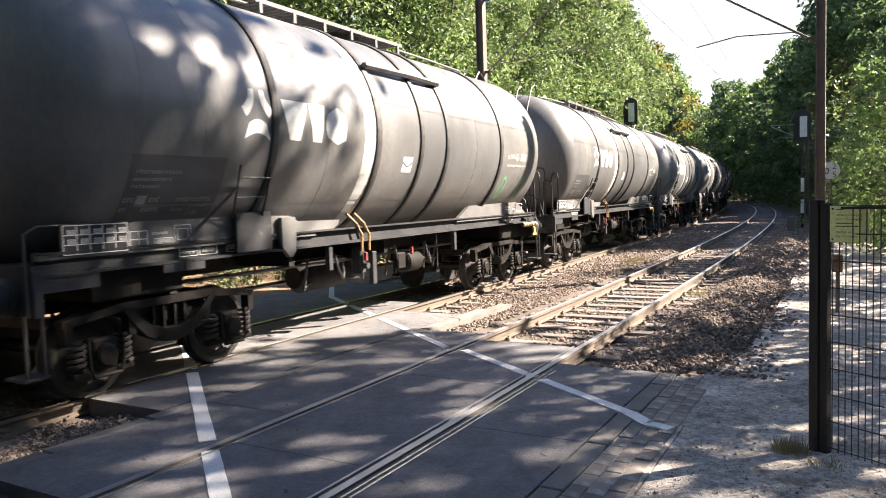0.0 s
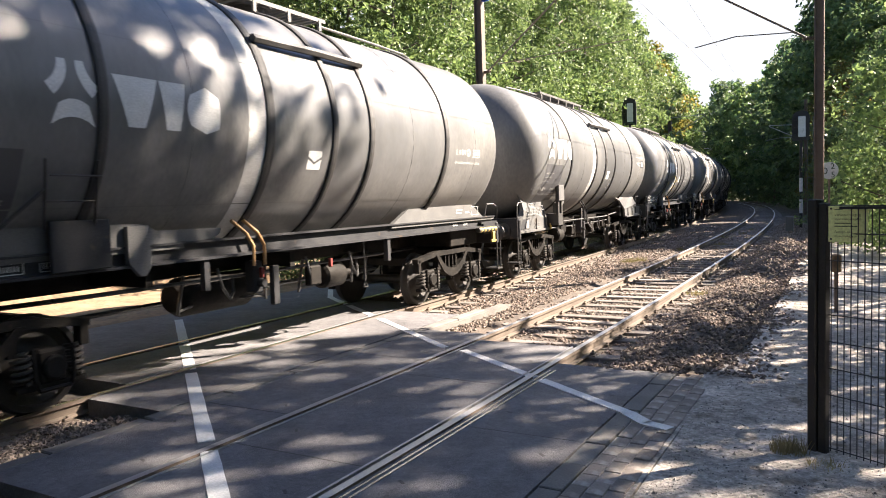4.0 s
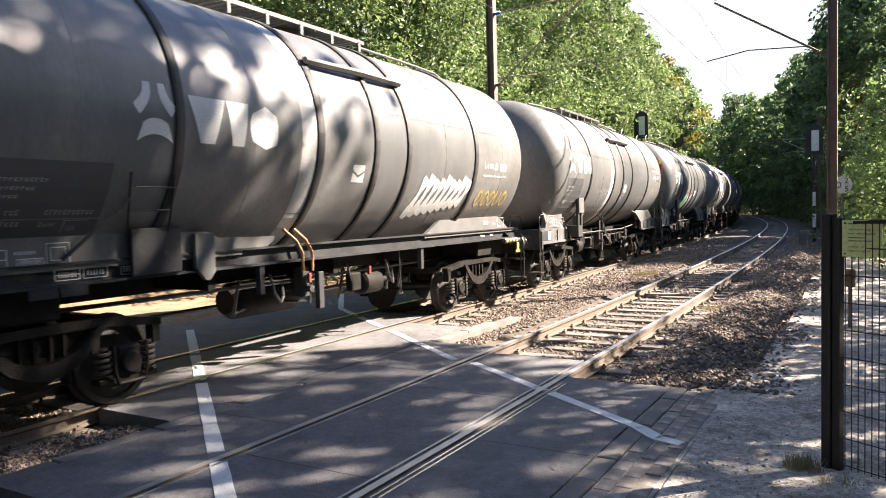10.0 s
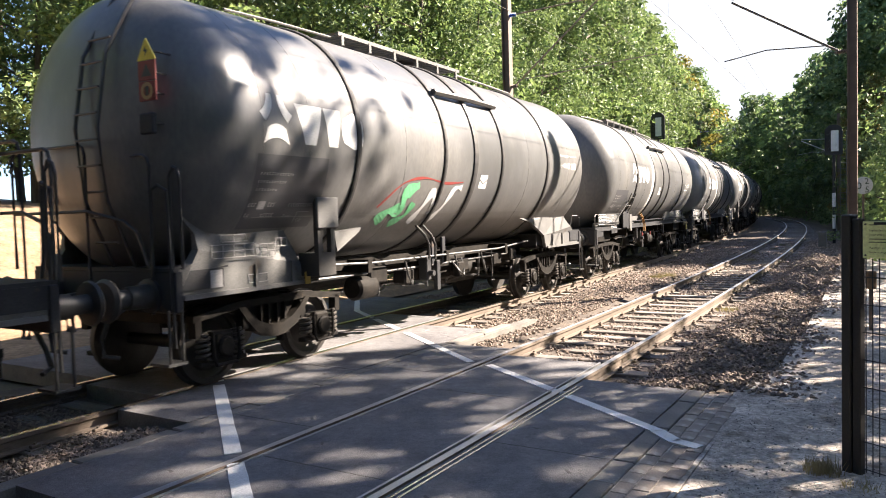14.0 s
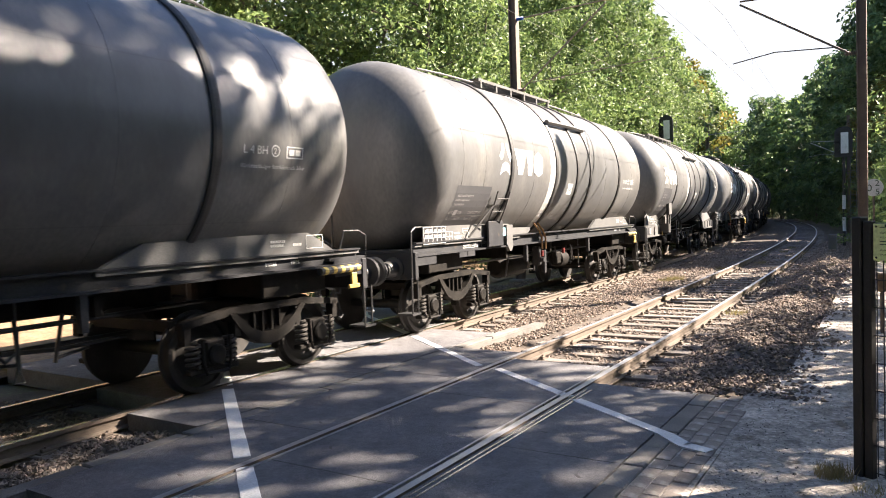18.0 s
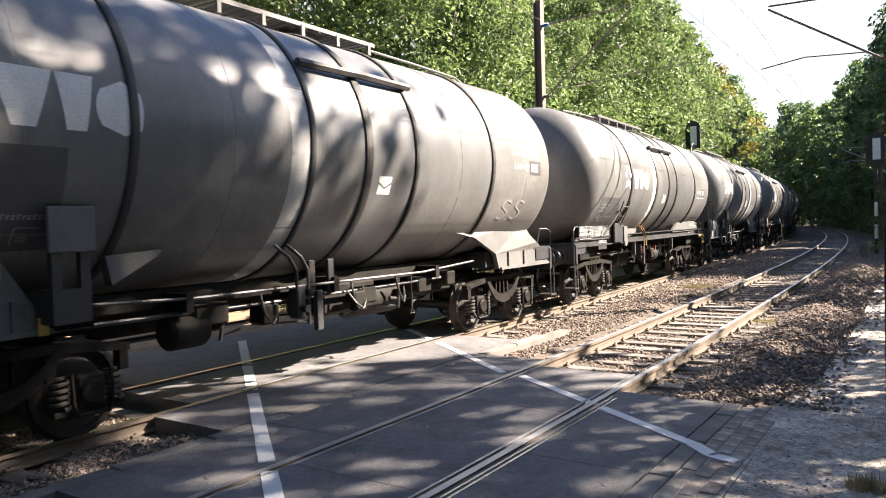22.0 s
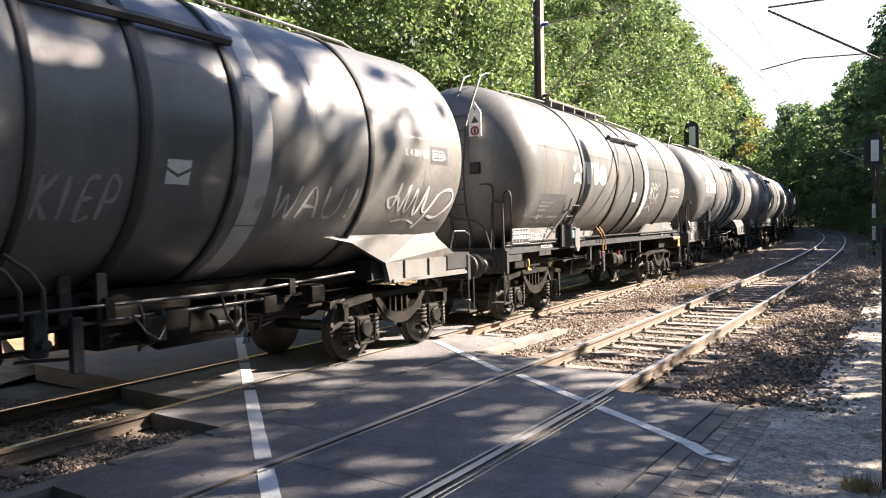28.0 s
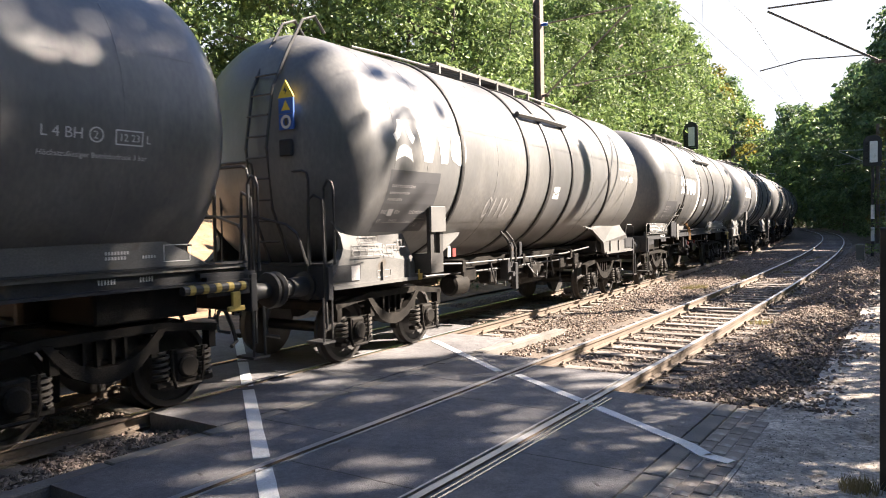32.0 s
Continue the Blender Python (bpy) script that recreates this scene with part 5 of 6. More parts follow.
    for i in range(5):
        for z, tall in ((1.75, 0.05), (1.66, 0.05)):
            for d in (0.0, 0.03, 0.06):
                box(bm, 1.237, 1.24, -6.0 + i * 0.144 + d, -5.988 + i * 0.144 + d, z - tall / 2, z + tall / 2)
    part("table_line_work", bm, LETTER, plate)
    bm = bm_new()
    lined(bm, 1.222, -5.29, -5.07, 1.55, 1.72, 2, 2)
    lined(bm, 1.222, -4.98, -4.73, 1.57, 1.63, 1, 1)
    lined(bm, 1.222, -4.7, -4.47, 1.56, 1.76, 1, 1)
    lined(bm, 1.222, -4.66, -4.51, 1.6, 1.72, 1, 1)
    for i in range(7):
        box(bm, 1.222, 1.225, -4.95 + i * 0.03, -4.938 + i * 0.03, 1.58, 1.62)
        box(bm, 1.222, 1.225, -5.0 + i * 0.03, -4.988 + i * 0.03, 1.67, 1.7)
    part("saddle_lettering", bm, LETTER, w)
    for y0, y1, z0, z1 in ((-4.92, -4.63, 1.25, 1.342), (-4.61, -4.33, 1.25, 1.342)):
        part("small_plate", box(bm_new(), 1.262, 1.274, y0, y1, z0, z1), FRAME, w)
    bm = bm_new()
    lined(bm, 1.172, -4.6, -4.34, 1.4, 1.5, 2, 1)
    lined(bm, 1.172, -4.3, -4.04, 1.4, 1.5, 1, 1)
    lined(bm, 1.172, -3.88, -3.65, 1.4, 1.48, 1, 1)
    for y0, n in ((-4.56, 6), (-4.26, 6), (-3.85, 5), (4.5, 6), (4.95, 5)):
        for i in range(n):
            box(bm, 1.172, 1.175, y0 + i * 0.033, y0 + 0.013 + i * 0.033, 1.425, 1.475)
    part("frame_lettering", bm, LETTER, w)
    bm = bm_new()
    for y0, n, z in ((4.55, 7, 1.68), (4.55, 8, 1.73), (4.95, 5, 1.68)):
        for i in range(n):
            box(bm, 1.222, 1.225, y0 + i * 0.033, y0 + 0.018 + i * 0.033, z - 0.016, z + 0.016)
    lined(bm, 1.222, 5.2, 5.52, 1.62, 1.79, 1, 1)
    part("frame_lettering", bm, LETTER, w)
    return w


def frameless_wagon():
    w = new("tank_wagon", None)
    common(w, FRONT, DISH)
    for y, h in ((-3.6, 0.045), (-1.22, 0.04), (-0.15, 0.07), (0.95, 0.04), (3.22, 0.045)):
        part("hoop", hoop_bm(y, h), HOOP, w)
    for e in (-1, 1):
        saddle_flared(w, e)
    under_gear(w, False)
    for y in (-0.62, -0.25):
        part("upright", box(bm_new(), 1.0, 1.05, y - 0.06, y + 0.06, 1.08, 1.55, 0.01), FRAME, w)
    bm = box(bm_new(), 0.62, 0.7, -3.9, 4.0, 1.14, 1.34)
    part("side_rail", bm, BOGIE, w)
    for y, z, l in ((-2.2, 1.02, 0.5), (-1.3, 0.92, 0.3), (0.6, 0.98, 0.45), (2.1, 1.0, 0.4), (2.9, 1.05, 0.3)):
        part("brake_gear", box(bm_new(), 0.72, 0.98, y - l / 2, y + l / 2, z - 0.13, z + 0.13, 0.03), BOGIE, w)
    bm = bm_new()
    tube(bm, [(1.02, -3.9, 1.3), (1.08, -2.5, 1.24), (1.08, 1.9, 1.22), (1.02, 3.6, 1.3)], 0.02)
    part("conduit", bm, PIPE, w)
    bm = bm_new()
    tube(bm, [(1.0, 0.1, 1.1), (1.12, 0.18, 0.9), (1.14, 0.3, 0.82), (1.1, 0.4, 0.92), (1.02, 0.45, 1.12)], 0.016)
    part("hose_loop", bm, PIPE, w)
    # board and wedge at the front saddle
    bm = box(bm_new(), 1.54, 1.58, -4.38, -3.95, 1.82, 2.22, 0.01)
    part("notice_board", bm, SADDLE, w, "grey square notice board")
    bm = box(bm_new(), 1.47, 1.54, -4.34, -4.25, 1.5, 2.2)
    box(bm, 1.47, 1.54, -4.08, -3.99, 1.5, 2.2)
    box(bm, 1.2, 1.54, -4.34, -3.99, 1.2, 1.5)
    part("board_post", bm, HOOP, w)
    part("wedge", prism(bm_new(), [(-3.68, 1.76), (-3.05, 1.8), (-3.1, 1.74), (-3.62, 1.48)], 1.16, 1.28), SADDLE, w)
    part("yellow_mark", box(bm_new(), 1.31, 1.33, -4.36, -4.27, 1.1, 1.26), YELLOW, w)
    bm = box(bm_new(), 1.25, 1.262, -5.9, -5.72, 1.2, 1.4)
    part("hatched_plate", bm, SPRAY_DULL, w)
    return w


def arc_lobe(bm, inner, outer, cuts=6):
    """A patch of paint between two curved edges, each through three (y, v) points."""
    def along(p, q, r, s):
        p, q, r = Vector(p), Vector(q), Vector(r)
        return (1 - s) ** 2 * p + 2 * s * (1 - s) * (2 * q - (p + r) / 2) + s * s * r
    rows = [(along(*inner, i / cuts), along(*outer, i / cuts)) for i in range(cuts + 1)]
    made = [(bm.verts.new(on_tank(*a, 0.005)), bm.verts.new(on_tank(*b, 0.005))) for a, b in rows]
    for (p, q), (r, t) in zip(made, made[1:]):
        bm.faces.new((p, q, t, r))


def owner_mark(wagon, y, v, gap):
    """The owner's mark as plain shapes: three curved lobes, then a wedge, a tapered block and a rounded block."""
    bm = bm_new()
    arc_lobe(bm, ((y - 0.05, v + 0.31), (y - 0.07, v + 0.14), (y - 0.19, v - 0.02)), ((y - 0.13, v + 0.31), (y - 0.17, v + 0.18), (y - 0.27, v + 0.08)))
    arc_lobe(bm, ((y + 0.05, v + 0.31), (y + 0.07, v + 0.14), (y + 0.19, v - 0.02)), ((y + 0.13, v + 0.31), (y + 0.17, v + 0.18), (y + 0.27, v + 0.08)))
    arc_lobe(bm, ((y - 0.15, v - 0.09), (y, v - 0.04), (y + 0.15, v - 0.09)), ((y - 0.22, v - 0.28), (y, v - 0.2), (y + 0.22, v - 0.28)))
    part("owner_mark", bm, LETTER, wagon, "white painted owner's mark")
    bm = bm_new()
    y += gap
    decal(bm, ((y + 0.16, v - 0.25), (y + 0.36, v - 0.25), (y + 0.52, v + 0.24), (y, v + 0.24)), 0.005)
    decal(bm, ((y + 0.62, v - 0.25), (y + 0.8, v - 0.25), (y + 0.88, v + 0.24), (y + 0.54, v + 0.24)), 0.005)
    arc_lobe(bm, ((y + 1.34, v + 0.14), (y + 1.36, v - 0.02), (y + 1.34, v - 0.2)), ((y + 1.16, v + 0.24), (y + 1.18, v - 0.02), (y + 1.16, v - 0.26)))
    arc_lobe(bm, ((y + 1.16, v + 0.24), (y + 1.18, v - 0.02), (y + 1.16, v - 0.26)), ((y + 0.94, v + 0.14), (y + 0.89, v - 0.02), (y + 0.94, v - 0.18)))
    part("owner_mark", bm, LETTER, wagon, "white painted owner's mark")


def markings(wagon, k):
    """Painted shapes of the owner's mark, stripe, notices and lettering."""
    frameless = k in FRAMELESS
    stripe = None if k in NO_STRIPE else STRIPES.get(k, -1.57)
    owner_mark(wagon, *((-5.2, 0.1, 0.34) if frameless else (-3.8, -0.01, 0.42)))
    if stripe is not None:
        bm = lathe_y(bm_new(), [(RADIUS + 0.003, stripe), (RADIUS + 0.003, stripe + 0.3)], 64, 0, AXIS)
        part("stripe", bm, STRIPE, wagon, "worn white band round the tank")
    # chevron notice
    bm = bm_new()
    a = 0.1 if frameless else 0.2 if k == 14 else -0.44
    c, b = a + 0.14, a + 0.28
    for p, q, r in ((a, c, 1), (c, b, -1)):
        lo, hi = ((-0.55, -0.48), (-0.515, -0.445))
        first, last = (1, 0) if r > 0 else (0, 1)
        decal(bm, ((p, -0.62), (q, -0.62), (q, lo[last]), (p, lo[first])), 0.004, 1)
        decal(bm, ((p, hi[first]), (q, hi[last]), (q, -0.37), (p, -0.37)), 0.004, 1)
    part("chevron_notice", bm, LETTER, wagon)
    # tank code and pressure notice
    y, v, note = (3.98, -0.08, 0.17) if frameless else (3.72, -0.26, -0.42)
    bm = bm_new()
    write_on_tank(bm, "L 4 BH", y, v, 0.135)
    yc, vc = y + 0.5, v + 0.045
    for i in range(16):
        p, q = i / 16 * 6.2832, (i + 1) / 16 * 6.2832
        decal(bm, ((yc + 0.07 * math.cos(p), vc + 0.07 * math.sin(p)), (yc + 0.056 * math.cos(p), vc + 0.056 * math.sin(p)), (yc + 0.056 * math.cos(q), vc + 0.056 * math.sin(q)), (yc + 0.07 * math.cos(q), vc + 0.07 * math.sin(q))), 0.006, 1)
    write_on_tank(bm, "2", yc - 0.03, vc - 0.035, 0.1)
    date = {13: "07.24", 14: "12 23"}.get(k)
    y0, y1 = y + 0.68, y + 0.96
    for a, b, lo, hi in ((y0, y1, v - 0.03, v - 0.017), (y0, y1, v + 0.097, v + 0.11), (y0, y0 + 0.013, v - 0.03, v + 0.11), (y1 - 0.013, y1, v - 0.03, v + 0.11)):
        slab(bm, a, b, lo, hi, 0.008, 1)
    if date:
        write_on_tank(bm, date, y0 + 0.035, v + 0.008, 0.095)
        write_on_tank(bm, "L", y1 + 0.03, v, 0.11)
    else:
        slab(bm, y0 + 0.045, y0 + 0.13, v + 0.005, v + 0.075, 0.008, 1)
        slab(bm, y0 + 0.15, y0 + 0.235, v + 0.005, v + 0.075, 0.008, 1)
    write_on_tank(bm, "H\u00f6chstzul\u00e4ssiger Betriebsdruck 3 bar", y - 0.02, note, 0.068)
    part("tank_code", bm, LETTER, wagon)
    if k in (4, 7, 11, 12, 13):
        part("dark_panel", slab(bm_new(), y0 - 0.06, y1 + 0.13, v - 0.09, v + 0.17, 0.003, 3), PANEL, wagon)
    # dark panel with the wagon's data
    y, v, low = (-5.5, -0.3, 1.22) if frameless else (-5.52, -0.52, 1.0)
    p = part("dark_panel", slab(bm_new(), y, y + 1.28, v - 0.8 * low, v, 0.003, 6), PANEL, wagon)
    bm = bm_new()
    rng = random.Random(k)
    for y0, y1, drop, size in ((0.09, 0.65, 0.2, 0.04), (0.07, 0.54, 0.28, 0.035), (0.07, 0.43, 0.36, 0.035), (0.03, 0.13, 0.53, 0.06), (0.35, 0.45, 0.53, 0.06), (0.71, 1.19, 0.53, 0.055), (0.03, 0.12, 0.65, 0.055), (0.3, 0.52, 0.65, 0.055)):
        a = y + y0
        while a < y + y1:
            top = v - drop * low + size * rng.uniform(0.75, 1.0)
            slab(bm, a, a + 0.013, v - drop * low, top, 0.006, 1)
            slab(bm, a + 0.013, a + 0.03, top - 0.011, top, 0.006, 1)
            if rng.random() < 0.6:
                slab(bm, a + 0.013, a + 0.03, v - drop * low, v - drop * low + 0.011, 0.006, 1)
            a += 0.045
    slab(bm, y + 0.18, y + 0.3, v - 0.56 * low, v - 0.56 * low + 0.11, 0.006, 1)
    write_on_tank(bm, "Zacns", y + 0.68, v - 0.66 * low, 0.07)
    write_on_tank(bm, "GE", y + 0.97, v - 0.72 * low, 0.085)
    for a, b, lo, hi in ((0.93, 1.16, 0.6, 0.592), (0.93, 0.94, 0.74, 0.6)):
        slab(bm, y + a, y + b, v - lo * low, v - hi * low, 0.006, 1)
    part("panel_print", bm, SPRAY_DULL, p)


def dome_signs(wagon, colour, x, up):
    """Warning plates on the tank's front end: a triangle above two square plates and a small lidded box."""
    y = -6.58
    bm = bm_new()
    a, b, c, lo, hi = x - 0.14, x + 0.14, x, 3.645 + up, 3.87 + up
    v = [bm.verts.new(p) for p in ((a, y, lo), (b, y, lo), (c, y, hi), (a, y + 0.02, lo), (b, y + 0.02, lo), (c, y + 0.02, hi))]
    for f in ((0, 1, 2), (5, 4, 3), (0, 3, 4, 1), (1, 4, 5, 2), (2, 5, 3, 0)):
        bm.faces.new([v[i] for i in f])
    bmesh.ops.recalc_face_normals(bm, faces=bm.faces)
    triangle = part("warning_triangle", bm, SIGN_YELLOW if colour != "white" else LETTER, wagon, "triangular warning sign")
    bolt = bm_new()
    bolt.faces.new([bolt.verts.new((c + dx, y - 0.004, lo + dz)) for dx, dz in ((0.0, 0.15), (-0.035, 0.085), (-0.002, 0.085), (-0.012, 0.03), (0.035, 0.1), (0.006, 0.1))])
    part("pictogram", bolt, HOOP, triangle)
    base = {"blue": BLUE, "red": RED, "white": LETTER}[colour]
    upper = part("warning_plate", box(bm_new(), x - 0.13, x + 0.13, y, y + 0.02, 3.435 + up, 3.635 + up), base, wagon)
    plate = part("warning_plate", box(bm_new(), x - 0.13, x + 0.13, y, y + 0.02, 3.225 + up, 3.425 + up), base, wagon)
    ring = lathe_y(bm_new(), [(0.055, 0), (0.09, 0), (0.09, 0.006), (0.055, 0.006)], 18)
    part("ring", shifted(ring, x, y - 0.008, 3.325 + up), LETTER if colour == "blue" else RED if colour == "white" else ORANGE_PIPE, plate)
    part("pictogram", box(bm_new(), x - 0.025, x + 0.025, y - 0.006, y - 0.002, 3.28 + up, 3.37 + up), HOOP, plate)
    tri = bm_new()
    tri.faces.new([tri.verts.new(p) for p in ((x - 0.08, y - 0.004, 3.475 + up), (x + 0.08, y - 0.004, 3.475 + up), (x, y - 0.004, 3.605 + up))])
    part("pictogram", tri, SIGN_YELLOW if colour == "blue" else HOOP, upper)
    part("lidded_box", box(bm_new(), x - 0.13, x + 0.08, y - 0.02, y + 0.05, 2.88, 3.1, 0.015), FRAME, wagon)
    for z in (3.0, 3.32 + up, 3.53 + up, 3.75 + up):
        part("stand_off", rod(bm_new(), (x, y + 0.01, z), (x, y + 0.34, z), 0.012, 6), HOOP, wagon)


# -- paint sprayed on the tanks --
def shape(word, y, v, w, h):
    """Brush lines of simple letters side by side."""
    forms = {
        "W": [[(0, 1), (0.2, 0), (0.45, 0.75), (0.7, 0), (1, 1)]], "A": [[(0, 0), (0.45, 1), (0.9, 0)], [(0.15, 0.4), (0.8, 0.35)]],
        "U": [[(0, 1), (0.05, 0.2), (0.4, 0), (0.75, 0.25), (0.85, 1)]], "!": [[(0.3, 1), (0.2, 0.35)], [(0.15, 0.08), (0.2, 0)]],
        "O": [[(0.5, 1), (0.1, 0.7), (0.1, 0.25), (0.45, 0), (0.85, 0.3), (0.85, 0.75), (0.5, 1)]], "P": [[(0.1, 0), (0.2, 1), (0.8, 0.9), (0.75, 0.5), (0.2, 0.45)]],
        "S": [[(0.9, 0.9), (0.4, 1), (0.2, 0.7), (0.8, 0.35), (0.5, 0), (0.1, 0.1)]], "E": [[(0.8, 1), (0.15, 0.9), (0.1, 0), (0.8, 0.08)], [(0.15, 0.5), (0.65, 0.52)]],
        "K": [[(0.1, 1), (0.15, 0)], [(0.8, 1), (0.2, 0.5), (0.9, 0)]], "I": [[(0.3, 1), (0.35, 0)]], "R": [[(0.1, 0), (0.15, 1), (0.8, 0.8), (0.2, 0.5), (0.9, 0)]],
        "C": [[(0.9, 0.8), (0.4, 1), (0.1, 0.5), (0.4, 0), (0.9, 0.2)]], "~": [[(-0.4, 0.3), (0.2, 0.5), (0.7, 0.1), (1.3, 0.4)]],
    }
    bm = bm_new()
    step = w / max(1, len(word))
    for i, ch in enumerate(word):
        for line in forms.get(ch, []):
            stroke(bm, [(y + step * (i + p[0] * 0.85) + 0.12 * p[1] * h, v + p[1] * h) for p in line], 0.05 if h < 0.45 else 0.065)
    return bm


def graffiti(wagon, k):
    if k == 1:
        part("spray_tag", shape("OLLO", 3.6, -1.15, 1.3, 0.5), GREEN_SPRAY, wagon, "pale green sprayed tag")
    elif k == 4:
        part("spray_tag", shape("S", 0.4, -0.9, 0.4, 0.3), SPRAY_DULL, wagon)
    elif k == 5:
        bm = bm_new()
        for y, s in ((-2.55, 0.0), (-2.15, 0.02), (-1.8, 0.04)):
            stroke(bm, [(y, -1.25), (y + 0.1, -0.95), (y + 0.22, -0.62 + s), (y + 0.4, -0.6)], 0.16)
            stroke(bm, [(y + 0.05, -0.95), (y + 0.3, -0.9)], 0.12)
        part("spray_piece", bm, SPRAY, wagon, "sprayed block letters in pale blue and white")
        bm = bm_new()
        for y, v in ((-3.1, -0.7), (-3.25, -1.0), (-3.0, -1.2), (-1.05, -0.55), (-1.0, -0.85), (-1.2, -1.05)):
            stroke(bm, [(y, v), (y + 0.15, v + 0.03), (y + 0.3, v - 0.03), (y + 0.45, v + 0.02)], 0.035)
            stroke(bm, [(y + 0.1, v + 0.08), (y, v), (y + 0.1, v - 0.07)], 0.03)
        stroke(bm, [(-2.75, -1.38), (-2.75, -0.6), (-2.4, -0.4), (-1.5, -0.36), (-1.3, -0.6), (-1.45, -1.35)], 0.05, 0.008)
        part("spray_outline", bm, YELLOW, wagon, "yellow sprayed arrows and outline")
        part("spray_tag", shape("CES", 1.4, -0.42, 1.3, 0.34), SPRAY, wagon, "white sprayed tag with rays above it")
        bm = bm_new()
        for a, b in (((1.6, 0.05), (1.52, 0.28)), ((1.85, 0.08), (1.85, 0.32)), ((2.1, 0.06), (2.2, 0.28)), ((1.35, -0.02), (1.2, 0.15))):
            stroke(bm, [a, b], 0.045)
        stroke(bm, [(1.2, -0.6), (1.6, -0.55), (2.0, -0.58), (2.35, -0.72)], 0.045)
        part("spray_tag", bm, SPRAY, wagon)
        bm = bm_new()
        for line in ([(3.92, -0.62), (3.78, -1.0), (3.62, -1.38)], [(3.6, -1.18), (3.85, -0.98), (4.1, -0.8)], [(4.05, -0.7), (4.28, -0.66), (4.0, -0.95), (4.25, -0.92), (3.95, -1.2), (3.85, -1.22)],
                     [(4.55, -0.68), (4.4, -0.95), (4.22, -1.24)], [(4.82, -0.72), (4.42, -0.98), (4.75, -1.02), (4.55, -1.2)], [(5.12, -0.72), (4.88, -0.9), (4.85, -1.15), (5.08, -1.05), (5.22, -0.8), (5.12, -0.72)], [(3.85, -1.36), (4.2, -1.34), (4.6, -1.34)]):
            stroke(bm, line, 0.032)
        part("spray_tag", bm, SPRAY_DULL, wagon, "white sprayed tag, underlined")
    elif k == 6:
        bm = bm_new()
        for i in range(9):
            stroke(bm, [(1.35 + i * 0.2, -1.25 + 0.03 * i), (1.5 + i * 0.2, -0.8), (1.65 + i * 0.2, -0.5 + 0.05 * math.sin(i * 2))], 0.2)
        part("spray_piece", bm, SPRAY, wagon, "large white painted-over patch")
        part("spray_tag", shape("OOOUO", 3.65, -1.0, 1.4, 0.3), YELLOW, wagon, "thin yellow sprayed outline letters")
    elif k == 7:
        part("spray_tag", shape("OOPS", -2.85, -1.0, 1.25, 0.42), SPRAY_DULL, wagon, "faded white sprayed word")
        part("spray_tag", shape("CR", -0.4, -0.95, 0.8, 0.36), SPRAY_DULL, wagon)
        part("spray_tag", shape("OIIEIS", 1.5, -1.02, 1.7, 0.26), SPRAY_DULL, wagon)
        part("spray_tag", shape("IRIO", 3.7, -0.95, 1.3, 0.5), SPRAY_DULL, wagon)
    elif k == 8:
        bm = bm_new()
        stroke(bm, [(-2.7, -1.25), (-2.5, -1.05), (-2.2, -1.0), (-2.2, -0.75), (-1.9, -0.6)], 0.28)
        stroke(bm, [(-2.3, -1.3), (-2.0, -1.15), (-1.9, -0.9)], 0.18)
        part("spray_piece", bm, GREEN_SPRAY, wagon, "green sprayed letters with white edges")
        bm = stroke(bm_new(), [(-1.75, -1.3), (-1.6, -1.0), (-1.4, -0.7), (-1.25, -1.1)], 0.18)
        stroke(bm, [(-1.2, -1.3), (-0.95, -1.0), (-0.75, -0.65), (-0.5, -0.62)], 0.14)
        part("spray_piece", bm, SPRAY, wagon, "white dotted sprayed letters")
        bm = stroke(bm_new(), [(-2.85, -0.98), (-2.4, -0.6), (-1.8, -0.48), (-1.1, -0.55), (-0.5, -0.52)], 0.05, 0.003)
        part("spray_outline", bm, RED, wagon, "dull red sprayed shadow line")
    elif k == 11:
        part("spray_tag", shape("SS", 3.7, -1.02, 1.0, 0.36), SPRAY_DULL, wagon, "small white sprayed figures")
    elif k == 13:
        part("spray_tag", shape("WAU!", 1.6, -1.0, 1.7, 0.42), SPRAY, wagon, "white sprayed word")
        bm = stroke(bm_new(), [(3.98, -0.48), (3.86, -0.85), (3.74, -0.72), (3.95, -0.68), (4.05, -0.9), (4.12, -0.72), (4.2, -0.5), (4.18, -0.82), (4.26, -0.9), (4.4, -0.55), (4.42, -0.85), (4.5, -0.95), (4.66, -0.5), (4.66, -0.85), (4.78, -0.9), (5.0, -0.6), (5.3, -0.55), (5.38, -0.75), (5.1, -1.0), (4.85, -0.98)], 0.055)
        stroke(bm, [(4.95, -0.62), (4.72, -1.05), (4.6, -1.2)], 0.05)
        stroke(bm, [(4.0, -1.08), (4.3, -1.04), (4.6, -1.12)], 0.03)
        part("spray_tag", bm, SPRAY, wagon, "white sprayed tag")
        part("spray_tag", shape("KIEP", -1.15, -1.0, 0.8, 0.42), SPRAY_DULL, wagon, "faded sprayed tag")
    elif k == 14:
        part("spray_tag", shape("RCS", 1.65, -0.5, 0.85, 0.42), SPRAY_DULL, wagon, "pale yellow-green sprayed tag")
        bm = stroke(bm_new(), [(2.05 + 0.26 * math.cos(i * 0.524), -0.42 + 0.24 * math.sin(i * 0.524)) for i in range(13)], 0.03)
        stroke(bm, [(1.55, -0.8), (1.85, -0.72), (2.15, -0.9)], 0.04)
        stroke(bm, [(1.75, -0.25), (2.1, -0.45), (2.4, -0.62)], 0.03)
        part("spray_tag", bm, SPRAY_DULL, wagon)
    elif k == 15:
        part("spray_tag", shape("CIIU", -2.6, -1.0, 0.9, 0.36), SPRAY_DULL, wagon)


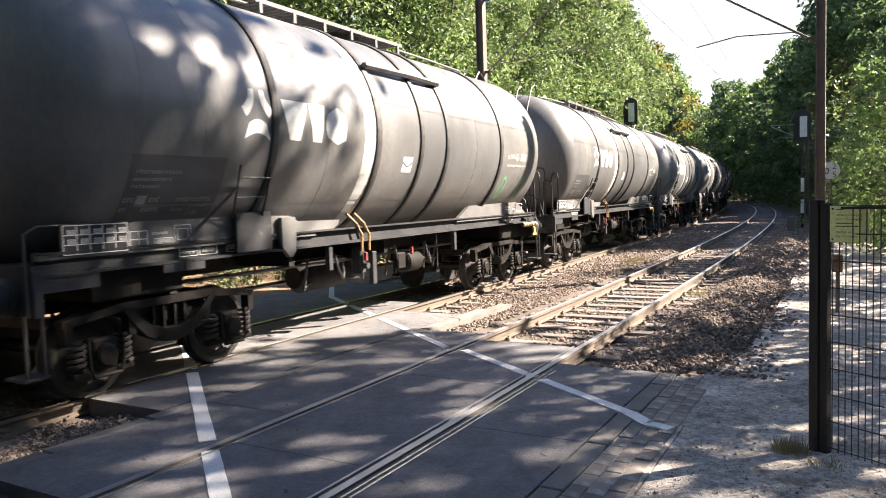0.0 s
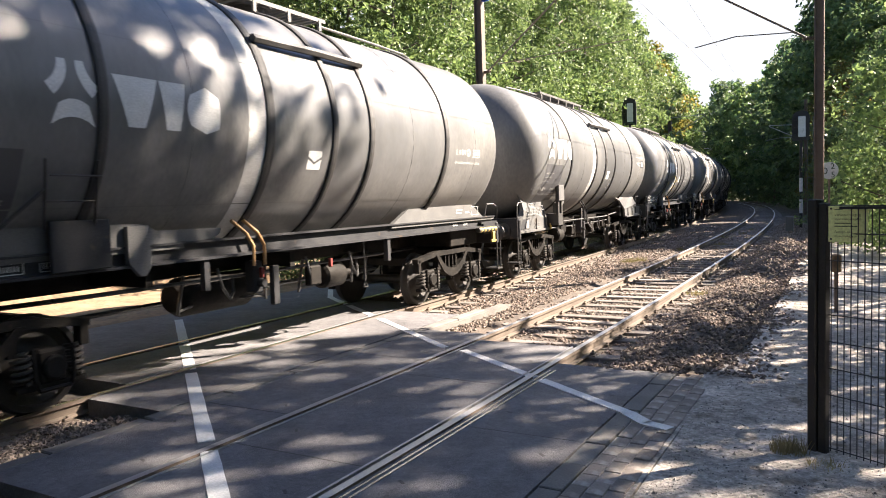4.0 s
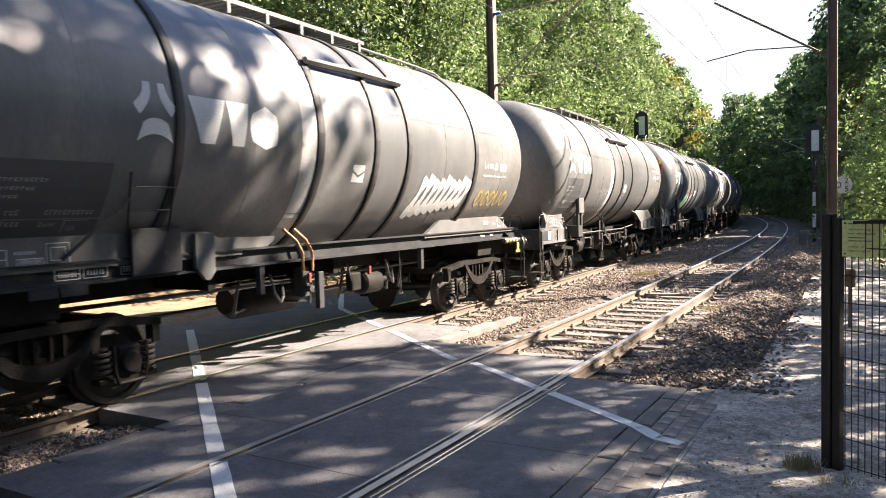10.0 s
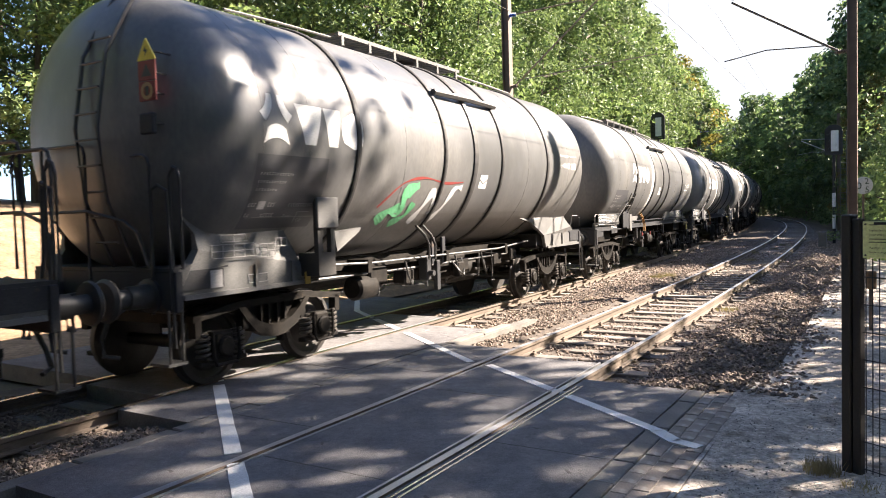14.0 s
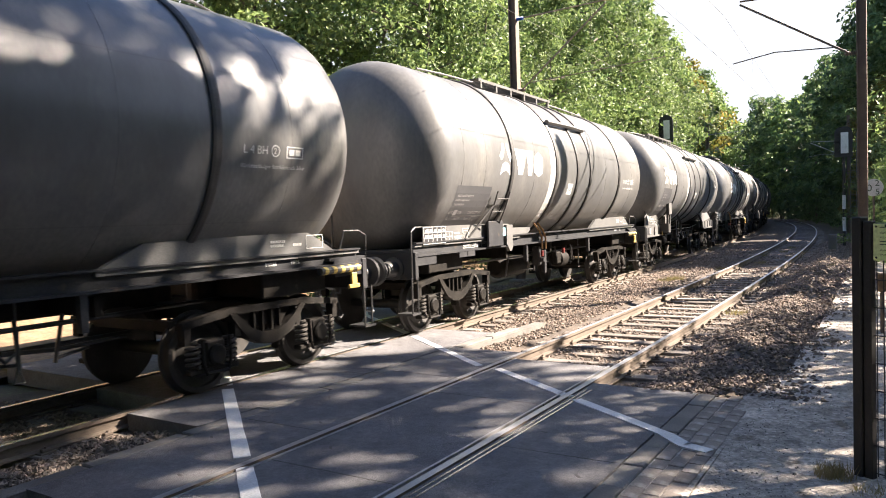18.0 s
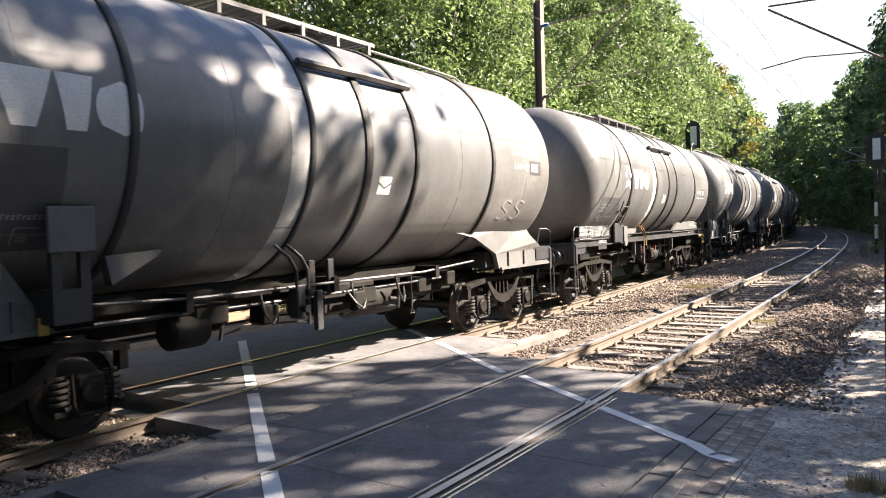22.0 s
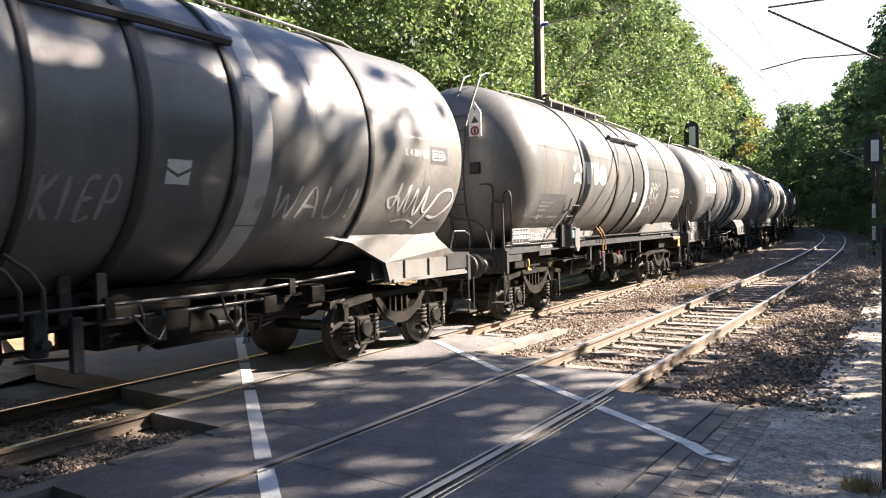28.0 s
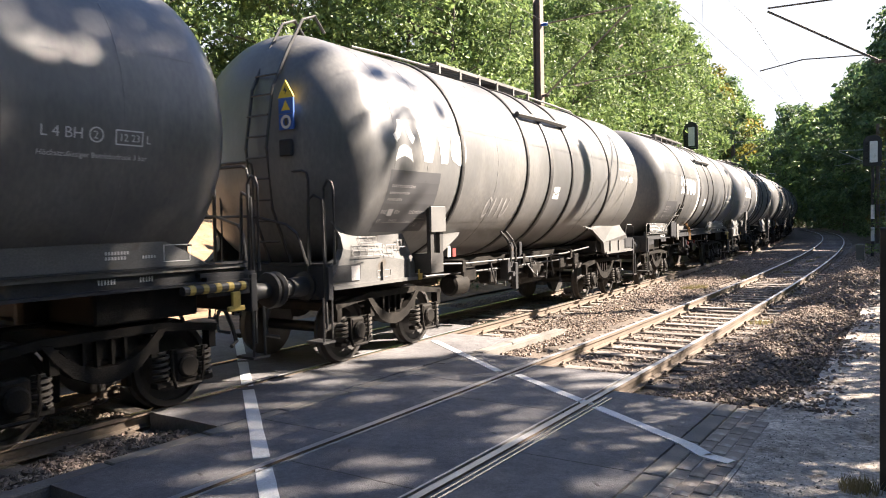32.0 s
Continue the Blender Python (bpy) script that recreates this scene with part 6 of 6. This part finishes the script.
BIG_RAILS = {2, 3, 8, 13, 14, 15, 18}  # leading ends
BIG_REAR = {1, 7, 14}
STRIPES = {5: -1.55, 13: 1.15, 14: 1.12}
NO_STRIPE = {8, 15, 18}
SIGNS = {2: ("blue", 0.55, 0.2), 3: ("blue", 0.6, 0.2), 8: ("red", 1.2, 0.0), 13: ("blue", 0.8, 0.0), 14: ("white", 0.75, 0.36), 15: ("blue", 0.78, 0.0), 18: ("blue", 0.78, 0.0)}
DETAIL = {k: "" for k in range(21)}
DETAIL.update({1: " and a pale green tag", 5: " and yellow-white sprayed letters", 6: " and a painted-over white patch", 7: " and faded sprayed words", 8: " and green sprayed letters", 13: " and white sprayed words", 14: " and a small sprayed tag"})


def make_train():
    framed, frameless = framed_wagon(), frameless_wagon()
    wagons = {}
    used = set()
    for k in range(0, 21):
        base = frameless if k in FRAMELESS else framed
        if base in used:
            w = copy_thing(base, wagon_pose(k, 0))
        else:
            w = base
        wagons[k] = w
        used.add(base)
    for k, w in wagons.items():
        markings(w, k)
        for e in (-1, 1):
            end_gear(w, e, k in (BIG_RAILS if e < 0 else BIG_REAR))
        if k in SIGNS:
            dome_signs(w, *SIGNS[k])
        if k in (10, 14):
            part("paper_tag", box(bm_new(), 1.292, 1.299, -3.18, -3.06, 1.57, 1.73), CYAN, w, "pale blue paper tag")
        if k in (9, 15):
            part("paper_tag", box(bm_new(), 1.285, 1.292, -3.3, -3.2, 1.4, 1.54), RED, w, "red paper tag")
            part("paper_tag", box(bm_new(), 1.285, 1.292, -3.45, -3.37, 1.4, 1.58), LETTER, w)
        if k == 14:
            bm = bm_new()
            tube(bm, [(1.14, -5.2, 1.2), (1.16, -5.2, 1.05), (1.16, -5.12, 0.98), (1.16, -5.28, 0.98), (1.16, -5.2, 1.05)], 0.03)
            part("brake_lever", bm, YELLOW, w, "yellow painted brake lever")
        graffiti(w, k)
        kind = "tank wagon with flared saddles" if k in FRAMELESS else "tank wagon on steel underframe"
        tagged(w, "dusty grey " + kind + DETAIL[k], "tank wagon", "wagons of the train")
    return wagons


WAGONS = make_train()


def motions():
    whole = [0.5 * i for i in range(65)]
    turns = [i / 15 for i in range(0, 180)] + [12 + i / 10 for i in range(0, 201)]
    for k, wagon in WAGONS.items():
        walk(wagon, [(t, wagon_pose(k, t)) for t in whole])
        for ob in wagon.children_recursive:
            if ob.name.startswith("wheelset"):
                x, y, z = ob.location
                walk(ob, [(t, pose(x, y, z, math.degrees(travelled(t) / WHEEL_R))) for t in turns])


# ---- fence, masts, signals ----
def thing(name, x, y, z, turn, label, category="", group=""):
    root = new(name, None)
    root.empty_display_size = 0.2
    root.matrix_basis = pose(x, y, z, 0, 0, turn)
    return tagged(root, label, category or name.replace("_", " "), group)


def flat_words(text, size, mat, parent, m, name="lettering"):
    vs, fs = words(text, size)
    me = bpy.data.meshes.new(name)
    me.from_pydata(vs, [], fs)
    me.materials.append(mat)
    return placed(name, me, parent, m)


def build_fence():
    """Welded mesh fence: its own x axis runs along it, from the end post."""
    root = thing("mesh_fence", -0.27, 6.09, -0.06, -31.8, "dark green-black welded mesh fence beside the footpath", "fence")
    bm = box(bm_new(), -0.06, 0.01, -0.05, 0.05, -0.3, 1.93, 0.008)
    part("end_post", bm, POST, root)
    bm = box(bm_new(), 0.015, 0.075, -0.03, 0.03, -0.3, 1.90, 0.006)
    part("post", bm, POST, root)
    for x in (2.55, 5.05):
        part("post", box(bm_new(), x, x + 0.06, -0.03, 0.03, -0.3, 1.9, 0.006), POST, root)
    wire = mesh_of("upright_wire", rod(bm_new(), (0, 0, 0.06), (0, 0, 1.86), 0.004, 6), POST)
    x = 0.10
    while x < 5.0:
        placed("upright_wire", wire, root, pose(x, 0, 0))
        x += 0.05
    for i in range(10):
        z = 0.08 + i * 0.2
        bm = rod(bm_new(), (0.07, 0.006, z), (5.06, 0.006, z), 0.0045, 6)
        if z > 1.8:
            box(bm, 0.07, 5.06, -0.012, 0.012, 1.855, 1.875)
        part("cross_wire", bm, POST, root)
    # warning sign
    sign = thing("warning_sign", 0, 0, 0, 0, "yellow-green no-entry notice fixed to the mesh fence", "sign")
    sign.matrix_basis = root.matrix_basis @ pose(0.09, -0.02, 1.62, 0, 0, 9)
    w, h = 0.27, 0.26
    part("board", box(bm_new(), 0, w, -0.004, 0.004, 0, h, 0.002), SIGN, sign)
    for x in (0.02, w - 0.02):
        for z in (0.02, h - 0.02):
            b = lathe_y(bm_new(), [(0, -0.009), (0.006, -0.009), (0.008, -0.004), (0.008, 0.0)], 8)
            part("bolt", b, POST, sign).matrix_basis = pose(x, 0, z)
    for text, z, s in (("Verboden toegang", 0.188, 0.024), ("voor onbevoegden", 0.158, 0.024), ("Aanrijd- en", 0.066, 0.024), ("electrocutiegevaar !", 0.036, 0.021)):
        flat_words(text, s, INK, sign, pose(0.045, -0.0062, z, 90, 0, 0))
    for z, a, b in ((0.232, 0.045, 0.1), (0.132, 0.045, 0.16), (0.11, 0.045, 0.2)):
        part("fine_print", box(bm_new(), a, b, -0.0065, -0.004, z, z + 0.006), INK, sign)


def mast_bm(h, w=0.26):
    """An H-section column."""
    a, t = w / 2, 0.012
    o = [(-a, -a), (-a + 2 * t, -a), (-a + 2 * t, -t), (a - 2 * t, -t), (a - 2 * t, -a), (a, -a), (a, a), (a - 2 * t, a), (a - 2 * t, t), (-a + 2 * t, t), (-a + 2 * t, a), (-a, a)]
    bm = bm_new()
    lo = [bm.verts.new((x, y, -0.5)) for x, y in o]
    hi = [bm.verts.new((x, y, h)) for x, y in o]
    for i in range(12):
        bm.faces.new((lo[i], lo[(i + 1) % 12], hi[(i + 1) % 12], hi[i]))
    bm.faces.new(lo[::-1])
    bm.faces.new(hi)
    bmesh.ops.recalc_face_normals(bm, faces=bm.faces)
    return bm


def build_mast(x, y, h, side, reach, z_low, z_top, label, w=0.26, pipe=WIRE, arm=0.2):
    """Overhead line mast with a tubular bracket; side: +1 reaches towards +x."""
    root = thing("overhead_line_mast", x, y, -0.25, 0, label, "railway mast", "overhead line masts")
    part("column", mast_bm(h, w), MAST, root)
    s = side
    bm = rod(bm_new(), (s * 0.2, 0, z_top), (s * reach, 0, z_top + 0.08), 0.024)
    part("top_tube", bm, pipe, root)
    part("stay_tube", rod(bm_new(), (s * 0.25, 0, z_low), (s * reach, 0, z_top), 0.03), pipe, root)
    part("steady_arm", tube(bm_new(), [(s * 0.6, 0, z_low + 0.2), (s * reach * 0.7, 0, z_low + 0.28), (s * (reach + arm), 0, z_low + (0.12 if arm < 1 else 0.42))], 0.016), pipe, root)
    for z in (z_low, z_top):
        prof = []
        for i in range(6):
            prof += [(0.035, 0.12 + i * 0.04), (0.065, 0.135 + i * 0.04), (0.035, 0.15 + i * 0.04)]
        ins = turned_x(lathe_y(bm_new(), [(0, 0.1)] + prof + [(0, 0.4)], 10))
        o = part("insulator", ins, BLUE if z == z_top and side > 0 else MAST, root, "ribbed insulator")
        o.matrix_basis = pose(0, 0, z, 0, 0, 0 if s > 0 else 180)
    part("base_plate", box(bm_new(), -0.3, 0.3, -0.3, 0.3, -0.3, 0.06, 0.03), CONCRETE, root)
    return root


def build_signal(x, y, top, label, ladder=True):
    root = thing("railway_signal", x, y, -0.25, 0, label, "railway signal", "railway signals")
    part("post", rod(bm_new(), (0, 0, -0.4), (0, 0, top - 0.4), 0.075, 12), SIGNAL, root)
    pts = [(-0.4, top - 1.5), (0.4, top - 1.5), (0.4, top - 0.3)] + [(0.4 * math.cos(a), top - 0.3 + 0.32 * math.sin(a)) for a in [math.pi * i / 10 for i in range(1, 10)]] + [(-0.4, top - 0.3)]
    bm = bm_new()
    a = [bm.verts.new((px, -0.14, pz)) for px, pz in pts]
    b = [bm.verts.new((px, -0.06, pz)) for px, pz in pts]
    n = len(pts)
    for i in range(n):
        bm.faces.new((a[i], a[(i + 1) % n], b[(i + 1) % n], b[i]))
    bm.faces.new(a)
    bm.faces.new(b[::-1])
    bmesh.ops.recalc_face_normals(bm, faces=bm.faces)
    head = part("signal_head", bm, SIGNAL, root, "black round-topped signal board")
    part("white_panel", box(bm_new(), -0.12, 0.22, -0.165, -0.15, top - 1.32, top - 0.28, 0.01), WHITE, head, "white rectangular panel")
    for z in (top - 1.1, top - 0.75, top - 0.4):
        hood = turned_z(lathe_y(bm_new(), [(0.06, -0.06), (0.09, -0.06), (0.09, 0.06), (0.06, 0.06)], 12))
        part("lamp_hood", hood, SIGNAL, head).matrix_basis = pose(-0.25, -0.2, z, 90)
    if ladder:
        bm = bm_new()
        for px in (0.28, 0.55):
            rod(bm, (px, 0.1, 0), (px, 0.1, top - 0.3), 0.016, 6)
        for i in range(int((top - 0.6) / 0.3)):
            rod(bm, (0.28, 0.1, 0.3 + i * 0.3), (0.55, 0.1, 0.3 + i * 0.3), 0.012, 6)
        part("ladder", bm, SADDLE, root)
    for i, z in enumerate((0.9, 2.0)):
        part("marker_band", rod(bm_new(), (0, 0, z), (0, 0, z + 0.7), 0.082, 12), WHITE, root)
    return root


def build_line_side():
    build_mast(-11.1, 22.4, 9.6, 1, 3.2, 6.4, 8.75, "brown steel overhead line mast behind the train", pipe=ARM, arm=1.8)
    build_mast(-14.3, 65.0, 9.4, 1, 2.9, 7.0, 8.5, "brown steel overhead line mast among the trees", pipe=GALVANISED)
    build_mast(-0.93, 21.0, 9.8, -1, 2.8, 5.95, 7.6, "rust-brown steel overhead line mast beside the footpath", 0.22)
    build_mast(side_x(64) + 3.0, 64.0, 9.0, -1, 2.6, 5.9, 7.1, "dark overhead line mast before the wood", 0.22, GALVANISED)
    build_mast(side_x(106) + 3.2, 106.0, 9.0, -1, 2.6, 5.9, 7.1, "dark overhead line mast before the wood", 0.22, GALVANISED)
    build_mast(main_x(108) - 2.9, 108.0, 9.0, 1, 2.6, 6.6, 8.0, "dark overhead line mast among the trees", pipe=GALVANISED)
    build_signal(-11.45, 42.0, 7.55, "black signal with a white panel above the train")
    build_signal(-2.68, 42.0, 6.1, "black signal with a white panel and ladder beside the empty track")
    # overhead wires
    for f, z0, z1, name in ((main_x, 6.95, 8.5, "main"), (side_x, 5.9, 7.15, "siding")):
        ys = [-22, 22, 65, 107, 150] if f is main_x else [-22, 21, 64, 106]
        root = thing("overhead_wire", 0, 0, 0, 0, "thin dark overhead contact wire with droppers", "overhead wire", "overhead wires")
        low, high = [], []
        for a, b in zip(ys, ys[1:]):
            for i in range(8):
                q = a + (b - a) * i / 8
                top = z1 - 0.5 * (1 - (2 * (q - a) / (b - a) - 1) ** 2)
                low.append((f(q), q, z0))
                high.append((f(q), q, top))
                if i:
                    part("dropper", rod(bm_new(), low[-1], high[-1], 0.0022, 4), WIRE, root)
        part("contact_wire", tube(bm_new(), low, 0.0045, 5), WIRE, root)
        part("catenary_wire", tube(bm_new(), high, 0.0045, 5), WIRE, root)
    # speed disc on a post
    root = thing("speed_disc", -0.80, 24.0, -0.2, 0, "white round speed disc with black figures on a thin post", "sign")
    part("post", rod(bm_new(), (0, 0.03, -0.3), (0, 0.03, 2.85), 0.03), MAST, root)
    part("disc", lathe_y(bm_new(), [(0, -0.012), (0.235, -0.012), (0.245, 0.0), (0.235, 0.012), (0, 0.012)], 28), WHITE, root).matrix_basis = pose(0, 0, 2.62)
    flat_words("2", 0.24, INK, root, pose(0.03, -0.016, 2.66, 90, 0, 0))
    flat_words("5", 0.24, INK, root, pose(0.04, -0.016, 2.42, 90, 0, 0))
    flat_words("0", 0.28, INK, root, pose(-0.17, -0.016, 2.52, 90, 0, 0))
    # trackside cabinet and yellow box
    root = thing("trackside_cabinet", -2.75, 36.0, -0.25, 0, "small pale grey trackside cabinet on a stub", "cabinet")
    part("body", box(bm_new(), -0.16, 0.16, -0.12, 0.12, 0.15, 0.95, 0.02), SADDLE, root)
    part("foot", box(bm_new(), -0.08, 0.08, -0.06, 0.06, -0.3, 0.15), MAST, root)
    root = thing("yellow_box", -0.33, 13.0, 0.2, 12, "small yellow post-mounted box behind the fence", "box")
    part("body", box(bm_new(), -0.07, 0.07, -0.05, 0.05, 0.42, 0.7, 0.02), SAND, root)
    part("stake", rod(bm_new(), (0, 0, -0.5), (0, 0, 0.44), 0.03), MAST, root)


def tuft(name, x, y, z, n, h, r, mat, label, seed):
    rng = np.random.default_rng(seed)
    verts, faces = [], []
    for i in range(n):
        a, d = rng.uniform(0, 6.28), r * rng.random() ** 0.7
        px, py = d * math.cos(a), d * math.sin(a)
        t = rng.uniform(0, 6.28)
        hh = h * rng.uniform(0.4, 1.1)
        lx, ly = 0.35 * hh * math.cos(t), 0.35 * hh * math.sin(t)
        w = 0.004
        k = len(verts)
        verts += [(px - w, py, 0), (px + w, py, 0), (px + lx * 0.4 + w * 0.7, py + ly * 0.4, hh * 0.6), (px + lx * 0.4 - w * 0.7, py + ly * 0.4, hh * 0.6), (px + lx, py + ly, hh)]
        faces += [(k, k + 1, k + 2, k + 3), (k + 3, k + 2, k + 4)]
    me = bpy.data.meshes.new(name)
    me.from_pydata(verts, [], faces)
    me.materials.append(mat)
    ob = new(name, me)
    ob.matrix_basis = pose(x, y, z)
    return tagged(ob, label, "grass", "grass tufts")


def grow_tufts():
    tuft("grass_tuft", -0.46, 5.98, -0.07, 260, 0.15, 0.13, DRY, "dry straw-coloured grass tuft at the fence post", 1)
    tuft("grass_tuft", -0.2, 5.75, -0.07, 110, 0.1, 0.14, DRY, "dry straw-coloured grass at the fence foot", 2)
    rng = random.Random(3)
    for i, (x, y) in enumerate(((-6.0, 21.8), (-5.85, 22.3), (-4.75, 30.0), (-5.3, 34.5), (-4.9, 37.5), (-5.9, 16.0), (-2.9, 15.5), (-5.6, 27.0), (-5.0, 41.0))):
        tuft("grass_tuft", x, y, -0.16, 160 if i < 2 else 70, 0.2 if i < 2 else 0.12, 0.3 if i < 2 else 0.22, GRASS, "yellow-green grass tuft in the ballast", 10 + i)


build_fence()
build_line_side()
grow_tufts()

motions()
